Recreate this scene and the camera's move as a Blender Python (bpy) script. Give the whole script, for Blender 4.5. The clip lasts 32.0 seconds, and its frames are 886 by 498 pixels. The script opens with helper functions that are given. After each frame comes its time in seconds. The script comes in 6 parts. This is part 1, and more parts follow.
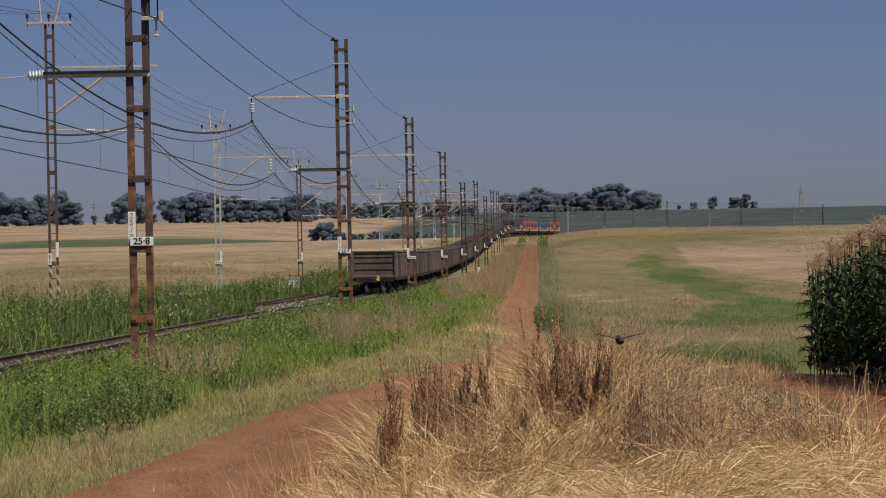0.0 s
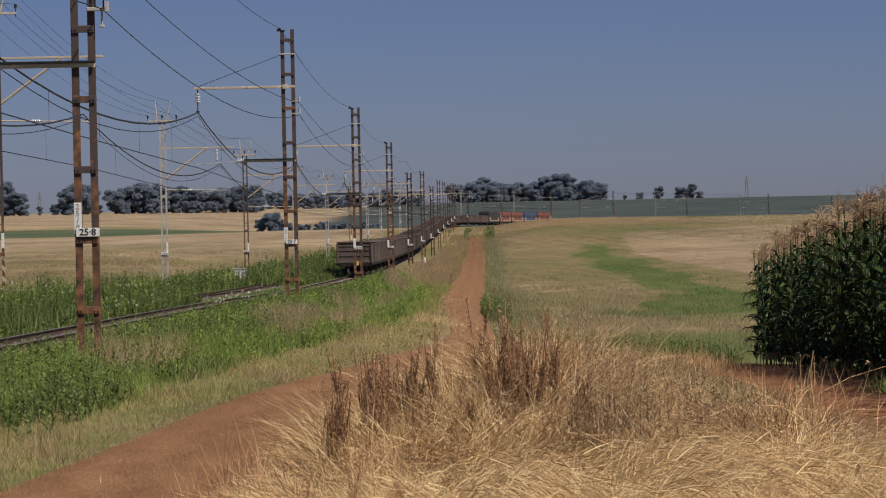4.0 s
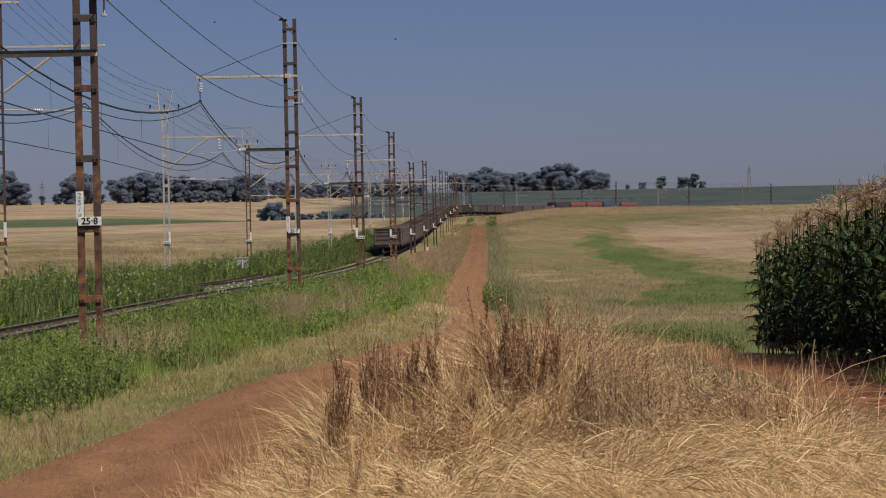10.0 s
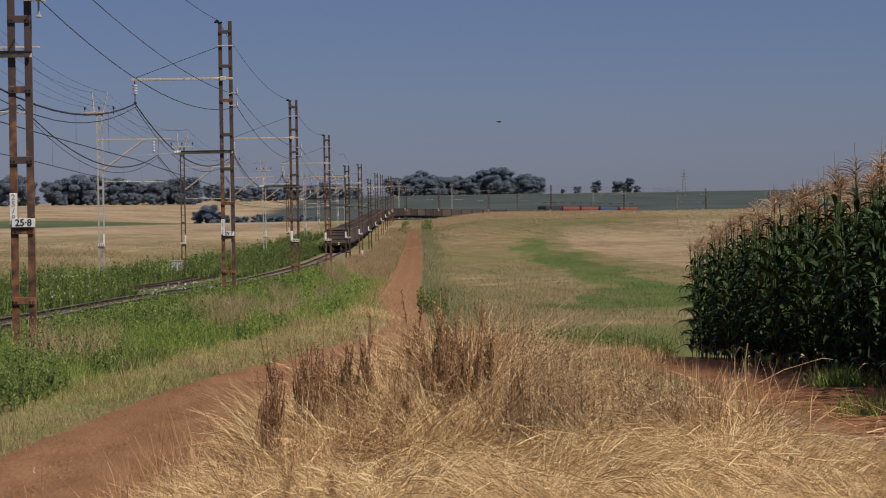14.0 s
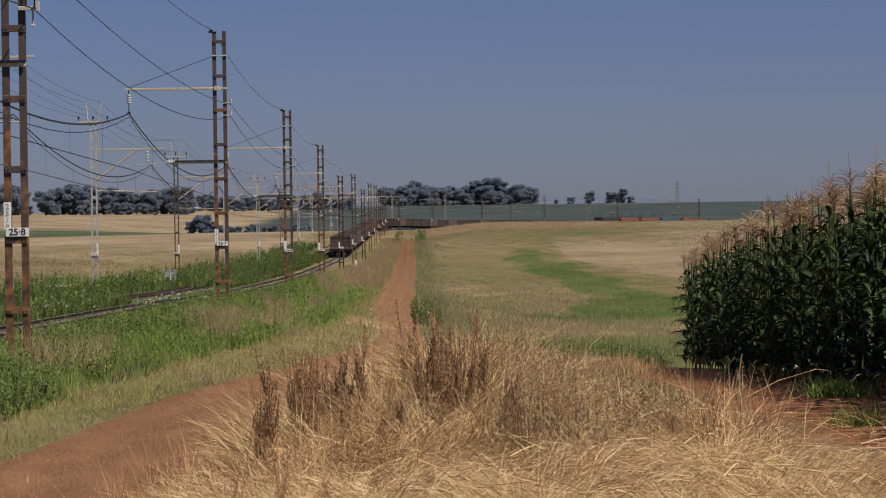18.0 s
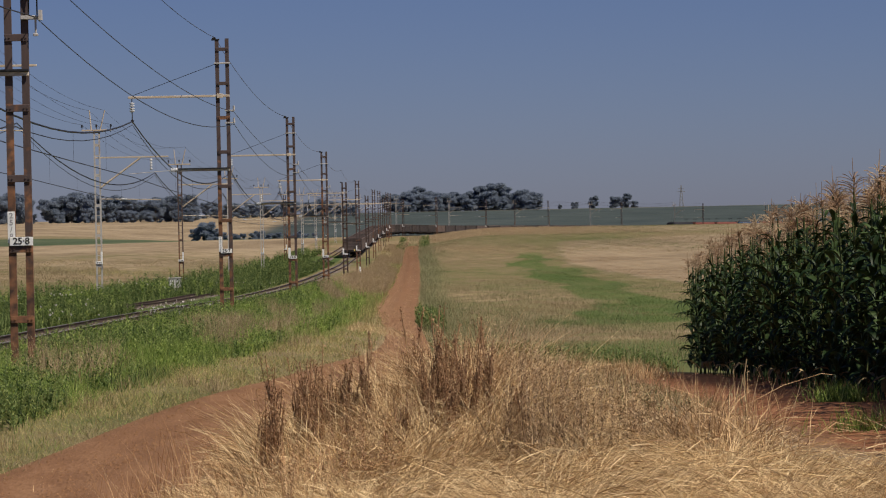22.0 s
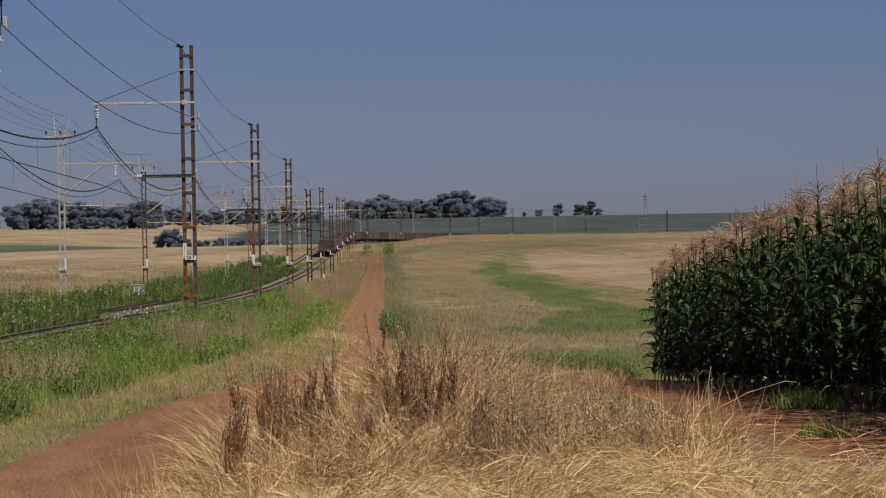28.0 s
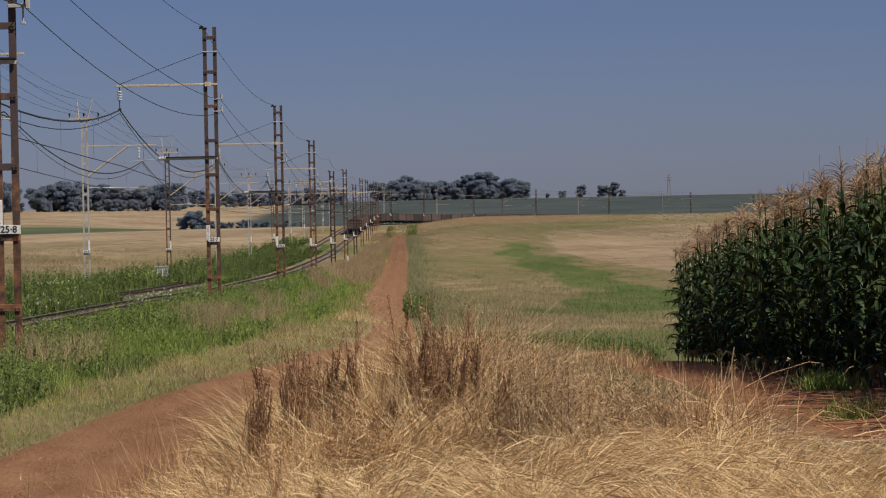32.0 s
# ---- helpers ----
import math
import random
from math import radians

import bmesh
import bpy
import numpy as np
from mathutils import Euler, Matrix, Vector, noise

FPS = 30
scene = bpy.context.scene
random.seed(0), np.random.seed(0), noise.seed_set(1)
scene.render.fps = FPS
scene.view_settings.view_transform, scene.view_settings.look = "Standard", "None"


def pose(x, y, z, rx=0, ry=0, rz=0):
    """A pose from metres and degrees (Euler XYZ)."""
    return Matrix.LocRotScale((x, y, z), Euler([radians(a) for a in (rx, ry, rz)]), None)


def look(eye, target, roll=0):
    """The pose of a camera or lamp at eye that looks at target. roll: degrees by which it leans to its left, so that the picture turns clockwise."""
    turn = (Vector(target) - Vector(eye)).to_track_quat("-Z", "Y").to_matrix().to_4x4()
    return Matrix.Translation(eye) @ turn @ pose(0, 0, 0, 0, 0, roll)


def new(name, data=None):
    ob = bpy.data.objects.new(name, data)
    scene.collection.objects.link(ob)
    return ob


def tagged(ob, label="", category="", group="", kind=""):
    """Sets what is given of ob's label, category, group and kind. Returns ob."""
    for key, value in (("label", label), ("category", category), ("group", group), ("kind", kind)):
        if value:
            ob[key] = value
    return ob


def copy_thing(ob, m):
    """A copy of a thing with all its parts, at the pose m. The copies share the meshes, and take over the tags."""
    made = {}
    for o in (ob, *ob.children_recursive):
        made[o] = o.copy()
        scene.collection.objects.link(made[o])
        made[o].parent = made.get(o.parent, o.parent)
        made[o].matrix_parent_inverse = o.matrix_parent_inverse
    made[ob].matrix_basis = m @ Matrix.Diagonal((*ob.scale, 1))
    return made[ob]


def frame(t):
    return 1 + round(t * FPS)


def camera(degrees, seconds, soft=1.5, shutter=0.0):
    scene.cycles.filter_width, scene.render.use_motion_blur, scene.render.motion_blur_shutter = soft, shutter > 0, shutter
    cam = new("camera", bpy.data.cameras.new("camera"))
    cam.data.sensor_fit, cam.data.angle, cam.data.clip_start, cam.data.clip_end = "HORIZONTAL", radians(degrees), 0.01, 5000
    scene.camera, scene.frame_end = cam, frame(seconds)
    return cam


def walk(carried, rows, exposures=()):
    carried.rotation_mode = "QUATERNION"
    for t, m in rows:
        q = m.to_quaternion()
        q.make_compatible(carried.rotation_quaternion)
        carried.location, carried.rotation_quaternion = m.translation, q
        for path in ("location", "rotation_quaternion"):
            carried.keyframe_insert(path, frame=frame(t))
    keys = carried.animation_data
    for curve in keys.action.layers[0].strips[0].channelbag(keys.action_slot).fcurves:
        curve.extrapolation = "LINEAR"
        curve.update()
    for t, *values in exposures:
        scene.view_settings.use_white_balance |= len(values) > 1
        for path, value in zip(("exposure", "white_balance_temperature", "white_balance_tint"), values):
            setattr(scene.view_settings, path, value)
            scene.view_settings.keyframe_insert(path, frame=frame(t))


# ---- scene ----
# ---- camera ----
cam = camera(15.4, 32.0, 1.1)
EYE_Z = 1.7
VIEWS = (
         (0, 0, -0.5532, -1.1, 0, 0),
         (0.5, -0.0232, -0.5286, -1.2883, 0.0035, 0.0042),
         (1, -0.0612, -0.5393, -1.1714, 0.0144, -0.0015),
         (1.5, -0.2058, -0.564, -1.3778, 0.0095, 0.0103),
         (2, -0.3749, -0.5898, -1.2472, 0.0047, 0.0058),
         (2.5, -0.5291, -0.6145, -1.2848, -0.0001, 0.0044),
         (3, -0.6946, -0.65, -1.2101, 0.0057, 0.0017),
         (3.5, -0.866, -0.7136, -1.266, 0.0028, 0.0052),
         (5.5, -1.1156, -0.7614, -0.8919, -0.0202, -0.009),
         (6, -1.0087, -0.7671, -1.0174, -0.0176, -0.0099),
         (6.5, -0.8882, -0.7864, -1.0441, -0.0113, -0.0078),
         (7, -0.7682, -0.7813, -0.8715, -0.0052, -0.0134),
         (7.5, -0.6192, -0.8104, -1.0968, -0.0117, -0.0095),
         (8, -0.5613, -0.8415, -0.9987, -0.0079, -0.0093),
         (8.5, -0.5442, -0.8653, -1.149, -0.0008, -0.0046),
         (9, -0.5945, -0.8819, -1.1562, -0.0046, -0.0067),
         (9.5, -0.6953, -0.9201, -1.2134, -0.0006, -0.0047),
         (10, -0.8868, -0.922, -1.1524, 0.0065, -0.0063),
         (10.5, -1.0965, -0.9286, -1.2245, -0.0031, -0.0032),
         (11, -1.3185, -0.9482, -1.2043, -0.0029, -0.0045),
         (11.5, -1.4736, -0.9635, -1.0412, 0.0072, -0.0102),
         (12, -1.6406, -0.9817, -0.8924, -0.0015, -0.0105),
         (12.5, -1.7705, -0.9749, -1.0054, 0.0047, -0.0118),
         (13, -1.8961, -0.9595, -0.9706, 0.008, -0.0086),
         (13.5, -1.9827, -0.9274, -0.9455, 0.0128, -0.0067),
         (14, -2.023, -0.8805, -0.9182, 0.0163, -0.0134),
         (14.5, -2.0406, -0.8449, -0.9453, 0.0179, -0.007),
         (16.5, -2.0826, -0.793, -0.8967, 0.0205, -0.0087),
         (17, -2.0804, -0.7805, -0.971, 0.0126, -0.0081),
         (17.5, -2.1113, -0.7342, -0.8796, 0.0054, -0.0139),
         (18, -2.1419, -0.701, -0.7976, 0.0063, -0.0153),
         (18.5, -2.1228, -0.6841, -0.828, 0.0039, -0.0095),
         (19, -2.0861, -0.606, -0.7241, 0.0056, -0.0102),
         (19.5, -2.0764, -0.5502, -0.8174, -0.0007, -0.0144),
         (20, -2.042, -0.5071, -0.9406, 0.0051, -0.0087),
         (20.5, -2.0222, -0.4867, -1.0104, 0.0115, -0.0094),
         (21, -2.0279, -0.5413, -0.9492, 0.0172, -0.0068),
         (21.5, -2.0508, -0.5741, -1.0359, 0.0127, -0.0067),
         (22, -2.0715, -0.5998, -1.1744, 0.0075, -0.0049),
         (22.5, -2.0945, -0.6455, -1.2478, 0.0107, -0.0007),
         (23, -2.2188, -0.665, -1.3206, 0.0117, -0.0006),
         (23.5, -2.3188, -0.7478, -1.1262, 0.0136, -0.0062),
         (24, -2.4462, -0.8157, -1.102, 0.0161, -0.0095),
         (24.5, -2.5287, -0.8763, -1.103, 0.0097, -0.0091),
         (25, -2.6504, -0.8612, -1.1928, 0.0053, -0.0076),
         (25.5, -2.7348, -0.8139, -1.1732, 0.0079, -0.0046),
         (27.5, -2.7653, -0.543, -1.1565, 0.0099, -0.0054),
         (28, -2.7002, -0.484, -1.0585, 0.0025, -0.0086),
         (28.5, -2.6317, -0.4531, -1.1208, -0.0059, -0.009),
         (29, -2.5246, -0.4518, -1.1037, 0.0005, -0.013),
         (29.5, -2.4326, -0.4807, -1.1479, -0.0029, -0.0096),
         (30, -2.3709, -0.5468, -1.1725, -0.005, -0.0122),
         (30.5, -2.3141, -0.6095, -1.1631, -0.0038, -0.0129),
         (31, -2.2974, -0.6795, -1.1532, -0.0016, -0.0111),
         (31.5, -2.2895, -0.7463, -1.2297, 0.0013, -0.0089),
         (32, -2.2835, -0.799, -1.1513, 0.0077, -0.0108),
         )
walk(cam, [(t, Matrix.Translation((x, 0.0, EYE_Z + z)) @ pose(0, 0, 0, 90 + tilt, 0, pan) @ pose(0, 0, 0, 0, 0, roll))
           for t, pan, tilt, roll, x, z in VIEWS])

# ---- light ----
SUN_ELEVATION, SUN_AZIMUTH = 54.0, 126.0     # degrees; azimuth clockwise from +Y
world = bpy.data.worlds.new("sky")
scene.world = world
world.use_nodes = True
wn = world.node_tree.nodes
sky = wn.new("ShaderNodeTexSky")
sky.sky_type, sky.sun_disc = "NISHITA", False
sky.sun_elevation, sky.sun_rotation = radians(SUN_ELEVATION), radians(SUN_AZIMUTH)
sky.altitude, sky.air_density, sky.dust_density, sky.ozone_density = 1600, 0.93, 1.0, 6.0
tint = wn.new("ShaderNodeMix")
tint.data_type, tint.blend_type = "RGBA", "MULTIPLY"
tint.inputs[0].default_value = 1.0
tint.inputs[7].default_value = (0.835, 0.795, 1.06, 1)
world.node_tree.links.new(sky.outputs[0], tint.inputs[6])
world.node_tree.links.new(tint.outputs[2], wn["Background"].inputs[0])
wn["Background"].inputs[1].default_value = 0.0456

sun_data = bpy.data.lights.new("sun", "SUN")
sun_data.energy, sun_data.angle, sun_data.color = 5.0, radians(0.6), (1.0, 0.905, 0.785)
sun = new("sun", sun_data)
az, el = radians(SUN_AZIMUTH), radians(SUN_ELEVATION)
sun.matrix_world = look((math.sin(az) * math.cos(el) * 90, math.cos(az) * math.cos(el) * 90, math.sin(el) * 90), (0, 0, 0))
scene.view_settings.exposure = 0.0


# ---- materials ----
def material(name, colors, scale=4.0, rough=0.8, metal=0.0, bump=0.2, fine=12.0, per="object", contrast=0.5,
             spec=0.3, transmit=0.0, stretch=(1, 1, 1), spread=0.0):
    """A procedural surface: two colours mixed by large and fine noise, varied per object or per island, with relief."""
    m = bpy.data.materials.new(name)
    m.use_nodes = True
    nt = m.node_tree
    n, l = nt.nodes, nt.links
    b = n["Principled BSDF"]
    tc = n.new("ShaderNodeTexCoord")
    mp = n.new("ShaderNodeMapping")
    mp.inputs["Scale"].default_value = stretch
    l.new(tc.outputs["Object"], mp.inputs[0])
    big, small = n.new("ShaderNodeTexNoise"), n.new("ShaderNodeTexNoise")
    big.inputs["Scale"].default_value, big.inputs["Detail"].default_value = scale, 5
    small.inputs["Scale"].default_value, small.inputs["Detail"].default_value = scale * fine, 4
    l.new(mp.outputs[0], big.inputs[0])
    l.new(mp.outputs[0], small.inputs[0])
    add = n.new("ShaderNodeMath")
    add.operation = "MULTIPLY_ADD"
    add.inputs[1].default_value = 0.55
    half = n.new("ShaderNodeMath")
    half.operation = "MULTIPLY"
    half.inputs[1].default_value = 0.45
    l.new(small.outputs[0], half.inputs[0])
    l.new(big.outputs[0], add.inputs[0])
    l.new(half.outputs[0], add.inputs[2])
    ramp = n.new("ShaderNodeValToRGB")
    lo, hi = 0.5 - 0.25 * (1.01 - contrast), 0.5 + 0.25 * (1.01 - contrast)
    e = ramp.color_ramp.elements
    e[0].position, e[1].position = lo, hi
    e[0].color, e[1].color = (*colors[0], 1), (*colors[-1], 1)
    for i, c in enumerate(colors[1:-1]):
        k = e.new(lo + (hi - lo) * (i + 1) / (len(colors) - 1))
        k.color = (*c, 1)
    fac = add.outputs[0]
    if spread:
        if per == "island":
            g = n.new("ShaderNodeNewGeometry")
            rnd = g.outputs["Random Per Island"]
        else:
            g = n.new("ShaderNodeObjectInfo")
            rnd = g.outputs["Random"]
        s = n.new("ShaderNodeMath")
        s.operation = "MULTIPLY_ADD"
        s.inputs[1].default_value, s.inputs[2].default_value = spread, -spread / 2
        l.new(rnd, s.inputs[0])
        t = n.new("ShaderNodeMath")
        l.new(fac, t.inputs[0])
        l.new(s.outputs[0], t.inputs[1])
        fac = t.outputs[0]
    l.new(fac, ramp.inputs[0])
    l.new(ramp.outputs[0], b.inputs["Base Color"])
    b.inputs["Roughness"].default_value, b.inputs["Metallic"].default_value = rough, metal
    b.inputs["Specular IOR Level"].default_value = spec
    if bump:
        bp = n.new("ShaderNodeBump")
        bp.inputs["Strength"].default_value = bump
        bp.inputs["Distance"].default_value = 0.02
        l.new(small.outputs[0], bp.inputs["Height"])
        l.new(bp.outputs[0], b.inputs["Normal"])
    if transmit:
        tr = n.new("ShaderNodeBsdfTranslucent")
        mx = n.new("ShaderNodeMixShader")
        mx.inputs[0].default_value = transmit
        l.new(ramp.outputs[0], tr.inputs[0])
        l.new(b.outputs[0], mx.inputs[1])
        l.new(tr.outputs[0], mx.inputs[2])
        l.new(mx.outputs[0], n["Material Output"].inputs[0])
    return m



def weathered_mast_paint():
    """Purplish-brown paint that has rusted away from the foot of each leg upwards."""
    m = material("weathered_mast_paint", [(0.066, 0.050, 0.048), (0.10, 0.070, 0.064)], 1.6, 0.85, 0.0, 0.3, 10, contrast=0.2, stretch=(1, 1, 0.35))
    n, l = m.node_tree.nodes, m.node_tree.links
    b = n["Principled BSDF"]
    paint = b.inputs["Base Color"].links[0].from_socket
    tc, sep, info = n.new("ShaderNodeTexCoord"), n.new("ShaderNodeSeparateXYZ"), n.new("ShaderNodeObjectInfo")
    l.new(tc.outputs["Object"], sep.inputs[0])
    spots = n.new("ShaderNodeTexNoise")
    spots.inputs["Scale"].default_value, spots.inputs["Detail"].default_value = 5.5, 8
    l.new(tc.outputs["Object"], spots.inputs[0])

    def calc(op, a, c):
        x = n.new("ShaderNodeMath")
        x.operation = op
        for k, v in ((0, a), (1, c)):
            if isinstance(v, (int, float)):
                x.inputs[k].default_value = v
            else:
                l.new(v, x.inputs[k])
        return x.outputs[0]

    reach = calc("ADD", calc("MULTIPLY", calc("POWER", info.outputs["Random"], 2.0), 6.0), 2.0)
    level = calc("ADD", calc("SUBTRACT", reach, sep.outputs[2]), calc("MULTIPLY", calc("SUBTRACT", spots.outputs[0], 0.5), 6.0))
    f = n.new("ShaderNodeMapRange")
    f.inputs[1].default_value, f.inputs[2].default_value = -0.6, 0.6
    l.new(level, f.inputs[0])
    rust = n.new("ShaderNodeValToRGB")
    e = rust.color_ramp.elements
    e[0].position, e[0].color, e[1].position, e[1].color = 0.36, (0.06, 0.038, 0.03, 1), 0.68, (0.27, 0.128, 0.066, 1)
    l.new(spots.outputs[0], rust.inputs[0])
    mx = n.new("ShaderNodeMix")
    mx.data_type = "RGBA"
    l.new(f.outputs[0], mx.inputs[0])
    l.new(paint, mx.inputs[6])
    l.new(rust.outputs[0], mx.inputs[7])
    l.new(mx.outputs[2], b.inputs["Base Color"])
    return m


RUST = weathered_mast_paint()
STEEL_BROWN = material("brown_painted_steel", [(0.045, 0.032, 0.028), (0.09, 0.055, 0.042)], 2.0, 0.7, 0.2, 0.2)
STEEL_DARK = material("dark_steel", [(0.018, 0.017, 0.018), (0.045, 0.04, 0.038)], 3.0, 0.6, 0.4, 0.2)
GALV = material("galvanised_steel", [(0.30, 0.285, 0.27), (0.50, 0.485, 0.46), (0.30, 0.22, 0.16)], 2.5, 0.6, 0.1, 0.15, contrast=0.3, stretch=(1, 1, 0.4))
# towers on the horizon: haze put into the steel's bluish grey
PYLON_STEEL = material("hazed_grey_steel", [(0.17, 0.18, 0.20), (0.24, 0.25, 0.27)], 1.0, 0.7, 0.0, 0.1)
ARM_PAINT = material("weathered_cream_paint", [(0.58, 0.51, 0.41), (0.46, 0.37, 0.27), (0.70, 0.64, 0.54)], 2.2, 0.7, 0.0, 0.15, contrast=0.3, stretch=(0.5, 1, 1))
HAZARD = material("striped_mast_paint", [(0.50, 0.46, 0.40), (0.62, 0.58, 0.52)], 3.0, 0.7, 0.0, 0.1)
_n, _l = HAZARD.node_tree.nodes, HAZARD.node_tree.links
_w, _tc = _n.new("ShaderNodeTexWave"), _n.new("ShaderNodeTexCoord")
_w.bands_direction = "DIAGONAL"
_w.inputs["Scale"].default_value, _w.inputs["Distortion"].default_value = 1.6, 1.5
_l.new(_tc.outputs["Object"], _w.inputs[0])
_r = _n.new("ShaderNodeValToRGB")
_r.color_ramp.interpolation = "CONSTANT"
_r.color_ramp.elements[0].color, _r.color_ramp.elements[1].color, _r.color_ramp.elements[1].position = (0.16, 0.075, 0.04, 1), (0.5, 0.44, 0.36, 1), 0.55
_l.new(_w.outputs[0], _r.inputs[0])
_l.new(_r.outputs[0], _n["Principled BSDF"].inputs["Base Color"])
WHITE = material("white_enamel", [(0.74, 0.74, 0.72), (0.88, 0.88, 0.86)], 5.0, 0.45, 0.0, 0.05)
BLACK = material("black_paint", [(0.012, 0.012, 0.014), (0.03, 0.03, 0.03)], 6.0, 0.5, 0.0, 0.05)
GREY_PAINT = material("faded_grey_paint", [(0.28, 0.28, 0.29), (0.40, 0.40, 0.40)], 6.0, 0.6, 0.0, 0.05)
PORCELAIN = material("porcelain", [(0.50, 0.51, 0.52), (0.72, 0.72, 0.72)], 6.0, 0.2, 0.0, 0.03, spec=0.5)
WIRE = material("weathered_copper_wire", [(0.03, 0.03, 0.036), (0.055, 0.055, 0.062)], 3.0, 0.5, 0.5, 0.0)
RAIL = material("rusty_rail", [(0.035, 0.022, 0.018), (0.075, 0.045, 0.034)], 3.0, 0.8, 0.1, 0.15)
RAIL_TOP = material("polished_rail_head", [(0.30, 0.28, 0.27), (0.45, 0.43, 0.42)], 3.0, 0.35, 0.8, 0.05)
SLEEPER = material("weathered_concrete", [(0.16, 0.13, 0.105), (0.28, 0.25, 0.21)], 3.0, 0.9, 0.0, 0.3, spread=0.3)
STONE = material("ballast_stone", [(0.07, 0.052, 0.042), (0.14, 0.11, 0.09), (0.22, 0.18, 0.15)], 8.0, 0.9, 0.0, 0.4, spread=0.5, per="island")
WAGON = material("weathered_brown_wagon_paint", [(0.046, 0.039, 0.038), (0.085, 0.068, 0.063), (0.145, 0.105, 0.091)], 1.3, 0.75, 0.0, 0.25, 9, contrast=0.3, stretch=(1, 1, 0.5), spread=0.35)
WAGON_IN = material("rusty_wagon_inside", [(0.05, 0.03, 0.022), (0.12, 0.065, 0.04)], 1.5, 0.9, 0.0, 0.3)
BOGIE = material("greasy_cast_steel", [(0.012, 0.011, 0.011), (0.035, 0.03, 0.028)], 4.0, 0.7, 0.3, 0.2)
TREAD = material("polished_wheel_tread", [(0.45, 0.44, 0.43), (0.6, 0.59, 0.58)], 5.0, 0.3, 0.9, 0.03)
YELLOW = material("yellow_marker_paint", [(0.55, 0.40, 0.10), (0.68, 0.55, 0.2)], 6.0, 0.5, 0.0, 0.05)
LOCO_RED = material("faded_red_loco_paint", [(0.16, 0.05, 0.04), (0.24, 0.08, 0.06)], 1.5, 0.5, 0.0, 0.1)
LOCO_BLUE = material("blue_loco_paint", [(0.028, 0.06, 0.125), (0.045, 0.09, 0.17)], 1.5, 0.5, 0.0, 0.1)
LOCO_DARK = material("dark_loco_paint", [(0.02, 0.022, 0.03), (0.045, 0.045, 0.055)], 1.5, 0.5, 0.0, 0.1)
LOCO_ROOF = material("sooty_loco_roof", [(0.03, 0.03, 0.032), (0.07, 0.065, 0.06)], 2.0, 0.8, 0.0, 0.15)
PALE_STRIPE = material("cream_stripe_paint", [(0.30, 0.23, 0.15), (0.42, 0.34, 0.23)], 3.0, 0.5, 0.0, 0.05)
GLASS = material("dark_window_glass", [(0.01, 0.012, 0.015), (0.02, 0.024, 0.03)], 2.0, 0.08, 0.0, 0.0, spec=0.6)

STRAW = material("dry_straw", [(0.32, 0.185, 0.085), (0.62, 0.42, 0.195), (0.88, 0.69, 0.395)], 5.0, 0.7, 0.0, 0.0, 6, "island", 0.5, transmit=0.25, spread=0.55)
STRAW_FIELD = material("dry_field_grass", [(0.19, 0.152, 0.08), (0.315, 0.245, 0.138), (0.41, 0.32, 0.195)], 0.5, 0.8, 0.0, 0.0, 8, "island", 0.5, transmit=0.25, spread=0.45)
PALE_STRAW = material("pale_straw", [(0.36, 0.22, 0.10), (0.66, 0.46, 0.22), (0.86, 0.68, 0.40)], 4.0, 0.7, 0.0, 0.0, 6, "island", 0.45, transmit=0.25, spread=0.5)
TAN_STEM = material("tan_seeding_stems", [(0.28, 0.16, 0.077), (0.54, 0.345, 0.172), (0.78, 0.56, 0.315)], 4.5, 0.8, 0.0, 0.0, 6, "island", 0.5, transmit=0.25, spread=0.55)
RUSSET = material("russet_stalks", [(0.38, 0.20, 0.095), (0.58, 0.36, 0.18), (0.74, 0.52, 0.30)], 2.2, 0.8, 0.0, 0.0, 6, "island", 0.1, transmit=0.2, spread=0.5)
TRACK_STONE = material("red_brown_road_stone", [(0.15, 0.082, 0.043), (0.23, 0.132, 0.07), (0.32, 0.20, 0.115)], 6.0, 0.9, 0.0, 0.2, per="island", spread=0.5)
FEATHERY = material("feathery_tan_grass", [(0.28, 0.19, 0.10), (0.48, 0.35, 0.205), (0.62, 0.48, 0.305)], 1.8, 0.8, 0.0, 0.0, 8, "island", 0.5, transmit=0.25, spread=0.4)
PINK_GRASS = material("seeding_grass_heads", [(0.22, 0.155, 0.08), (0.38, 0.28, 0.15), (0.48, 0.38, 0.23)], 1.8, 0.8, 0.0, 0.0, 8, "island", 0.5, transmit=0.25, spread=0.4)
OLIVE = material("yellowing_verge_grass", [(0.16, 0.15, 0.05), (0.39, 0.335, 0.13), (0.58, 0.47, 0.22)], 1.6, 0.75, 0.0, 0.0, 8, "island", 0.5, transmit=0.3, spread=0.45)
GREEN = material("fresh_green_grass", [(0.08, 0.14, 0.024), (0.215, 0.315, 0.055), (0.42, 0.49, 0.14)], 1.8, 0.7, 0.0, 0.0, 8, "island", 0.5, transmit=0.35, spread=0.4)
WEED = material("green_weed_leaves", [(0.048, 0.082, 0.021), (0.115, 0.172, 0.046), (0.255, 0.305, 0.105)], 2.0, 0.7, 0.0, 0.0, 8, "island", 0.5, transmit=0.3, spread=0.45)
GREY_WEED = material("withered_grey_weed", [(0.13, 0.083, 0.046), (0.34, 0.228, 0.13), (0.64, 0.475, 0.29)], 5.0, 0.8, 0.0, 0.0, 8, "island", 0.5, transmit=0.2, spread=0.55)
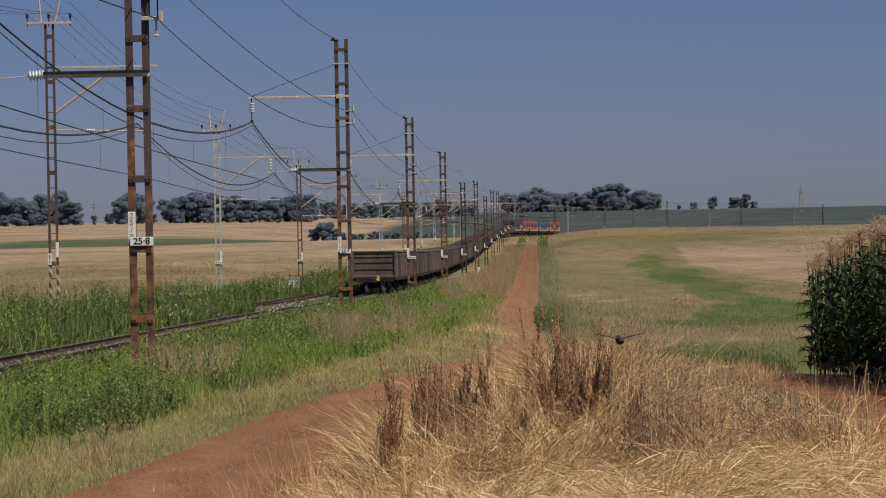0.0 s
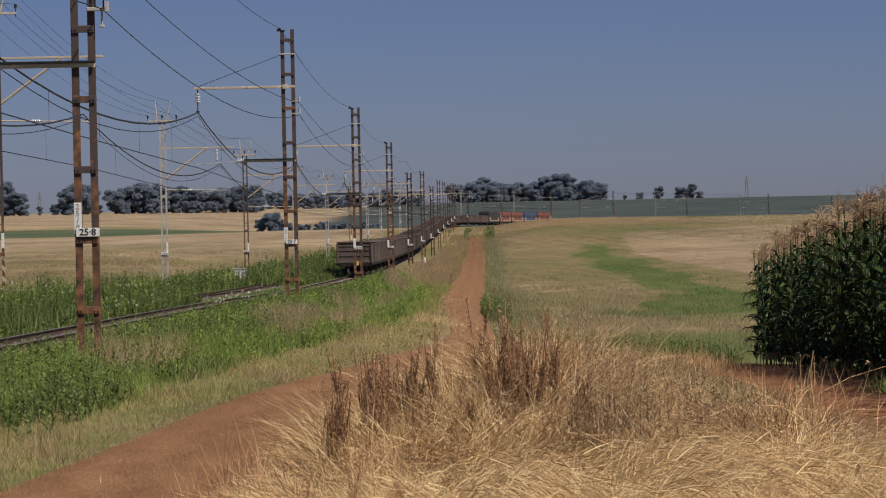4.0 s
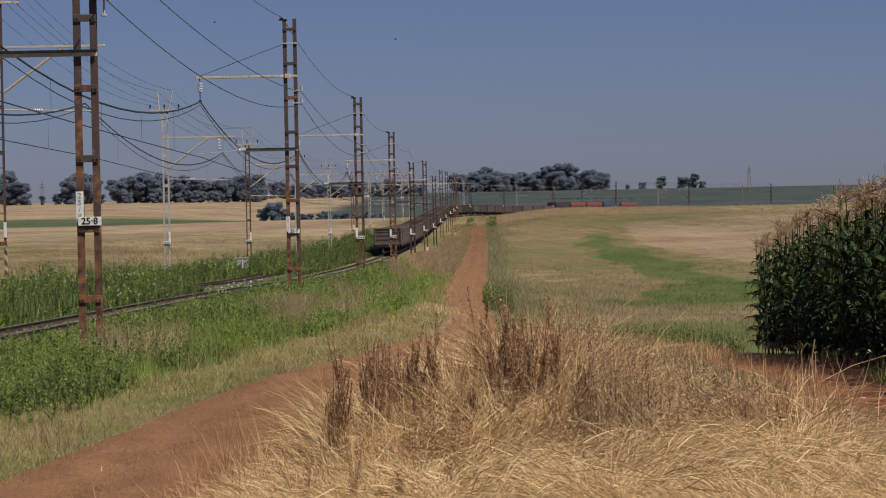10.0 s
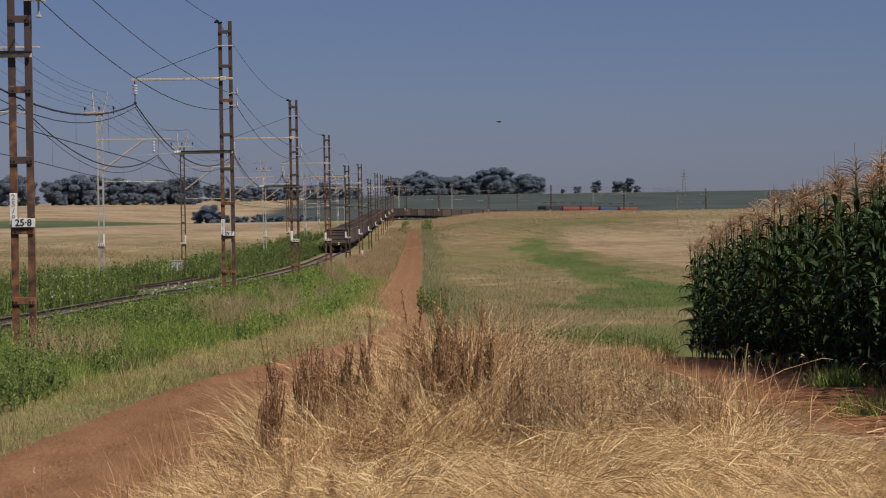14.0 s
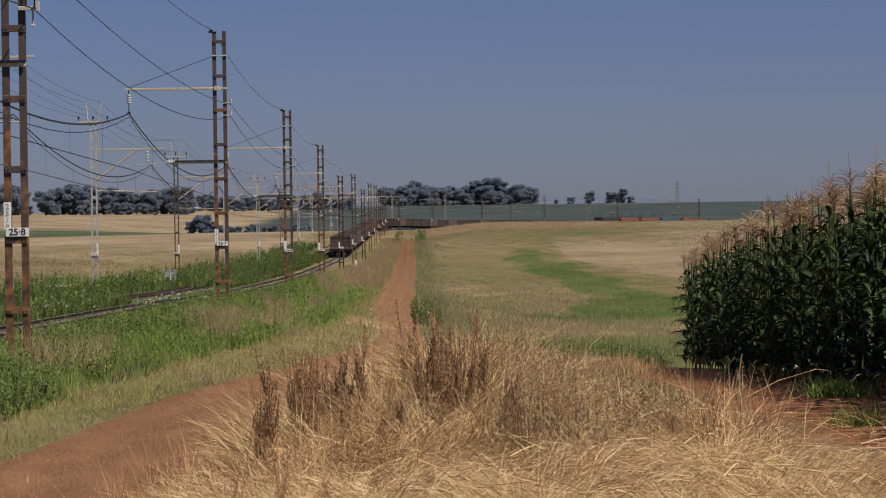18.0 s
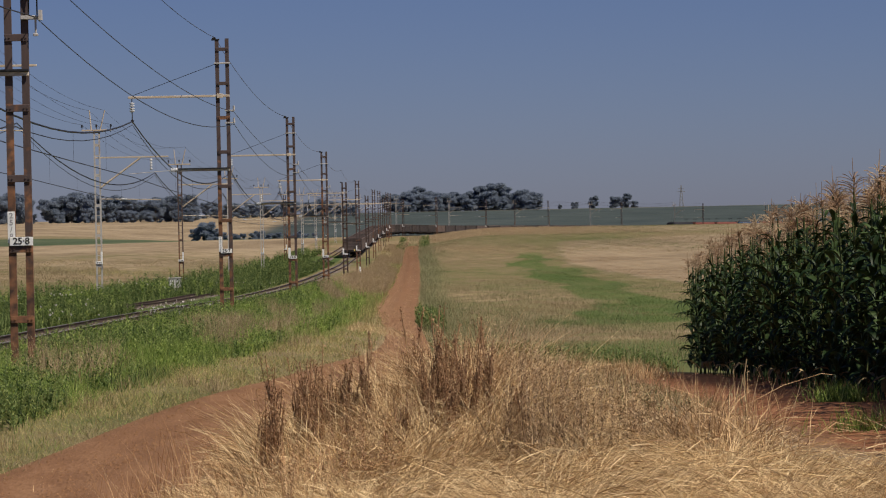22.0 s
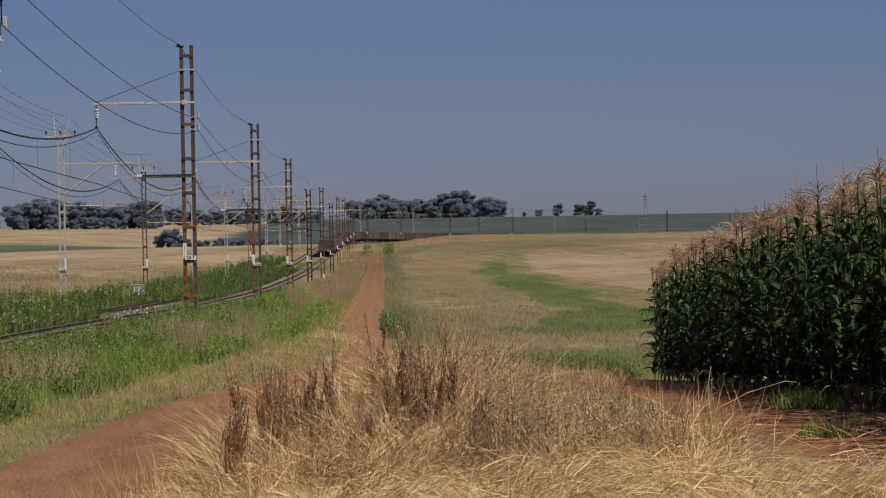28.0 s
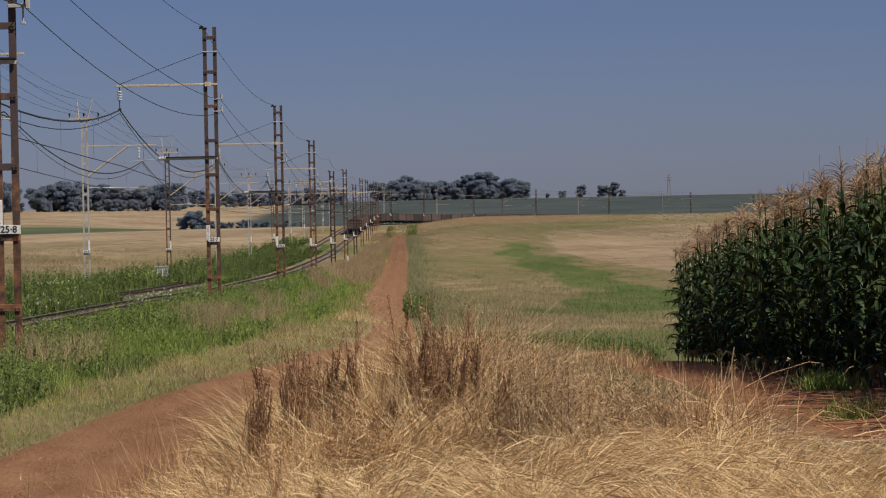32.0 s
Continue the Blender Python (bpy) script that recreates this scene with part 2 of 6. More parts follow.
GREY_GREEN = material("grey_green_weed_leaves", [(0.095, 0.118, 0.042), (0.185, 0.2, 0.08), (0.315, 0.308, 0.15)], 0.6, 0.75, 0.0, 0.0, 8, "island", 0.5, transmit=0.3, spread=0.45)
FEATHER = material("dark_brown_feathers", [(0.03, 0.024, 0.02), (0.07, 0.055, 0.045)], 20.0, 0.8, 0.0, 0.1)
SAGE = material("sage_green_grass", [(0.16, 0.168, 0.082), (0.26, 0.258, 0.13), (0.37, 0.345, 0.19)], 1.0, 0.75, 0.0, 0.0, 8, "island", 0.5, transmit=0.3, spread=0.45)
DOCK = material("brown_seed_heads", [(0.18, 0.095, 0.05), (0.38, 0.222, 0.118), (0.60, 0.41, 0.24)], 3.0, 0.9, 0.0, 0.0, 8, "island", 0.1, transmit=0.3, spread=0.5)
PETAL = material("white_petals", [(0.70, 0.66, 0.66), (0.82, 0.78, 0.78)], 5.0, 0.7, 0.0, 0.0, transmit=0.3)
MAIZE_LEAF = material("maize_leaf", [(0.011, 0.025, 0.007), (0.023, 0.046, 0.013), (0.06, 0.094, 0.03)], 1.2, 0.5, 0.0, 0.1, 10, "object", 0.2, spec=0.22, transmit=0.08, spread=0.45, stretch=(1, 1, 1))
MAIZE_STALK = material("maize_stalk", [(0.045, 0.075, 0.02), (0.10, 0.12, 0.04)], 3.0, 0.6, 0.0, 0.1, spread=0.3)
MAIZE_DRY = material("withered_maize_leaf", [(0.22, 0.15, 0.07), (0.42, 0.32, 0.17)], 3.0, 0.8, 0.0, 0.1, transmit=0.2, spread=0.3)
TASSEL = material("maize_tassel", [(0.33, 0.205, 0.12), (0.47, 0.33, 0.20), (0.58, 0.45, 0.30)], 2.0, 0.8, 0.0, 0.0, per="object", transmit=0.25, spread=0.5)
# far foliage: distance haze is mixed into this pale blue-grey leaf colour
HAZED_LEAF = material("hazed_foliage", [(0.225, 0.268, 0.332), (0.24, 0.286, 0.353), (0.256, 0.305, 0.374)], 0.12, 0.95, 0.0, 0.0, 6, "island", 0.1, spec=0.0, transmit=0.5, spread=0.5)
BARK = material("pale_gum_bark", [(0.12, 0.09, 0.07), (0.28, 0.24, 0.2)], 1.0, 0.9, 0.0, 0.3)


def ground_material():
    """Soil, dry veld, green sward and crop, spread by the cover of the land and broken up by noise."""
    m = bpy.data.materials.new("veld_ground")
    m.use_nodes = True
    nt = m.node_tree
    n, l = nt.nodes, nt.links
    b = n["Principled BSDF"]
    b.inputs["Roughness"].default_value, b.inputs["Specular IOR Level"].default_value = 0.95, 0.1
    tc = n.new("ShaderNodeTexCoord")
    cover = n.new("ShaderNodeAttribute")
    cover.attribute_name = "cover"
    sep = n.new("ShaderNodeSeparateColor")
    l.new(cover.outputs["Color"], sep.inputs[0])

    def noise_at(scale, detail, stretch=(1, 1, 1)):
        mp = n.new("ShaderNodeMapping")
        mp.inputs["Scale"].default_value = stretch
        l.new(tc.outputs["Object"], mp.inputs[0])
        t = n.new("ShaderNodeTexNoise")
        t.inputs["Scale"].default_value, t.inputs["Detail"].default_value = scale, detail
        l.new(mp.outputs[0], t.inputs[0])
        return t.outputs[0]

    wide, mid, grain = noise_at(0.03, 6, (1, 0.4, 1)), noise_at(0.35, 6, (1, 0.7, 1)), noise_at(5.0, 6)

    def ramp(value, stops):
        r = n.new("ShaderNodeValToRGB")
        e = r.color_ramp.elements
        e[0].position, e[0].color = stops[0][0], (*stops[0][1], 1)
        e[1].position, e[1].color = stops[-1][0], (*stops[-1][1], 1)
        for p, c in stops[1:-1]:
            e.new(p).color = (*c, 1)
        l.new(value, r.inputs[0])
        return r.outputs[0]

    def math_node(op, a, c):
        x = n.new("ShaderNodeMath")
        x.operation = op
        for k, v in ((0, a), (1, c)):
            if isinstance(v, (int, float)):
                x.inputs[k].default_value = v
            else:
                l.new(v, x.inputs[k])
        return x.outputs[0]

    def mix(f, a, c):
        x = n.new("ShaderNodeMix")
        x.data_type = "RGBA"
        l.new(f, x.inputs[0])
        l.new(a, x.inputs[6])
        l.new(c, x.inputs[7])
        return x.outputs[2]

    blend = math_node("ADD", math_node("MULTIPLY", wide, 0.5), math_node("MULTIPLY", mid, 0.5))
    veld = ramp(blend, [(0.38, (0.105, 0.115, 0.042)), (0.46, (0.18, 0.16, 0.072)), (0.53, (0.20, 0.15, 0.086)), (0.62, (0.31, 0.235, 0.128))])
    straw = ramp(blend, [(0.36, (0.172, 0.128, 0.08)), (0.5, (0.275, 0.21, 0.134)), (0.64, (0.37, 0.295, 0.19))])
    green = ramp(blend, [(0.36, (0.052, 0.082, 0.021)), (0.5, (0.085, 0.117, 0.034)), (0.64, (0.138, 0.155, 0.052))])
    soil = ramp(math_node("ADD", math_node("MULTIPLY", grain, 0.6), math_node("MULTIPLY", mid, 0.4)),
                [(0.32, (0.125, 0.052, 0.027)), (0.5, (0.24, 0.105, 0.054)), (0.66, (0.34, 0.165, 0.09))])

    def soft(channel):
        edge = math_node("ADD", channel, math_node("MULTIPLY", math_node("SUBTRACT", mid, 0.5), 0.9))
        r = n.new("ShaderNodeMapRange")
        r.inputs[1].default_value, r.inputs[2].default_value = 0.3, 0.7
        l.new(edge, r.inputs[0])
        return r.outputs[0]

    c = mix(soft(sep.outputs[0]), veld, straw)
    c = mix(soft(sep.outputs[1]), c, green)
    c = mix(soft(sep.outputs[2]), c, soil)
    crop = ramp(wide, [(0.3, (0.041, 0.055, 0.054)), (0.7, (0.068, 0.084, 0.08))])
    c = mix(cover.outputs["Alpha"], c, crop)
    l.new(c, b.inputs["Base Color"])
    bp = n.new("ShaderNodeBump")
    bp.inputs["Strength"].default_value, bp.inputs["Distance"].default_value = 0.7, 0.08
    l.new(math_node("ADD", grain, mid), bp.inputs["Height"])
    l.new(bp.outputs[0], b.inputs["Normal"])
    return m


GROUND = ground_material()
ROAD = material("red_dirt_track", [(0.142, 0.071, 0.036), (0.203, 0.107, 0.056), (0.272, 0.153, 0.084)], 2.2, 0.95, 0.0, 0.8, 9, contrast=0.15, spec=0.1, stretch=(1.3, 0.3, 1))


# ---- the lie of the land ----
def profile(rows):
    """A height or offset along the line, smoothed over some metres."""
    d, v = zip(*rows)
    xs = np.arange(-300.0, 5200.0, 4.0)
    ys = np.interp(xs, d, v)
    k = np.hanning(11)
    k /= k.sum()
    ys = np.convolve(np.pad(ys, 5, mode="edge"), k, "valid")
    return lambda q: np.interp(q, xs, ys)


LINE_SPAN, LINE_START = 62.0, 59.0
CURVE_AT, CURVE_RADIUS = 745.0, 650.0
z_rail = profile([(-300, 0), (0, -0.5), (20, -0.62), (30, -0.72), (59, -1.05), (121, -1.9), (183, -2.95), (245, -3.68), (307, -4.25), (369, -4.55), (431, -4.8),
                  (493, -4.6), (555, -4.35), (617, -4.05), (679, -3.75), (741, -3.45), (820, -3.4), (886, -4.1), (995, -5.1), (1100, -6.6),
                  (1300, -8), (1500, -4.5), (2200, 4.0), (2600, 2), (5000, -15)])
z_field = profile([(-300, 1), (0, 0), (15, -0.05), (22, -0.15), (30, -0.3), (45, -0.8), (75, -1.9), (120, -2.8), (200, -3.9), (300, -4.3), (400, -4.0),
                   (500, -3.2), (600, -2.35), (700, -1.8), (760, -1.75), (850, -2.7), (1000, -6), (1200, -7), (1500, -4), (2200, 4.3), (2600, 3), (5000, -15)])
z_left = profile([(-300, 0), (0, -0.3), (60, -1.3), (150, -2.5), (250, -3.3), (400, -4.0), (600, -4.2), (800, -4.0), (1000, -3.2), (1400, -1.0),
                  (1900, 1.4), (2200, 2.4), (2600, 1), (5000, -15)])
road_offset = profile([(-300, 3), (20, 4.0), (30, 4.45), (40, 5.0), (46, 5.3), (53, 5.8), (61, 6.3), (71, 6.65), (87, 6.8), (103, 6.68), (122, 6.36), (150, 6.03), (200, 5.9), (350, 5.75), (500, 5.4), (900, 5.3)])
road_half = profile([(-300, 1.4), (30, 1.35), (46, 1.27), (53, 1.06), (61, 0.84), (71, 0.64), (87, 0.54), (103, 0.58), (122, 0.76), (150, 0.92), (200, 0.96), (290, 1.08), (350, 1.12), (900, 1.0)])
lush_edge = profile([(-300, 1), (30, 1.0), (37, 1.1), (42, 2.0), (49, 2.5), (64, 3.2), (85, 4.5), (120, 5.0), (150, 4.8), (168, 4.2), (195, 2.5), (230, 0.5), (300, -3.0), (900, -4.0)])


def line_x(d):
    """Where the row of masts runs: straight, then round a right-hand curve."""
    d = np.asarray(d, float)
    q = np.clip(d - CURVE_AT, 0, 420)
    bend = CURVE_RADIUS - np.sqrt(CURVE_RADIUS ** 2 - q ** 2)
    return -7.25 + 0.03 * d + bend + np.clip(d - CURVE_AT - 420, 0, None) * 0.85


def smooth(a, b, v):
    s = np.clip((v - a) / (b - a), 0, 1)
    return s * s * (3 - 2 * s)


def lay(x, d):
    """Height of the ground at x, d."""
    x, d = np.asarray(x, float), np.asarray(d, float)
    e = x - line_x(d)
    far = np.clip(d - 300, 0, None)
    s = x + 7.25 - 0.03 * d
    wide = np.clip((d - 250) / 300, 0, 1)
    crest = np.clip((d - 480) / 180, 0, 1)
    right, left = smooth(4.5 - 1.5 * wide, 8.5 + 1.8 * wide + 14.0 * crest, e), smooth(-11.0, -30.0, np.minimum(s, 0) / (1 + far * 0.004))
    z = z_rail(d) * (1 - right - left) + z_field(d) * right + z_left(d) * left
    wave = 0.03 * np.sin(x * 0.83 + d * 0.043 + 1.3) + 0.03 * np.sin(x * 0.37 - d * 0.071) + 0.02 * np.sin(x * 1.9 + d * 0.11)
    z = z + 0.6 * np.exp(-((e - 2.0 - (d - 200) * 0.004) / 1.1) ** 2) * smooth(130, 165, d) * smooth(330, 240, d)
    z = z + 0.32 * np.exp(-((x - 1.2) / 1.2) ** 2 - ((d - 29.5) / 3.5) ** 2)
    return z + wave * smooth(2.0, 6.0, np.abs(e + 3.0)) * smooth(0.0, 30.0, d)


def land_point(x, d):
    return float(lay(x, d))


# ---- mesh helpers ----
def mesh_of(name, verts, quads=None, tris=None, mat=None, smooth_faces=False):
    me = bpy.data.meshes.new(name)
    verts = np.asarray(verts, np.float32).reshape(-1, 3)
    q = np.zeros((0, 4), np.int32) if quads is None else np.asarray(quads, np.int32).reshape(-1, 4)
    t = np.zeros((0, 3), np.int32) if tris is None else np.asarray(tris, np.int32).reshape(-1, 3)
    me.vertices.add(len(verts))
    me.vertices.foreach_set("co", verts.ravel())
    loops = np.concatenate([q.ravel(), t.ravel()])
    me.loops.add(len(loops))
    me.loops.foreach_set("vertex_index", loops)
    me.polygons.add(len(q) + len(t))
    starts = np.concatenate([np.arange(len(q)) * 4, len(q) * 4 + np.arange(len(t)) * 3])
    me.polygons.foreach_set("loop_start", starts.astype(np.int32))
    if smooth_faces:
        me.polygons.foreach_set("use_smooth", np.ones(len(q) + len(t), bool))
    me.update(calc_edges=True)
    if mat:
        me.materials.append(mat)
    return me


def part(name, bm, mat, parent=None, label="", smooth_faces=False):
    """Links a bmesh as one mesh object under a thing or a part."""
    me = bpy.data.meshes.new(name)
    for f in bm.faces:
        f.smooth = smooth_faces
    bm.to_mesh(me)
    bm.free()
    me.materials.append(mat)
    ob = new(name, me)
    ob.parent = parent
    if label:
        ob["label"] = label
    return ob


def box(bm, cx, cy, cz, sx, sy, sz, bevel=0.0, turn=None):
    m = Matrix.Translation((cx, cy, cz)) @ (turn or Matrix.Identity(4)) @ Matrix.Diagonal((sx, sy, sz, 1))
    r = bmesh.ops.create_cube(bm, size=1, matrix=m)
    if bevel:
        edges = list({e for v in r["verts"] for e in v.link_edges})
        bmesh.ops.bevel(bm, geom=edges, offset=bevel, segments=1, affect="EDGES")
    return bm


def rod(bm, a, b, r, seg=8, r2=None):
    a, b = Vector(a), Vector(b)
    turn = (b - a).to_track_quat("Z", "Y").to_matrix().to_4x4()
    bmesh.ops.create_cone(bm, cap_ends=True, segments=seg, radius1=r, radius2=r if r2 is None else r2, depth=(b - a).length,
                          matrix=Matrix.Translation((a + b) / 2) @ turn)
    return bm


def bm_box(*a, **k):
    return box(bmesh.new(), *a, **k)


def bm_rod(*a, **k):
    return rod(bmesh.new(), *a, **k)


def thing(name, label, category, group="", kind="", at=None):
    ob = new(name)
    ob.empty_display_size = 0.2
    if at is not None:
        ob.matrix_world = at
    return tagged(ob, label, category, group, kind)


def tube(points, r, sides=4):
    """A thin tube along points: verts and quads."""
    p = np.asarray(points, float)
    tan = np.gradient(p, axis=0)
    tan /= np.linalg.norm(tan, axis=1)[:, None] + 1e-9
    ref = np.where(np.abs(tan[:, 2:3]) > 0.9, [[1.0, 0, 0]], [[0, 0, 1.0]])
    u = np.cross(tan, ref)
    u /= np.linalg.norm(u, axis=1)[:, None] + 1e-9
    w = np.cross(u, tan)
    ang = np.arange(sides) * 2 * np.pi / sides
    ring = (u[:, None] * np.cos(ang)[None, :, None] + w[:, None] * np.sin(ang)[None, :, None]) * r
    v = (p[:, None] + ring).reshape(-1, 3)
    i = np.arange(len(p) - 1)[:, None] * sides
    k = np.arange(sides)[None]
    k2 = (k + 1) % sides
    q = np.stack([i + k, i + k2, i + sides + k2, i + sides + k], -1).reshape(-1, 4)
    return v, q


# ---- ground, road and railway ----
def clumpy(x, d, scale, seed):
    """A soft random field for patches, 0 to 1."""
    r = np.random.default_rng(seed)
    out = np.zeros(x.shape)
    for _ in range(7):
        k, p = r.normal(0, 1 / scale, 2), r.uniform(0, 6.28)
        out += np.sin(x * k[0] * 2 + d * k[1] + p)
    return 0.5 + 0.5 * np.tanh(out / 2.2)


def swath(d, e):
    """The green swath that winds through the dry field."""
    west = np.interp(d, [132, 138, 161, 198, 230, 311, 369, 438], [11.0, 12.4, 15.0, 18.2, 17.6, 17.2, 17.2, 19.2])
    east = np.interp(d, [132, 153, 208, 271, 340, 400, 440], [24.0, 23.0, 23.2, 23.2, 22.3, 22.6, 23.5])
    wob = 0.5 * np.sin(d * 0.09) + 0.3 * np.sin(d * 0.23 + 1) + 2.0 * (clumpy(e, d * 0.2, 1.2, 82) - 0.5)
    return smooth(west - 0.7, west + 0.7, e + wob) * smooth(east + 0.7, east - 0.7, e + wob) * smooth(130, 142, d) * smooth(455, 430, d) * (0.55 + 0.45 * clumpy(e, d * 0.25, 2.0, 81))


def cover(x, d):
    """Share of straw, green growth and bare soil on the land."""
    e = x - line_x(d)
    s = x + 7.25 - 0.03 * d
    straw, green, soil = np.full(x.shape, 0.25), np.zeros(x.shape), np.zeros(x.shape)
    fore = (d < 36) & (e > 5.5)
    straw = np.where(fore, 0.9, straw)
    edge = np.interp(d, [240, 256, 300, 331, 378, 475, 509], [31, 28.5, 26.5, 24.6, 23.7, 26.7, 28.5])
    patch = smooth(edge - 0.5, edge + 0.9, e) * smooth(245, 262, d) * smooth(40, 0, d - 505 - 1.3 * np.clip(e - 28, 0, 30))
    straw = np.maximum(straw, patch * 0.98)
    crest = smooth(560, 640, d) * (s > 12) * (d < 1100)
    straw = np.maximum(straw, crest * 0.55)
    left = s < -13 - d * 0.004
    bands = np.interp(d, [0, 380, 480, 560, 640, 700, 830, 900, 1080, 1120, 1900, 2600], [0.3, 0.35, 0.6, 0.5, 0.85, 0.9, 0.8, 0.5, 0.5, 0.85, 0.8, 0.5])
    straw = np.where(left, bands, straw)
    straw = np.maximum(straw, smooth(0.4, 1.4, e) * smooth(6.2, 5.2, e) * smooth(170, 220, d) * (d < 560) * 0.72)
    strip = smooth(790, 830, d) * smooth(1040, 980, d) * smooth(-140, -115, x)
    bank = smooth(-2.6, -1.5, e) * smooth(lush_edge(d) + 0.4, lush_edge(d) - 0.6, e) * (d < 520)
    green = np.maximum(green, bank * 0.8)
    green = np.maximum(green, np.where(left, strip, 0))
    green = np.maximum(green, ((e > -13) & (e < -5) & (d < 520)) * 0.9)
    green = np.maximum(green, swath(d, e) * 0.95)
    green = np.where(patch > 0.5, green * 0.2, green)
    green = np.maximum(green, smooth(6.8, 7.4, e) * smooth(11.0, 8.5, e) * smooth(60, 90, d) * smooth(480, 420, d) * 0.38)
    green = np.maximum(green, smooth(8.2, 9.5, e) * smooth(24.0, 20.0, e) * smooth(60, 70, d) * smooth(118, 96, d) * 0.62)
    soil = np.maximum(soil, smooth(10.2, 10.9, e) * smooth(24.0, 27.0, d) * smooth(64.0, 58.0, d))
    soil = np.maximum(soil, smooth(11.6, 12.3, e) * smooth(66, 63, d) * (d > 15))
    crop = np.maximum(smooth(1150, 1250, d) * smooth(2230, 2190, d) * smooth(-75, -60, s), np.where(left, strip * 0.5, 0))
    return straw, green, soil, crop


def build_ground():
    cols = np.sinh(np.linspace(-math.asinh(2600 / 4), math.asinh(2600 / 4), 250)) * 4
    rows = np.sinh(np.linspace(math.asinh(-70 / 30), math.asinh(4700 / 30), 330)) * 30
    d, s = np.meshgrid(rows, cols, indexing="ij")
    x = s - 7.25 + 0.03 * d
    z = lay(x, d)
    nr, nc = d.shape
    i = (np.arange(nr - 1)[:, None] * nc + np.arange(nc - 1)[None]).ravel()
    quads = np.stack([i, i + 1, i + nc + 1, i + nc], -1)
    me = mesh_of("ground", np.stack([x, d, z], -1), quads, None, GROUND, True)
    att = me.color_attributes.new("cover", "FLOAT_COLOR", "POINT")
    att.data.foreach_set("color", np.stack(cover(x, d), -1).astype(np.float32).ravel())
    tagged(new("ground", me), "dry veld and farmland with green swaths and red soil", "ground", kind="structure")


def build_road():
    d = np.concatenate([np.arange(-60, 120, 0.6), np.arange(120, 600, 3.0)])
    across = np.linspace(-1.1, 1.1, 15)
    rut = 0.04 + 0.02 * np.cos(across * 6.2) - 0.05 * smooth(0.85, 1.1, np.abs(across))
    dd, aa = np.meshgrid(d, across, indexing="ij")
    aa = aa * road_half(dd)
    wob = 0.4 * np.sin(dd * 0.031) + 0.2 * np.sin(dd * 0.077 + 1)
    x = line_x(dd) + road_offset(dd) + aa + wob * 0.12
    z = lay(line_x(dd) + road_offset(dd) + aa * 0.9, dd) + 0.02 + rut[None]
    nr, nc = dd.shape
    i = (np.arange(nr - 1)[:, None] * nc + np.arange(nc - 1)[None]).ravel()
    me = mesh_of("road", np.stack([x, dd, z], -1), np.stack([i, i + 1, i + nc + 1, i + nc], -1), None, ROAD, True)
    tagged(new("road", me), "red dirt service track with two wheel ruts", "road", kind="structure")


TRACKS = (-3.35, -7.35)


def line_point(dist, offset):
    """Place and heading on the railway, dist metres along it, offset sideways from the masts (positive to the right)."""
    straight = CURVE_AT
    if dist <= straight:
        d, x, h = dist, -7.25 + 0.03 * dist, 0.03
    else:
        a = (dist - straight) / CURVE_RADIUS
        d = straight + CURVE_RADIUS * math.sin(a)
        x = -7.25 + 0.03 * d + CURVE_RADIUS * (1 - math.cos(a))
        h = 0.03 + math.tan(a)
    ang = math.atan(h)
    return x + offset * math.cos(ang), d - offset * math.sin(ang), ang


def rail_height(x, d):
    return float(z_rail(d)) + 0.17


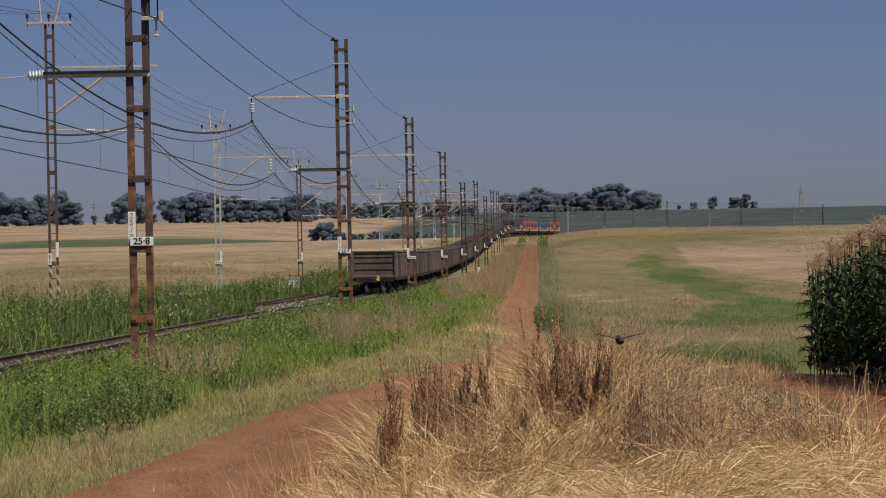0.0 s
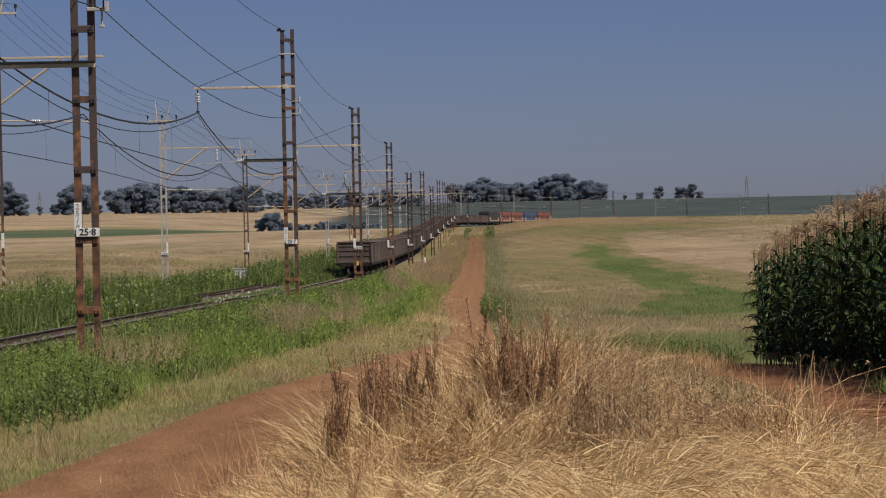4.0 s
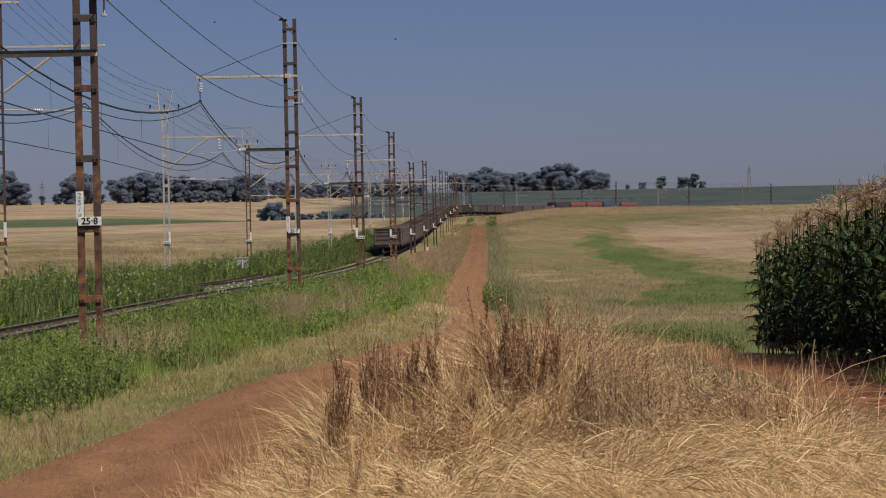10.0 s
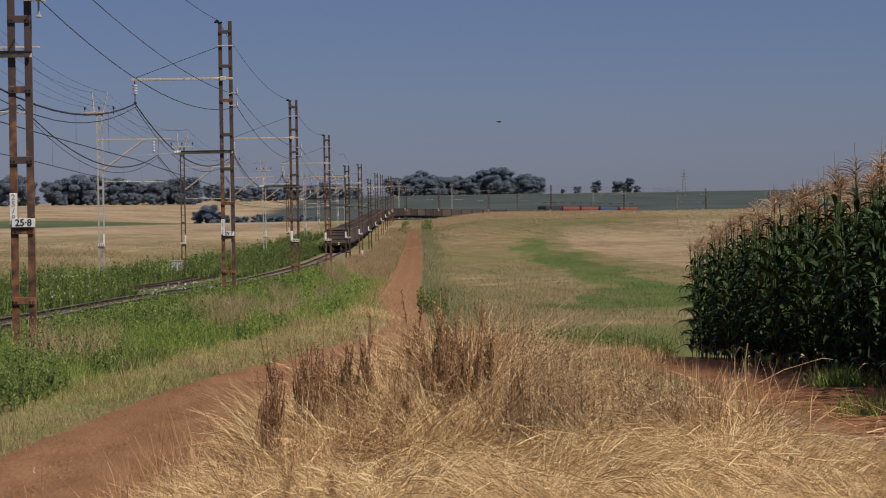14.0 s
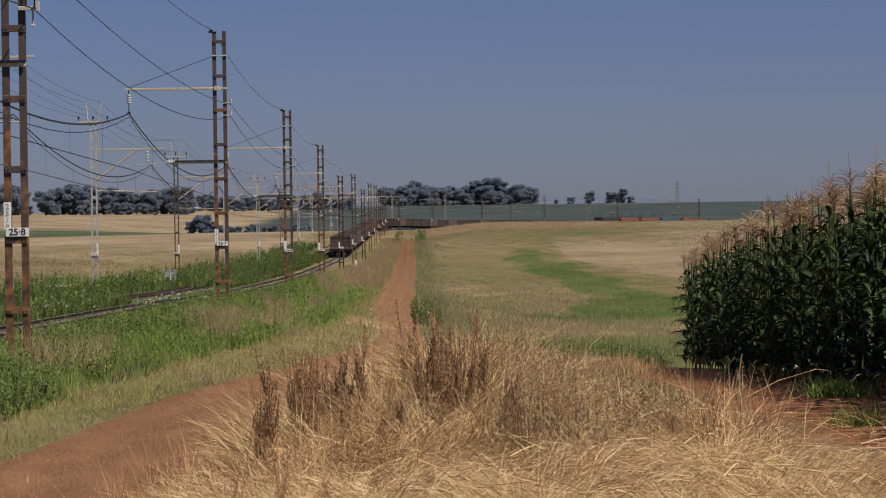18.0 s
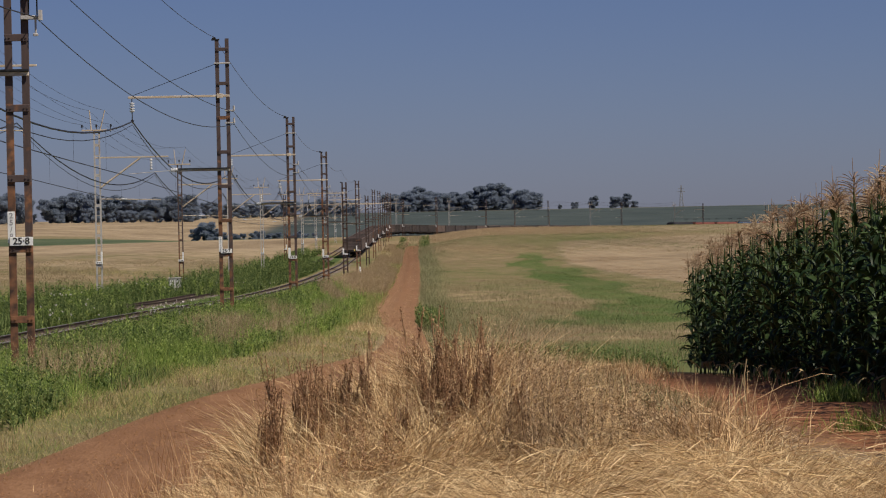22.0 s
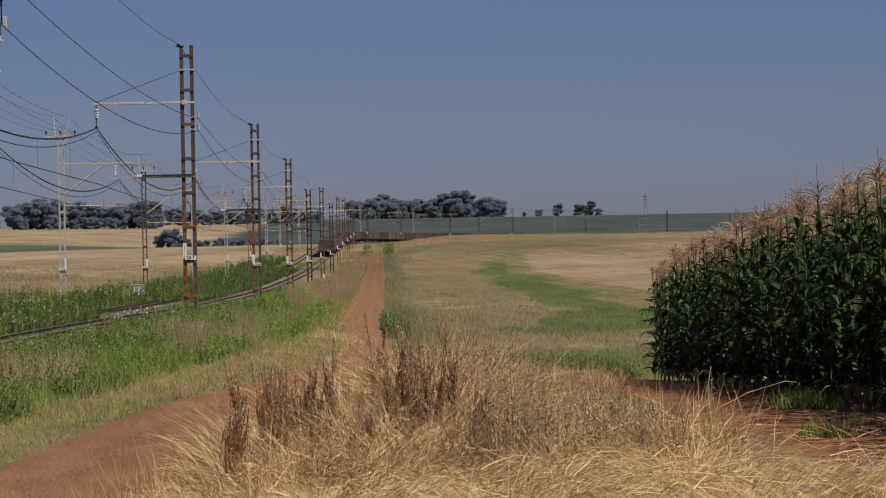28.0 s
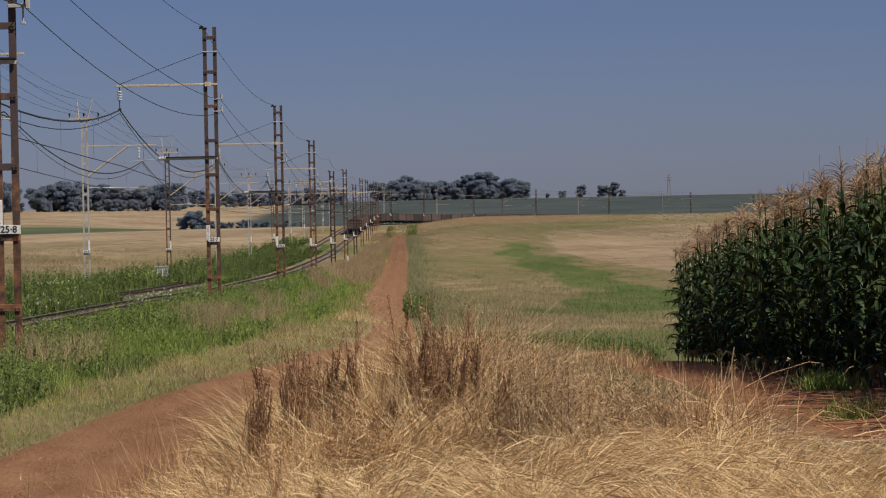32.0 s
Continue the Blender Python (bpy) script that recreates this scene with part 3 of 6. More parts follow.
def build_tracks():
    dist = np.concatenate([np.arange(-60, 300, 3.0), np.arange(300, 1200, 10.0)])
    for k, off in enumerate(TRACKS):
        track = thing("railway_track", "rusty steel rails on sleepers among weeds" if k else "railway track with worn rails on stone ballast", "railway track", kind="structure")
        bed_v = []
        for q in dist:
            for a, dz in ((-1.6, -0.3), (-1.1, -0.13), (1.1, -0.13), (1.6, -0.3)):
                x, d, h = line_point(q, off + a)
                bed_v.append((x, d, float(z_rail(d)) + 0.13 + dz))
        n = len(dist)
        i = (np.arange(n - 1)[:, None] * 4 + np.arange(3)[None]).ravel()
        bed = new("ballast", mesh_of("ballast", bed_v, np.stack([i, i + 1, i + 5, i + 4], -1), None, STONE))
        bed.parent = track
        tagged(bed, "grey-brown stone ballast")
        for side in (-0.53, 0.53):
            v = []
            shape = ((-0.065, 0), (0.065, 0), (0.065, 0.015), (0.012, 0.03), (0.012, 0.11), (0.034, 0.12), (0.034, 0.15), (-0.034, 0.15),
                     (-0.034, 0.12), (-0.012, 0.11), (-0.012, 0.03), (-0.065, 0.015))
            for q in dist:
                for a, dz in shape:
                    x, d, h = line_point(q, off + side + a)
                    v.append((x, d, float(z_rail(d)) + 0.02 + dz))
            m = len(shape)
            i = np.arange(n - 1)[:, None] * m
            c = np.arange(m)[None]
            quads = np.stack([i + c, i + (c + 1) % m, i + m + (c + 1) % m, i + m + c], -1).reshape(-1, 4)
            me = mesh_of("rail", v, quads, None, RAIL)
            me.materials.append(RAIL_TOP)
            idx = np.zeros((n - 1, m), np.int32)
            idx[:, 6] = 0 if k else 1
            me.polygons.foreach_set("material_index", idx.ravel())
            new("rail", me).parent = track
        # loose stones on the bed
        r = np.random.default_rng(900 + k)
        m = 15000 if k == 0 else 5000
        sd = 60.0 * (230 / 60.0) ** r.uniform(0, 1, m)
        so = r.uniform(-1.55, 1.55, m)
        sx = -7.25 + 0.03 * sd + off + so
        sz = z_rail(sd) + np.interp(np.abs(so), [0, 1.1, 1.6], [0.02, 0.01, -0.15])
        size = r.uniform(0.025, 0.07, (m, 1)) * (0.8 + sd[:, None] * 0.002)
        corner = np.array([(1, 0, 0), (-1, 0, 0), (0, 1, 0), (0, -1, 0), (0, 0, 0.8), (0, 0, -0.5)])
        v = np.stack([sx, sd, sz], -1)[:, None] + (corner[None] * r.uniform(0.6, 1.2, (m, 6, 1)) + r.normal(0, 0.2, (m, 6, 3))) * size[:, None]
        face = np.array([(0, 2, 4), (2, 1, 4), (1, 3, 4), (3, 0, 4), (2, 0, 5), (1, 2, 5), (3, 1, 5), (0, 3, 5)])
        stones = new("ballast_stones", mesh_of("ballast_stones", v.reshape(-1, 3), None, (np.arange(m)[:, None, None] * 6 + face[None]).reshape(-1, 3), STONE))
        stones.parent = track
        tagged(stones, "loose grey-brown ballast stones", kind="stuff")
        bm = bmesh.new()
        box(bm, 0, 0, 0, 2.1, 0.24, 0.16, 0.02)
        me = bpy.data.meshes.new("sleeper")
        bm.to_mesh(me)
        bm.free()
        me.materials.append(SLEEPER)
        for q in np.arange(62, 250, 0.7 if k == 0 else 2.1):
            x, d, h = line_point(float(q), off)
            ob = new("sleeper", me)
            ob.parent = track
            ob.matrix_world = pose(x, d, float(z_rail(d)) - 0.058, 0, 0, -math.degrees(h))


build_ground()
build_road()
build_tracks()


# ---- overhead line masts ----
TOP, ARM_HIGH, ARM_LOW, SIGN = 10.2, 8.15, 5.46, 2.45


def channel(bm, x, z0, z1, w=0.14, deep=0.08, t=0.012):
    h = w / 2
    outline = ((-h, -deep / 2), (h, -deep / 2), (h, deep / 2), (h - t, deep / 2), (h - t, t - deep / 2), (t - h, t - deep / 2), (t - h, deep / 2), (-h, deep / 2))
    low = [bm.verts.new((x + a, b, z0)) for a, b in outline]
    top = [bm.verts.new((x + a, b, z1)) for a, b in outline]
    n = len(outline)
    for k in range(n):
        bm.faces.new((low[k], low[(k + 1) % n], top[(k + 1) % n], top[k]))
    bm.faces.new(top)
    bm.faces.new(low[::-1])


def lettering(name, text, size, mat, parent, m):
    cu = bpy.data.curves.new(name, "FONT")
    cu.body, cu.size, cu.align_x, cu.align_y, cu.extrude, cu.offset = text, size, "CENTER", "CENTER", 0.002, size * 0.02
    tmp = new(name, cu)
    bpy.context.view_layer.update()
    me = bpy.data.meshes.new_from_object(tmp.evaluated_get(bpy.context.evaluated_depsgraph_get()))
    bpy.data.objects.remove(tmp)
    me.materials.clear()
    me.materials.append(mat)
    ob = new(name, me)
    ob.parent, ob.matrix_basis = parent, m
    return ob


def insulator(bm, a, b, discs, r):
    """A string of porcelain discs from a to b."""
    a, b = Vector(a), Vector(b)
    rod(bm, a, b, r * 0.3, 8)
    for k in range(discs):
        p = a.lerp(b, (k + 0.5) / discs)
        w = (b - a).normalized() * ((b - a).length / discs * 0.3)
        rod(bm, p - w, p + w, r, 12, r * 0.55)


def main_mast(leg_mat, texts=None, feeder=False, tall=TOP, gap=0.31, leg=0.14):
    m = thing("overhead_line_mast", "rusted twin-channel steel mast with white plates and cantilever arms", "mast", "masts beside the near railway track")
    for s in (-1, 1):
        bm = bmesh.new()
        channel(bm, s * gap / 2, -0.6, tall + (0.06 if s > 0 else 0), leg)
        part("leg", bm, leg_mat, m)
    z = 1.03
    while z < tall - 0.1:
        bm = bm_box(0, -0.062, z, gap - 0.02 + 0.14, 0.014, 0.13, 0.006)
        for s in (-1, 1):
            for k in (-1, 1):
                rod(bm, (s * gap / 2 + k * 0.03, -0.066, z), (s * gap / 2 + k * 0.03, -0.085, z), 0.014, 6)
        part("batten", bm, leg_mat, m)
        z += 1.262
    plinth = bm_box(0, 0, -0.45, gap + 0.5, 0.6, 0.7, 0.03)
    part("footing", plinth, SLEEPER, m, "concrete footing")
    sign = part("height_board", bm_box(-gap / 2 - 0.005, -0.075, SIGN + 0.235, 0.135, 0.012, 0.56, 0.004), WHITE, m, "white enamel strip")
    plate = part("number_plate", bm_box(0.02, -0.095, SIGN - 0.02, 0.42, 0.012, 0.155, 0.004), WHITE, m, "white plate with black figures")
    if texts:
        lettering("number", texts[0], 0.17, BLACK, plate, pose(0.02, -0.103, SIGN - 0.02, 90, 0, 0))
        for k, ch in enumerate(texts[1]):
            lettering("figure", ch, 0.14, GREY_PAINT, sign, pose(-gap / 2 - 0.005, -0.083, SIGN + 0.44 - k * 0.125, 90, 0, 0))
    else:
        for k in range(4):
            part("bar", bm_box(-0.11 + k * 0.09, -0.103, SIGN - 0.02, 0.05, 0.004, 0.09), BLACK, plate)
    # steady arm with its insulator
    # the beam in two pieces: black strip above, cream face below
    part("steady_arm", bm_box(-0.74, -0.10, ARM_LOW + 0.03, 1.92, 0.09, 0.045, 0.006), BLACK, m, "black upper strip of the beam")
    part("beam_web", bm_box(-0.74, -0.09, ARM_LOW - 0.032, 1.92, 0.03, 0.075, 0.006), ARM_PAINT, m, "weathered cream beam face")
    bm = bmesh.new()
    insulator(bm, (-1.68, -0.06, ARM_LOW), (-1.97, -0.06, ARM_LOW - 0.02), 5, 0.1)
    part("insulator", bm, PORCELAIN, m, "white porcelain insulator", True)
    part("registration_tube", bm_rod((-1.95, -0.06, ARM_LOW - 0.02), (-3.5, -0.06, ARM_LOW - 0.12), 0.011, 6), GALV, m)
    part("cantilever", bm_box(-1.62, 0, ARM_HIGH, 3.75, 0.1, 0.085, 0.01), ARM_PAINT, m, "weathered cream steel arm")
    part("clamp", bm_box(-0.1, -0.09, ARM_HIGH, 0.22, 0.06, 0.16, 0.01), ARM_PAINT, m)
    part("tie_wire", bm_rod((-0.18, 0, tall - 0.85), (-3.35, 0, ARM_HIGH + 0.06), 0.011, 5), WIRE, m)
    part("strap", bm_box(0, -0.02, tall - 0.85, gap + 0.22, 0.16, 0.05, 0.008), GALV, m)
    bm = bmesh.new()
    insulator(bm, (-3.35, 0, ARM_HIGH - 0.18), (-3.35, 0, ARM_HIGH - 0.55), 4, 0.11)
    part("insulator", bm, PORCELAIN, m, "hanging porcelain insulator", True)
    bm = bmesh.new()
    rod(bm, (-3.35, 0, ARM_HIGH + 0.05), (-3.35, 0, ARM_HIGH - 0.2), 0.02, 6)
    part("hanger", bm, STEEL_DARK, m)
    bm = bm_rod((-3.35, 0, ARM_HIGH - 0.52), (-3.35, 0, ARM_HIGH - 0.86), 0.02, 6)
    box(bm, -3.35, 0, ARM_HIGH - 0.86, 0.1, 0.2, 0.07)
    part("wire_clamp", bm, STEEL_DARK, m)
    part("top_bracket", bm_box(-gap / 2 - 0.05, 0, tall + 0.02, 0.3, 0.12, 0.05, 0.008), STEEL_DARK, m)
    part("earth_clamp", bm_box(-gap / 2 - 0.1, 0, tall + 0.075, 0.14, 0.06, 0.06, 0.01), STEEL_DARK, m)
    if feeder:
        bm = bm_box(0.27, -0.1, ARM_HIGH - 1.72, 0.36, 0.09, 0.07, 0.008)
        box(bm, 0.45, -0.1, ARM_HIGH - 1.68, 0.05, 0.2, 0.18)
        part("bracket", bm, GALV, m, "grey galvanised bracket")
        for dx in (0.24, 0.39):
            bm = bmesh.new()
            insulator(bm, (dx, -0.1, ARM_HIGH - 0.6), (dx, -0.1, ARM_HIGH - 1.4), 2, 0.06)
            rod(bm, (dx, -0.1, ARM_HIGH - 0.2), (dx, -0.1, ARM_HIGH - 1.7), 0.014, 6)
            part("insulator", bm, BLACK, m, "long black strain insulator", True)
        bm = bmesh.new()
        rod(bm, (0.36, -0.1, ARM_HIGH - 1.72), (0.36, -0.1, ARM_HIGH - 2.0), 0.02, 6)
        box(bm, 0.36, -0.1, ARM_HIGH - 2.03, 0.09, 0.05, 0.05, 0.01)
        part("hook", bm, GALV, m)
    else:
        for h in (0.55, 1.0):
            bm = bm_box(0.25, -0.05, ARM_HIGH - h, 0.36, 0.05, 0.05, 0.006)
            rod(bm, (0.4, -0.05, ARM_HIGH - h), (0.4, -0.05, ARM_HIGH - h + 0.18), 0.04, 8)
            part("side_bracket", bm, GALV, m)
    return m


def far_mast(texts=None, tall=9.7, mat=None, drop=1.5):
    m = thing("lattice_mast", "slim weathered lattice mast with crossarm and braced cantilever", "mast", "masts beside the far railway track")
    mat = mat or GALV
    gap = 0.28
    for s in (-1, 1):
        bm = bmesh.new()
        channel(bm, s * gap / 2, -0.5, tall, 0.09, 0.06)
        part("leg", bm, mat, m)
    z, k = 0.5, 0
    while z < tall - 0.1:
        part("batten" if k % 3 == 0 else "rung", bm_box(0, -0.02, z, gap + 0.04, 0.012, 0.16 if k % 3 == 0 else 0.035), mat, m)
        z += 0.56
        k += 1
    for s in (-1, 1) if texts else ():
        part("leg_sleeve", bm_box(s * gap / 2, -0.004, 0.98, 0.105, 0.075, 2.3, 0.004), HAZARD, m, "diagonal rust and white stripes")
    part("height_board", bm_box(gap / 2, -0.06, SIGN + 0.24, 0.11, 0.012, 0.56, 0.004), WHITE, m, "white enamel strip")
    plate = part("number_plate", bm_box(-gap / 2 if texts else 0.0, -0.075, SIGN - 0.1, 0.13 if texts else 0.4, 0.012, 0.42 if texts else 0.14, 0.004), WHITE, m, "white plate with black figures")
    if texts:
        for k, ch in enumerate(texts):
            lettering("figure", ch, 0.13, BLACK, plate, pose(-gap / 2, -0.083, SIGN + 0.05 - k * 0.1, 90, 0, 0))
    else:
        for k in range(3):
            part("bar", bm_box(-0.1 + k * 0.1, -0.083, SIGN - 0.1, 0.05, 0.004, 0.08), BLACK, plate)
    part("crossarm", bm_box(0, -0.06, tall + 0.03, 1.65, 0.08, 0.085, 0.006), ARM_PAINT, m, "weathered cream crossarm")
    for x in (-0.8, 0.0, 0.8):
        bm = bm_rod((x, -0.06, tall - 0.1), (x, -0.06, tall + 0.3), 0.018, 6)
        rod(bm, (x, -0.06, tall + 0.2), (x, -0.06, tall + 0.36), 0.05, 8)
        part("pin_insulator", bm, STEEL_DARK, m)
    for s in (-1, 1):
        part("horn", bm_rod((s * 0.24 - 0.05, 0, tall), (s * 0.24 + s * 0.14 + (0.1 if s > 0 else 0), 0, tall + 1.15), 0.035, 6, 0.028), ARM_PAINT, m, "pale angled post")
    part("cantilever", bm_box(1.92, 0.04, tall - drop, 4.1, 0.09, 0.08, 0.008), ARM_PAINT, m, "weathered cream steel arm")
    part("brace", bm_rod((0.12, 0.02, tall - drop - 1.7), (2.4, 0.04, tall - drop - 0.05), 0.05, 6), ARM_PAINT, m, "diagonal brace")
    bm = bmesh.new()
    insulator(bm, (3.0, 0.04, tall - drop - 0.1), (3.0, 0.04, tall - drop - 0.75), 4, 0.085)
    part("insulator", bm, PORCELAIN, m, "hanging porcelain insulator", True)
    part("registration_tube", bm_rod((0.1, 0.05, tall - drop - 2.3), (3.5, 0.05, tall - drop - 2.4), 0.025, 6), ARM_PAINT, m)
    bm = bmesh.new()
    insulator(bm, (1.3, 0.05, tall - drop - 2.33), (1.62, 0.05, tall - drop - 2.34), 4, 0.075)
    part("insulator", bm, PORCELAIN, m, "", True)
    return m


def stand(off, k):
    dist = LINE_START + k * LINE_SPAN
    x, d, h = line_point(dist, off)
    return pose(x, d, float(z_rail(d)), 0, 0, -math.degrees(h))


MASTS = 19
first = main_mast(RUST, ("25·8", "25/8"), feeder=True, gap=0.30, leg=0.13)
first.matrix_world = stand(0.05, 0)
second = main_mast(RUST, ("25·7", "25/7"), gap=0.37)
second.matrix_world = stand(0, 1)
rusty = main_mast(RUST, gap=0.36)
rusty.matrix_world = stand(0, 2)
brown = main_mast(STEEL_BROWN, tall=9.1, gap=0.36)
brown.matrix_world = stand(0, 4)
for k in range(3, MASTS):
    if k != 4:
        copy_thing(brown if k in (6, 9, 12) else rusty, stand(0, k))
L_OFF = -10.8
far_first = far_mast("25/7", 11.05, RUST, 1.63)
far_first.matrix_world = stand(L_OFF, 1)
far_second = far_mast()
far_second.matrix_world = stand(L_OFF, 2)
far_rusty = far_mast(None, 9.5, RUST)
far_rusty.matrix_world = stand(L_OFF, 3)
copy_thing(far_second, stand(L_OFF, 0))
for k in range(4, MASTS):
    copy_thing(far_rusty if k % 3 == 0 else far_second, stand(L_OFF, k))


# ---- wires ----
def hang(off, height, sag, k0, k1, steps=14):
    pts = []
    for k in range(k0, k1):
        a, b = stand(off, k).translation, stand(off, k + 1).translation
        for s in range(steps + (k == k1 - 1)):
            u = s / steps
            p = a.lerp(b, u)
            h = height if isinstance(height, float) else height.get(k, height[9]) * (1 - u) + height.get(k + 1, height[9]) * u
            pts.append((p.x, p.y, p.z + h - 4 * sag * u * (1 - u)))
    return pts


def wire(name, label, off, height, sag, r, k0=-1, k1=MASTS - 2):
    v, q = tube(hang(off, height, sag, k0, k1), r)
    tagged(new(name, mesh_of(name, v, q, None, WIRE)), label, "wire", "overhead wires")


def catenary(name, off, carrier, contact, sag, k1=12):
    """A carrier wire, a contact wire under it, and the droppers between."""
    th = thing(name, "dark overhead catenary with droppers above the railway track", "overhead wire", "overhead wires")
    for nm, h, s, r in (("carrier_wire", carrier, sag, 0.028), ("second_carrier_wire", carrier - 0.12, sag * 1.12, 0.014), ("contact_wire", contact, 0.05, 0.015)):
        v, q = tube(hang(off, h, s, -1, k1), r)
        new(nm, mesh_of(nm, v, q, None, WIRE)).parent = th
    for k in range(-1, 4):
        a, b = stand(off, k).translation, stand(off, k + 1).translation
        for s in range(1, 6):
            u = s / 6
            p = a.lerp(b, u)
            top = carrier - 4 * sag * u * (1 - u)
            v, q = tube([(p.x, p.y, p.z + contact), (p.x, p.y, p.z + top)], 0.004)
            new("dropper", mesh_of("dropper", v, q, None, WIRE)).parent = th


catenary("near_catenary", -3.35, ARM_HIGH - 0.88, 5.22, 1.35)
catenary("far_catenary", -7.6, 7.3, 5.36, 1.36)
wire("earth_wire", "thin earth wire along the mast tops", -0.25, TOP + 0.1, 0.6, 0.012)
wire("feeder_wire", "dark feeder wire on side brackets", 0.4, {0: 7.35, 9: ARM_HIGH - 0.6}, 0.45, 0.012)
wire("feeder_wire", "dark feeder wire on side brackets", 0.4, {0: 6.44, 9: ARM_HIGH - 1.05}, 0.75, 0.012)
for x in (-0.8, 0.0, 0.8):
    wire("telegraph_wire", "thin wire on the lattice mast crossarms", L_OFF + x, {1: 11.42, 9: 10.05}, 0.8, 0.008)
for x in (-0.43, 0.43):
    wire("telegraph_wire", "thin wire on the pale posts of the lattice masts", L_OFF + x, {1: 12.2, 9: 10.85}, 0.8, 0.009)


# ---- the train ----
def wheelset(parent, y, spin_name="wheelset"):
    ws = new(spin_name)
    ws.parent, ws.location = parent, (0, y, 0.42)
    part("axle", bm_rod((-0.85, 0, 0), (0.85, 0, 0), 0.07, 10), BOGIE, ws)
    for s in (-1, 1):
        bm = bmesh.new()
        rod(bm, (s * 0.47, 0, 0), (s * 0.6, 0, 0), 0.42, 24)
        rod(bm, (s * 0.455, 0, 0), (s * 0.485, 0, 0), 0.455, 24)
        for k in range(6):
            a = k * math.pi / 3
            box(bm, s * 0.605, 0.25 * math.cos(a), 0.25 * math.sin(a), 0.02, 0.1, 0.1)
        part("wheel", bm, TREAD, ws, "polished steel wheel")
    return ws


def bogie(parent, y):
    b = part("bogie", bm_box(0, 0, 0.62, 1.5, 0.4, 0.22, 0.02), BOGIE, parent, "black cast steel bogie")
    b.location = (0, y, 0)
    for s in (-1, 1):
        bm = bm_box(s * 0.86, 0, 0.55, 0.14, 1.5, 0.18, 0.03)
        box(bm, s * 0.86, 0, 0.38, 0.14, 0.5, 0.25, 0.03)
        for k in (-0.85, 0.85):
            box(bm, s * 0.87, k, 0.44, 0.2, 0.3, 0.3, 0.04)
        part("side_frame", bm, BOGIE, b)
    return b


def ore_wagon(tail=False, near=True):
    """An open high-sided goods wagon with ribbed sides, 11.2 m over the body."""
    w = thing("open_wagon", "weathered dark brown open steel goods wagon on the railway", "wagon", "wagons of the train")
    L, W, z0, z1 = 11.2, 2.72, 1.0, 2.68
    bm = bm_box(0, 0, z0 + 0.04, W - 0.1, L - 0.1, 0.08)
    box(bm, 0, 0, z0 - 0.13, 0.5, L, 0.26, 0.01)
    part("floor", bm, WAGON_IN, w)
    for s in (-1, 1):
        bm = bm_box(s * (W / 2 - 0.04), 0, (z0 + z1) / 2, 0.05, L, z1 - z0, 0.004)
        stakes = [-L / 2 + 0.2 + k * (L - 0.4) / 9 for k in range(10)]
        if not near:
            for y in stakes:
                box(bm, s * (W / 2 + 0.02), y, (z0 + z1) / 2 - 0.05, 0.09, 0.13, z1 - z0 - 0.14)
        side = part("side", bm, WAGON, w)
        for y in stakes if near else ():
            part("rib", bm_box(s * (W / 2 + 0.02), y, (z0 + z1) / 2 - 0.05, 0.09, 0.13, z1 - z0 - 0.14, 0.012), WAGON, side)
        part("rim", bm_box(s * (W / 2 - 0.02), 0, z1, 0.13, L + 0.06, 0.1, 0.015), WAGON, w)
        part("sill", bm_box(s * (W / 2 - 0.01), 0, z0 - 0.07, 0.12, L, 0.2, 0.01), BOGIE, w)
        end = part("end_panel", bm_box(0, s * (L / 2 - 0.03), (z0 + z1) / 2, W - 0.1, 0.05, z1 - z0, 0.004), WAGON, w)
        for h, t in () if not near else ((0.12, 0.13), (0.58, 0.05), (1.0, 0.05), (1.36, 0.05)):
            part("rib", bm_box(0, s * (L / 2 + 0.012), z0 + h, W - 0.16, 0.055, t, 0.012), WAGON, end)
        for q in (-1, 1) if near else ():
            part("corner_post", bm_box(q * (W / 2 - 0.03), s * (L / 2 + 0.01), (z0 + z1) / 2, 0.12, 0.12, z1 - z0, 0.015), WAGON, end)
        part("end_rim", bm_box(0, s * (L / 2), z1 + 0.006, W, 0.14, 0.1, 0.015), WAGON, w)
        bm = bm_box(0, s * (L / 2 + 0.02), z0 - 0.1, W - 0.25, 0.14, 0.28, 0.015)
        part("headstock", bm, BOGIE, w)
        bm = bm_box(0, s * (L / 2 + 0.28), 0.86, 0.2, 0.45, 0.2, 0.03)
        box(bm, 0, s * (L / 2 + 0.48), 0.86, 0.34, 0.16, 0.3, 0.04)
        part("coupler", bm, STEEL_DARK, w)
        bogie(w, s * 3.9)
        for a in (-0.85, 0.85) if near else ():
            wheelset(w, s * 3.9 + a)
    if tail:
        bm = bm_box(0.24, -L / 2 - 0.16, 0.98, 0.2, 0.12, 0.3, 0.02)
        rod(bm, (0.24, -L / 2 - 0.2, 1.12), (0.24, -L / 2 - 0.24, 1.12), 0.07, 10)
        part("tail_marker", bm, YELLOW, w, "yellow tail marker on the coupler")
        part("air_hose", bm_rod((0.45, -L / 2 - 0.12, 0.85), (0.42, -L / 2 - 0.2, 0.35), 0.03, 6), BLACK, w)
        for q in (-0.9, 0.9):
            part("end_step", bm_box(q, -L / 2 - 0.14, 0.62, 0.3, 0.12, 0.03), STEEL_DARK, w)
    return w


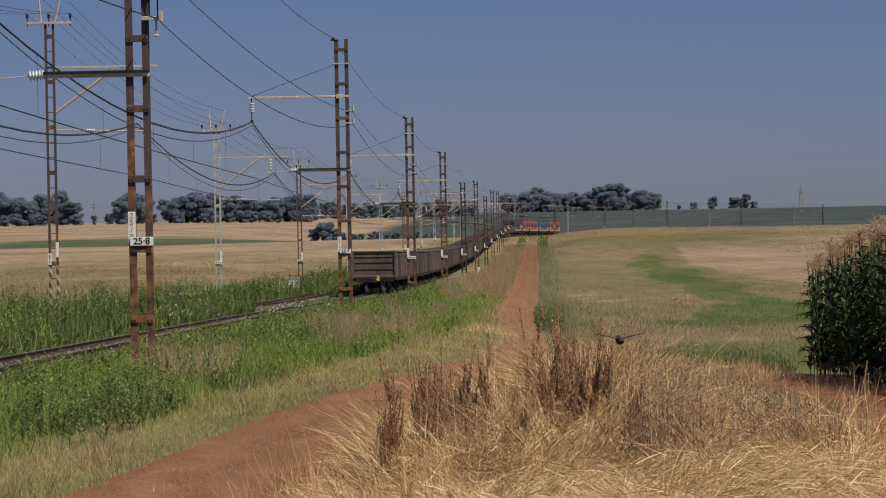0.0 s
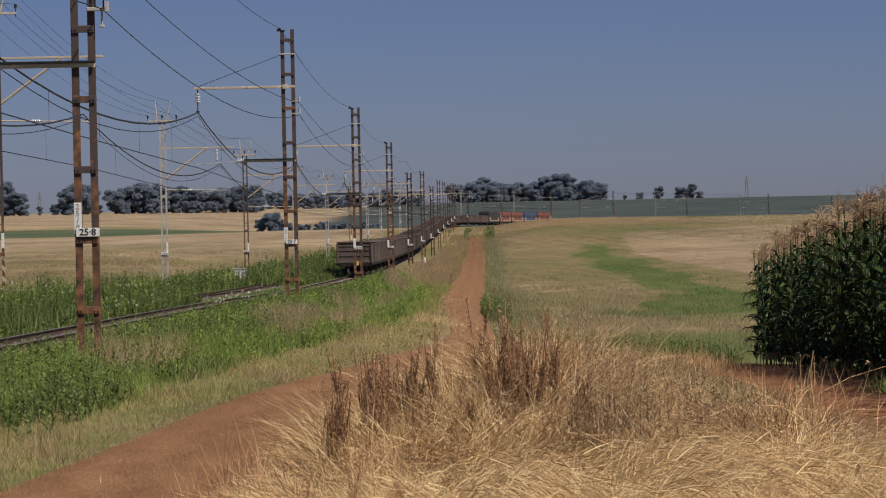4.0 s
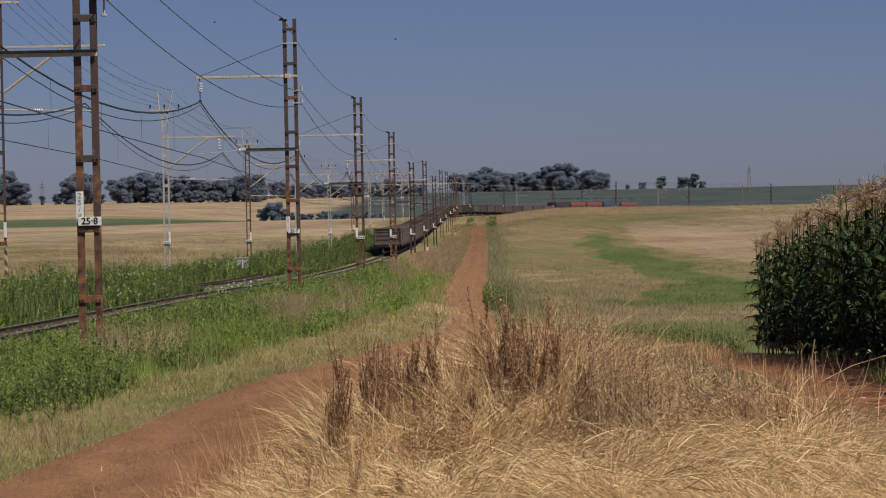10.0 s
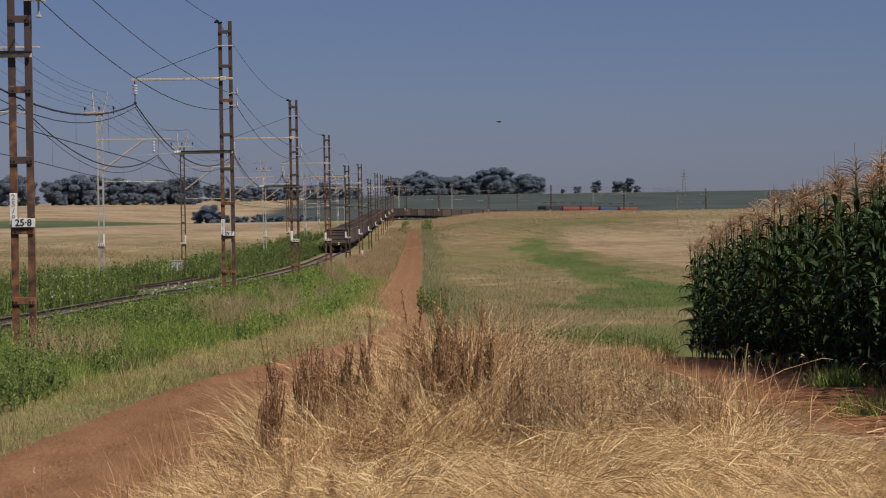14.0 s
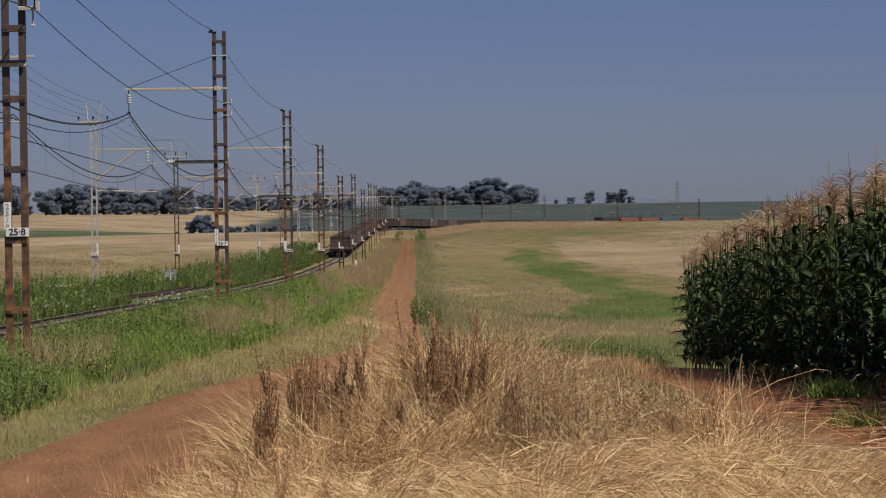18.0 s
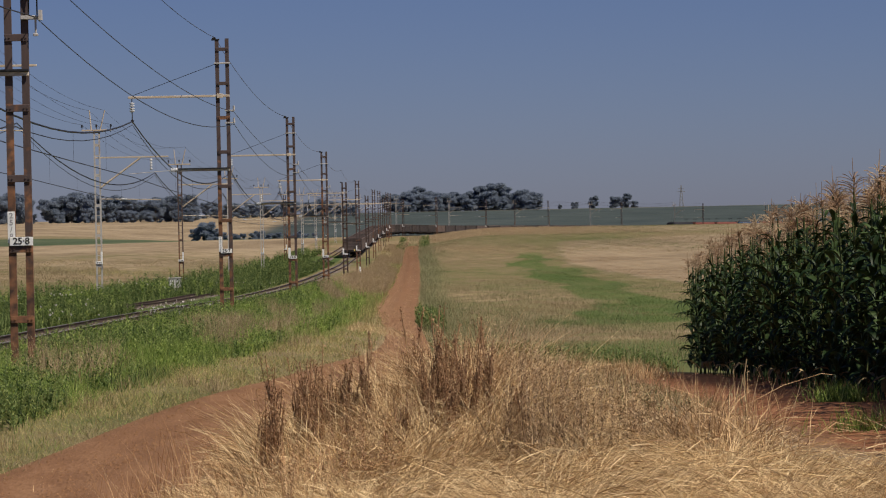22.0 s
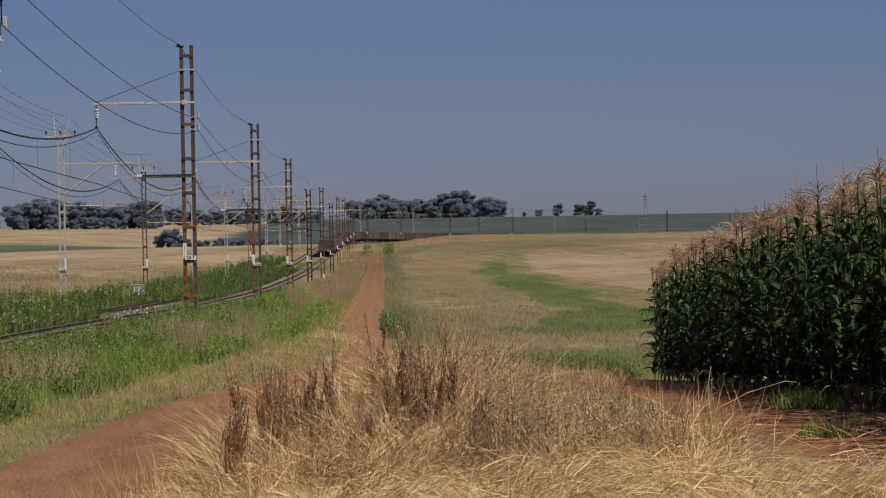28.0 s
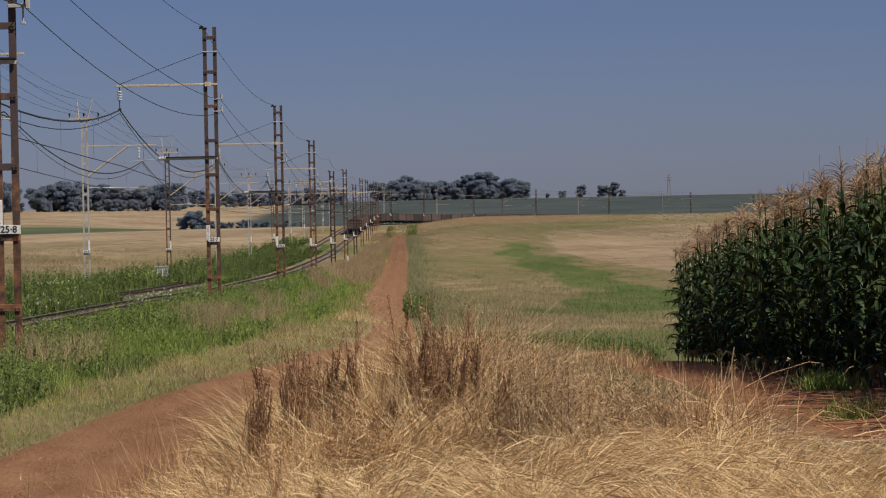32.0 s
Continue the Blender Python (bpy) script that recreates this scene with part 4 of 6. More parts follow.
def locomotive(mat, colour):
    """An electric locomotive with a cab at each end and two pantographs."""
    w = thing("electric_locomotive", colour + " electric goods locomotive with raised pantographs", "locomotive", "locomotives of the train")
    L, W = 13.9, 2.85
    body = part("body", bm_box(0, 0, 2.42, W, L, 2.54, 0.16), mat, w)
    part("stripe", bm_box(0, 0, 1.42, W + 0.02, L - 0.6, 0.3), PALE_STRIPE, body, "cream stripe along the body")
    part("roof", bm_box(0, 0, 3.78, W - 0.5, L - 1.4, 0.3, 0.1), LOCO_ROOF, w)
    part("underframe", bm_box(0, 0, 1.0, W - 0.3, L - 0.3, 0.36, 0.04), BOGIE, w)
    for s in (-1, 1):
        for q in (-0.62, 0.62):
            part("windscreen", bm_box(q, s * (L / 2 + 0.002), 2.72, 0.8, 0.03, 0.6, 0.01), GLASS, body, "dark cab window")
        part("front_panel", bm_box(0, s * (L / 2 + 0.012), 1.72, 2.3, 0.03, 0.85, 0.01), PALE_STRIPE, body)
        for q in (-1, 1):
            part("headlight", bm_rod((q * 0.9, s * L / 2, 1.4), (q * 0.9, s * (L / 2 + 0.05), 1.4), 0.12, 10), PORCELAIN, body)
            part("cab_window", bm_box(q * (W / 2 + 0.002), s * (L / 2 - 1.0), 2.7, 0.03, 0.8, 0.6, 0.01), GLASS, body)
            part("cab_side", bm_box(q * (W / 2 + 0.004), s * (L / 2 - 0.95), 1.95, 0.02, 1.5, 0.6, 0.01), PALE_STRIPE, body, "cream cab side panel")
            for k in range(3):
                part("grille", bm_box(q * (W / 2 + 0.006), s * (1.1 + k * 1.45), 2.55, 0.03, 1.1, 0.7, 0.01), LOCO_ROOF, body)
        b = bogie(w, s * 4.4)
        for a in (-1.1, 1.1):
            wheelset(w, s * 4.4 + a)
        bm = bmesh.new()
        y = s * 4.6
        for q in (-0.5, 0.5):
            rod(bm, (q, y, 3.5), (q * 0.7, y + s * 0.9, 4.2), 0.035, 6)
            rod(bm, (q * 0.7, y + s * 0.9, 4.2), (q * 0.9, y, 4.9), 0.03, 6)
        rod(bm, (-0.85, y, 4.9), (0.85, y, 4.9), 0.05, 6)
        box(bm, 0, y, 3.56, 1.3, 1.2, 0.08)
        part("pantograph", bm, STEEL_DARK, w, "raised pantograph")
    return w


TRAIN_SPEED, TRAIN_TAIL, WAGONS, PITCH, LOCO_PITCH = 13.2, 206.5, 49, 12.2, 15.6
vehicles = []
last = ore_wagon(True)
vehicles.append((last, TRAIN_TAIL + PITCH / 2))
plain = ore_wagon()
vehicles.append((plain, TRAIN_TAIL + PITCH * 1.5))
distant = ore_wagon(False, False)
vehicles.append((distant, TRAIN_TAIL + PITCH * 9.5))
for k in range(2, WAGONS):
    if k != 9:
        vehicles.append((copy_thing(plain if k < 9 else distant, pose(0, 0, 0)), TRAIN_TAIL + PITCH * (k + 0.5)))
loco_red, loco_blue, loco_dark = locomotive(LOCO_RED, "faded red"), locomotive(LOCO_BLUE, "blue"), locomotive(LOCO_DARK, "dark grimy")
head = TRAIN_TAIL + PITCH * WAGONS + LOCO_PITCH / 2
for k, ob in enumerate((loco_dark, loco_red, copy_thing(loco_red, pose(0, 0, 0)), loco_blue, copy_thing(loco_red, pose(0, 0, 0)))):
    vehicles.append((ob, head + k * LOCO_PITCH))


def on_rails(dist):
    x, d, h = line_point(dist, TRACKS[0])
    x2, d2, _ = line_point(dist + 4, TRACKS[0])
    rise = math.degrees(math.atan2(rail_height(x2, d2) - rail_height(x, d), 4))
    return pose(x, d, rail_height(x, d), 0, 0, -math.degrees(h)) @ pose(0, 0, 0, rise, 0, 0)


# ---- growing things ----
rng = np.random.default_rng(7)


def blades(name, xyz, height, width, lean, mat, label, category, curl=0.35, turn=None, plain=False):
    """Grass as bent, tapering blades: a root quad and a pointed tip each; plain ones are single points."""
    n = len(xyz)
    a = rng.uniform(0, 2 * np.pi, n) if turn is None else turn
    side = np.stack([np.cos(a), np.sin(a), np.zeros(n)], -1) * (width / 2)[:, None]
    up = np.stack([lean[:, 0], lean[:, 1], np.ones(n)], -1)
    up /= np.linalg.norm(up, axis=1)[:, None]
    mid = xyz + up * (height * 0.55)[:, None]
    droop = np.stack([lean[:, 0] * (1 + curl), lean[:, 1] * (1 + curl), np.full(n, 1.0) - curl * np.hypot(lean[:, 0], lean[:, 1])], -1)
    droop /= np.linalg.norm(droop, axis=1)[:, None]
    tip = mid + droop * (height * 0.5)[:, None]
    if plain:
        i = np.arange(n) * 3
        me = mesh_of(name, np.stack([xyz - side, xyz + side, tip], 1).reshape(-1, 3), None, np.stack([i, i + 1, i + 2], -1), mat)
        return tagged(new(name, me), label, category, kind="stuff")
    v = np.stack([xyz - side, xyz + side, mid + side * 0.8, mid - side * 0.8, tip], 1).reshape(-1, 3)
    i = np.arange(n) * 5
    me = mesh_of(name, v, np.stack([i, i + 1, i + 2, i + 3], -1), np.stack([i + 3, i + 2, i + 4], -1), mat)
    return tagged(new(name, me), label, category, kind="stuff")


def arching(name, root, length, width, heading, start, bend, mat, label, category):
    """Long blades that rise, bow over and taper: start and bend are angles from upright."""
    n = len(root)
    out = np.stack([np.cos(heading), np.sin(heading), np.zeros(n)], -1)
    side = np.stack([-np.sin(heading), np.cos(heading), np.zeros(n)], -1)
    side = side * np.cos(0.9) + np.array([0, 0, 1.0]) * np.sin(0.9) * rng.choice([-1, 1], n)[:, None]
    side *= (width / 2)[:, None]
    pts, p = [root], root
    for k in range(3):
        th = start + bend * (k + 0.5) / 3
        p = p + (out * np.sin(th)[:, None] + np.array([0, 0, 1.0]) * np.cos(th)[:, None]) * (length / 3)[:, None]
        pts.append(p)
    v = np.stack([pts[0] - side, pts[0] + side, pts[1] + side, pts[1] - side, pts[2] + side * 0.7, pts[2] - side * 0.7, pts[3]], 1).reshape(-1, 3)
    i = np.arange(n) * 7
    quads = np.concatenate([np.stack([i, i + 1, i + 2, i + 3], -1), np.stack([i + 3, i + 2, i + 4, i + 5], -1)])
    me = mesh_of(name, v, quads, np.stack([i + 5, i + 4, i + 6], -1), mat)
    return tagged(new(name, me), label, category, kind="stuff")


def scatter(n, e0, e1, d0, d1, power=1.0, patch=None):
    """Places on the land in a stretch beside the line of masts."""
    u = rng.uniform(0, 1, n)
    d = d0 * (d1 / d0) ** (u ** power)
    e = rng.uniform(e0, e1, n)
    x = line_x(d) + e
    if patch is not None:
        keep = rng.uniform(0, 1, n) < patch(x, d, e)
        x, d, e = x[keep], d[keep], e[keep]
    return np.stack([x, d, lay(x, d) - 0.02], -1), x, d, e


def lean_for(n, amount, bias=(0.0, 0.0)):
    return rng.normal(0, amount, (n, 2)) + np.array(bias)


def dry_edge(x, d, e):
    """Where the dry grass of the foreground stands."""
    right = np.interp(x, [1.6, 2.2, 2.8, 3.4, 4.2], [32, 30.0, 26.0, 23.0, 20.5]) + 0.6 * np.sin(x * 3.1)
    return smooth(5.15, 5.9, e + 0.25 * np.sin(d * 1.3)) * smooth(right + 0.6, right - 1.0, d)


def sheaves(name, tp, per, spread, low, high, thin, thick, start, bend, fan, drift, mat, label, lift=0.0, category="grass"):
    """Sheaves of bowed blades; those of one sheaf bow the same way."""
    n = len(tp) * per
    vigour = np.repeat(rng.uniform(0.7, 1.15, len(tp)) * (0.68 + 0.5 * clumpy(tp[:, 0], tp[:, 1], 0.4, 86)), per)
    x = np.repeat(tp[:, 0], per) + rng.normal(0, spread, n)
    d = np.repeat(tp[:, 1], per) + rng.normal(0, spread * 1.4, n)
    root = np.stack([x, d, lay(x, d) - 0.02 + lift * rng.uniform(0, 1, n)], -1)
    size = rng.uniform(0.45, 1.0, n) * vigour * np.repeat(rng.uniform(low, high, len(tp)), per)
    heading = np.repeat(drift + rng.normal(0, 0.45, len(tp)), per) + rng.normal(0, fan, n)
    st = np.abs(np.repeat(rng.normal(start, 0.16, len(tp)), per) + rng.normal(0, 0.14, n))
    bd = np.abs(np.repeat(rng.normal(bend, 0.25, len(tp)), per) + rng.normal(0, 0.25, n))
    arching(name, root, size, rng.uniform(thin, thick, n), heading, st, bd, mat, label, category)


def build_foreground():
    # matted straw that has been combed over by the wind, in layers
    def swirl(p):
        return clumpy(p[:, 0], p[:, 1] * 0.7, 0.9, 3) * 5.0 - 0.9
    tp, tx, td, te = scatter(4800, 5.1, 12.8, 17.5, 32.5, 1.0, dry_edge)
    sheaves("dry_grass", tp, 44, 0.12, 0.34, 0.62, 0.0018, 0.0048, 0.6, 1.15, 0.8, swirl(tp), STRAW, "matted dry straw-coloured grass on the mound")
    tp, tx, td, te = scatter(1700, 5.3, 12.8, 17.5, 31.5, 1.0, lambda x, d, e: dry_edge(x, d, e) * np.clip(clumpy(x, d * 0.6, 0.8, 5) * 2.0 - 0.55, 0, 1))
    sheaves("straw_wisps", tp, 30, 0.09, 0.4, 0.75, 0.0018, 0.0048, 0.42, 1.35, 0.4, swirl(tp) + rng.normal(0, 0.9, len(tp)), PALE_STRAW, "pale wisps of long dry grass combed to one side", 0.06)
    # taller sheaves that bow over, at the back of the mound
    def back(x, d, e):
        return smooth(5.7, 6.3, e) * smooth(8.6, 7.9, e) * smooth(24.5, 26.5, d) * smooth(32.0, 30.5, d)
    tp, tx, td, te = scatter(2100, 5.7, 8.6, 24, 32.5, 1.0, back)
    sheaves("mound_grass", tp, 20, 0.13, 0.7, 1.1, 0.003, 0.008, 0.26, 1.1, 1.3, swirl(tp), STRAW, "thick dry grass bowing over at the back of the mound")
    # upright stems with fine seed heads along the crest
    def crest(x, d, e):
        return smooth(5.6, 6.3, e) * smooth(25.0, 27.5, d) * smooth(31.5, 30.0, d) * (0.25 + 0.75 * clumpy(x, d, 0.35, 8))
    tp, tx, td, te = scatter(1100, 5.6, 9.0, 24, 32, 1.0, crest)
    sheaves("crest_stems", tp, 16, 0.08, 0.6, 1.0, 0.0035, 0.008, 0.12, 0.42, 1.6, rng.uniform(0, 6.28, len(tp)), STRAW, "upright dry grass along the crest of the mound")
    tp, tx, td, te = scatter(360, 6.9, 8.2, 26.5, 31, 1.0, crest)
    sheaves("seeding_stems", tp, 24, 0.09, 0.75, 1.25, 0.004, 0.009, 0.3, 1.1, 1.6, rng.uniform(0, 6.28, len(tp)), TAN_STEM, "dense tan seeding stems on the crest of the mound")
    # a few long pale stalks
    k = 110
    x, d = rng.normal(0.42, 0.13, k), rng.normal(28.6, 0.7, k)
    arching("tall_straw", np.stack([x, d, lay(x, d) - 0.02], -1), rng.uniform(0.6, 1.12, k), rng.uniform(0.003, 0.007, k), rng.uniform(0, 6.28, k), np.abs(rng.normal(0.10, 0.1, k)), np.abs(rng.normal(0.3, 0.3, k)), PALE_STRAW, "tall pale straw stalks at the back of the mound", "grass")
    # broken stems that lie on top
    p, x, d, e = scatter(1500, 6.0, 12.6, 17.5, 30, 0.9, dry_edge)
    k = len(p)
    p[:, 2] += rng.uniform(0.16, 0.34, k)
    arching("fallen_straw", p, rng.uniform(0.1, 0.4, k), rng.uniform(0.003, 0.007, k), rng.uniform(0, 6.28, k), rng.uniform(1.1, 1.6, k), rng.uniform(0, 0.4, k), PALE_STRAW, "pale broken straw lying on the dry grass", "straw")
    # sparse upright stalks by the road
    p, x, d, e = scatter(2600, 4.2, 6.6, 19, 31, 0.9, lambda x, d, e: smooth(4.2, 5.8, e) * clumpy(x, d, 0.4, 9))
    k = len(p)
    blades("dry_stalks", p, rng.uniform(0.3, 0.75, k), rng.uniform(0.003, 0.007, k), lean_for(k, 0.3), RUSSET, "thin russet grass stalks beside the road", "grass", 0.5)
    # withered scrub between the straw and the soil
    def scrub(x, d, e):
        return smooth(1.2, 1.7, x) * smooth(3.3, 2.4, x) * smooth(23.6, 25.0, d) * smooth(31.5, 29.5, d) * np.clip(clumpy(x, d, 0.28, 12) * 1.7 - 0.35, 0.06, 1)
    low = lambda x: np.interp(x, [1.5, 1.8, 2.1, 2.5, 3.1], [1.4, 1.1, 0.95, 0.85, 0.65])
    p, x, d, e = scatter(34000, 7.2, 10.6, 23, 32, 1.0, scrub)
    k = len(p)
    blades("grey_scrub", p, rng.uniform(0.25, 0.62, k) * low(x), rng.uniform(0.0028, 0.0065, k), lean_for(k, 0.5), GREY_WEED, "withered grey-brown scrub beside bare soil", "scrub", 0.5)
    p, x, d, e = scatter(3000, 7.2, 10.6, 23, 32, 1.0, scrub)
    k = len(p)
    plants("leafy_scrub", p, rng.uniform(0.4, 0.8, k) * low(x), np.full(k, 0.03), 100, GREY_WEED, "withered leafy weeds with fine brown twigs", "scrub", 0.002)
    p, x, d, e = scatter(90, 8.2, 9.6, 26, 30, 1.0, scrub)
    k = len(p)
    plants("green_scrub", p, rng.uniform(0.35, 0.6, k) * low(x), np.full(k, 0.05), 46, GREY_GREEN, "dull green leafy weeds in the withered scrub", "scrub", 0.003)
    def pockets(x, d, e):
        return smooth(6.0, 6.6, e) * smooth(7.7, 7.3, e) * smooth(22.5, 24.0, d) * smooth(31.0, 29.5, d) * (clumpy(x, d, 0.35, 16) > 0.66)
    p, x, d, e = scatter(1500, 6.0, 8.6, 22, 31, 1.0, pockets)
    k = len(p)
    plants("withered_leaves", p, rng.uniform(0.3, 0.62, k), np.full(k, 0.034), 50, DOCK, "dark withered leaves in the dry grass", "weeds", 0.002)
    # bleached stalks and curled leaves by the bare soil
    k = 1250
    x, d = rng.normal(3.08, 0.26, k), rng.normal(25.8, 0.9, k)
    arching("bleached_stalks", np.stack([x, d, lay(x, d) - 0.02], -1), rng.uniform(0.25, 0.8, k), rng.uniform(0.003, 0.012, k), rng.uniform(0, 6.28, k), np.abs(rng.normal(0.15, 0.2, k)), np.abs(rng.normal(0.9, 0.8, k)), TAN_STEM, "bleached stalks with curled leaves by the bare soil", "stalks")
    # low green weeds behind the mound
    p, x, d, e = scatter(1500, 9.0, 12.6, 66, 88, 1.0, lambda x, d, e: np.clip(clumpy(x, d * 0.5, 1.0, 15) * 1.8 - 0.6, 0, 1))
    k = len(p)
    plants("field_edge_weeds", p, rng.uniform(0.15, 0.5, k), np.full(k, 0.09), 18, WEED, "leafy green weeds at the edge of the field", "weeds")
    def rubbish(x, d, e):
        return smooth(8.6, 9.4, e) * smooth(12.0, 11.2, e) * (0.3 + 0.7 * clumpy(x, d * 0.5, 0.8, 14))
    p, x, d, e = scatter(9000, 8.6, 12.0, 57, 66, 1.0, rubbish)
    k = len(p)
    blades("straw_heap", p, rng.uniform(0.15, 0.5, k), rng.uniform(0.005, 0.011, k), lean_for(k, 0.6), TAN_STEM, "flattened dry grass along the bare soil", "grass", 0.5)
    # straw strewn over the soil by the maize
    p, x, d, e = scatter(3000, 9.4, 13.2, 17, 34, 1.0, lambda x, d, e: smooth(31.5, 24.5, d + 1.5 * np.sin(x * 2.2)))
    k = len(p)
    p[:, 2] += rng.uniform(0.02, 0.14, k)
    arching("strewn_straw", p, rng.uniform(0.15, 0.5, k), rng.uniform(0.002, 0.006, k), rng.uniform(0, 6.28, k), rng.uniform(1.1, 1.6, k), rng.uniform(0, 0.4, k), TAN_STEM, "dry straw strewn over bare red soil", "straw")


def seed_bed(x, d, e):
    """Where the bank stands in tan seeding grass."""
    w = 0.9 * (clumpy(x, d * 0.15, 0.8, 30) - 0.5)
    out = np.zeros(np.shape(x))
    for ce, cd, re, rd in ((1.4, 93, 1.05, 14), (3.4, 89, 0.5, 9), (2.3, 112, 0.45, 8)):
        q = np.hypot((e - ce) / re, (d - cd) / rd) + w
        out = np.maximum(out, smooth(1.0, 0.7, q))
    # a strip that slants across the low ridge
    q = np.abs(e - 1.2 - (185 - d) / 15.0) + 0.5 * w
    out = np.maximum(out, smooth(0.85, 0.45, q) * smooth(136, 144, d) * smooth(205, 190, d))
    return out


def build_verge():
    # short turf beside the road
    def turf(x, d, e):
        edge = road_offset(d) - road_half(d)
        return smooth(-2.5, -1.9, e) * smooth(edge + 0.3, edge - 0.35, e - 0.15 * np.sin(d * 0.5) - 0.1 * np.sin(d * 1.7))
    p, x, d, e = scatter(340000, -2.5, 6.0, 24, 210, 1.0, turf)
    k = len(p)
    near_rail = smooth(lush_edge(d) + 0.3, lush_edge(d) - 0.5, e + 1.0 * (clumpy(x, d, 1.6, 21) - 0.5))
    g = rng.uniform(0, 1, k) < 0.06 + near_rail * 0.8 * (1 - 0.8 * seed_bed(x, d, e))
    t = rng.uniform(0.06, 0.16, k) * (0.6 + 0.9 * clumpy(x, d, 2.0, 22)) * (1 + 0.6 * near_rail)
    w = rng.uniform(0.6, 1.2, k) * (0.005 + d * 6e-5)
    ln = lean_for(k, 0.75)
    blades("verge_grass", p[~g], t[~g], w[~g], ln[~g], OLIVE, "short yellowing grass along the dirt road", "grass", plain=True)
    blades("green_grass", p[g], t[g] * (0.9 + 0.8 * smooth(-2.0, 1.0, e[g])), w[g] * 1.2, ln[g], GREEN, "fresh green grass on the railway bank", "grass", plain=True)
    # straw litter and stones along the road
    def litter(x, d, e):
        return smooth(0.55, 0.1, np.abs(e - road_offset(d) + road_half(d) + 0.25)) * (0.3 + 0.7 * clumpy(x, d, 1.2, 28))
    p, x, d, e = scatter(60000, 1.5, 6.0, 24, 120, 1.0, litter)
    k = len(p)
    blades("road_litter", p + np.array([0, 0, 0.04]), rng.uniform(0.04, 0.13, k), rng.uniform(0.6, 1.2, k) * (0.004 + d * 5e-5), lean_for(k, 0.9), STRAW_FIELD, "dry grass litter along the road edge", "litter", plain=True)
    p, x, d, e = scatter(22000, 2.4, 7.6, 22, 110, 0.9, lambda x, d, e: smooth(road_half(d) + 0.1, road_half(d) - 0.5, np.abs(e - road_offset(d))) * (0.25 + 0.75 * (np.abs(np.abs(e - road_offset(d)) - 0.65 * road_half(d)) > 0.3)))
    k = len(p)
    c = p + np.array([0, 0, 0.10])
    c[:, 2] = lay(x, d) + 0.066
    size = rng.uniform(0.006, 0.036, k)[:, None] * rng.uniform(0.4, 1, k)[:, None]
    corner = np.array([(1, 0, 0), (-0.5, 0.8, 0), (-0.5, -0.8, 0), (0, 0, 0.9)])
    turn = rng.uniform(0, 6.28, k)
    cs, sn = np.cos(turn)[:, None], np.sin(turn)[:, None]
    v = np.stack([c[:, None, 0] + (corner[None, :, 0] * cs - corner[None, :, 1] * sn) * size, c[:, None, 1] + (corner[None, :, 0] * sn + corner[None, :, 1] * cs) * size, c[:, None, 2] + corner[None, :, 2] * size], -1).reshape(-1, 3)
    i = np.arange(k)[:, None] * 4
    tagged(new("road_stones", mesh_of("road_stones", v, None, (i[:, None, :] + np.array([[0, 1, 3], [1, 2, 3], [2, 0, 3]])[None]).reshape(-1, 3), ROAD)), "loose stones and clods on the dirt road", "stones", kind="stuff")
    p, x, d, e = scatter(5200, 3.0, 8.0, 24, 330, 1.0, lambda x, d, e: smooth(road_half(d) + 0.1, road_half(d) - 0.1, np.abs(e - road_offset(d))) * np.clip(clumpy(x, d * 0.4, 0.6, 83) * 1.8 - 0.5, 0, 1))
    k = len(p)
    p[:, 2] += 0.065
    blades("road_straw", p, rng.uniform(0.04, 0.14, k), rng.uniform(0.6, 1.2, k) * (0.004 + d * 5e-5), lean_for(k, 1.6), TAN_STEM, "bits of dry grass trodden into the dirt road", "litter", plain=True)
    p, x, d, e = scatter(15000, 3.0, 8.0, 85, 560, 1.0, lambda x, d, e: smooth(road_half(d) + 0.1, road_half(d) - 0.1, np.abs(e - road_offset(d))) * (0.3 + 0.7 * smooth(85, 380, d)) * (0.25 + 0.75 * clumpy(x, d * 0.15, 0.6, 85)))
    k = len(p)
    p[:, 2] += 0.065
    blades("faded_road_grass", p, rng.uniform(0.05, 0.14, k), rng.uniform(0.6, 1.2, k) * (0.006 + d * 7e-5), lean_for(k, 1.2), FEATHERY, "sparse bleached grass growing over the far dirt road", "grass", plain=True)
    r = np.random.default_rng(311)
    k = 3400
    d = 70.0 * (430 / 70.0) ** r.uniform(0, 1, k)
    a = r.uniform(-1, 1, k)
    x = line_x(d) + road_offset(d) + a * road_half(d)
    size = r.uniform(0.02, 0.055, k)[:, None]
    corner = np.array([(1, 0, 0), (-0.5, 0.8, 0), (-0.5, -0.8, 0), (0, 0, 0.7)])
    v = np.stack([x, d, lay(x, d) + 0.06], -1)[:, None] + corner[None] * size[:, None] * r.uniform(0.6, 1.3, (k, 4, 1))
    i = np.arange(k)[:, None, None] * 4
    tagged(new("track_stones", mesh_of("track_stones", v.reshape(-1, 3), None, (i + np.array([[0, 1, 3], [1, 2, 3], [2, 0, 3]])[None]).reshape(-1, 3), TRACK_STONE)), "red-brown stones bedded in the dirt road", "stones", kind="stuff")
    # leafy weeds in the turf
    p, x, d, e = scatter(9000, -1.6, 4.6, 25, 150, 1.0, lambda x, d, e: smooth(lush_edge(d) + 0.3, lush_edge(d) - 0.5, e) * (clumpy(x, d * 0.6, 1.5, 27) > 0.5) * 0.8)
    k = len(p)
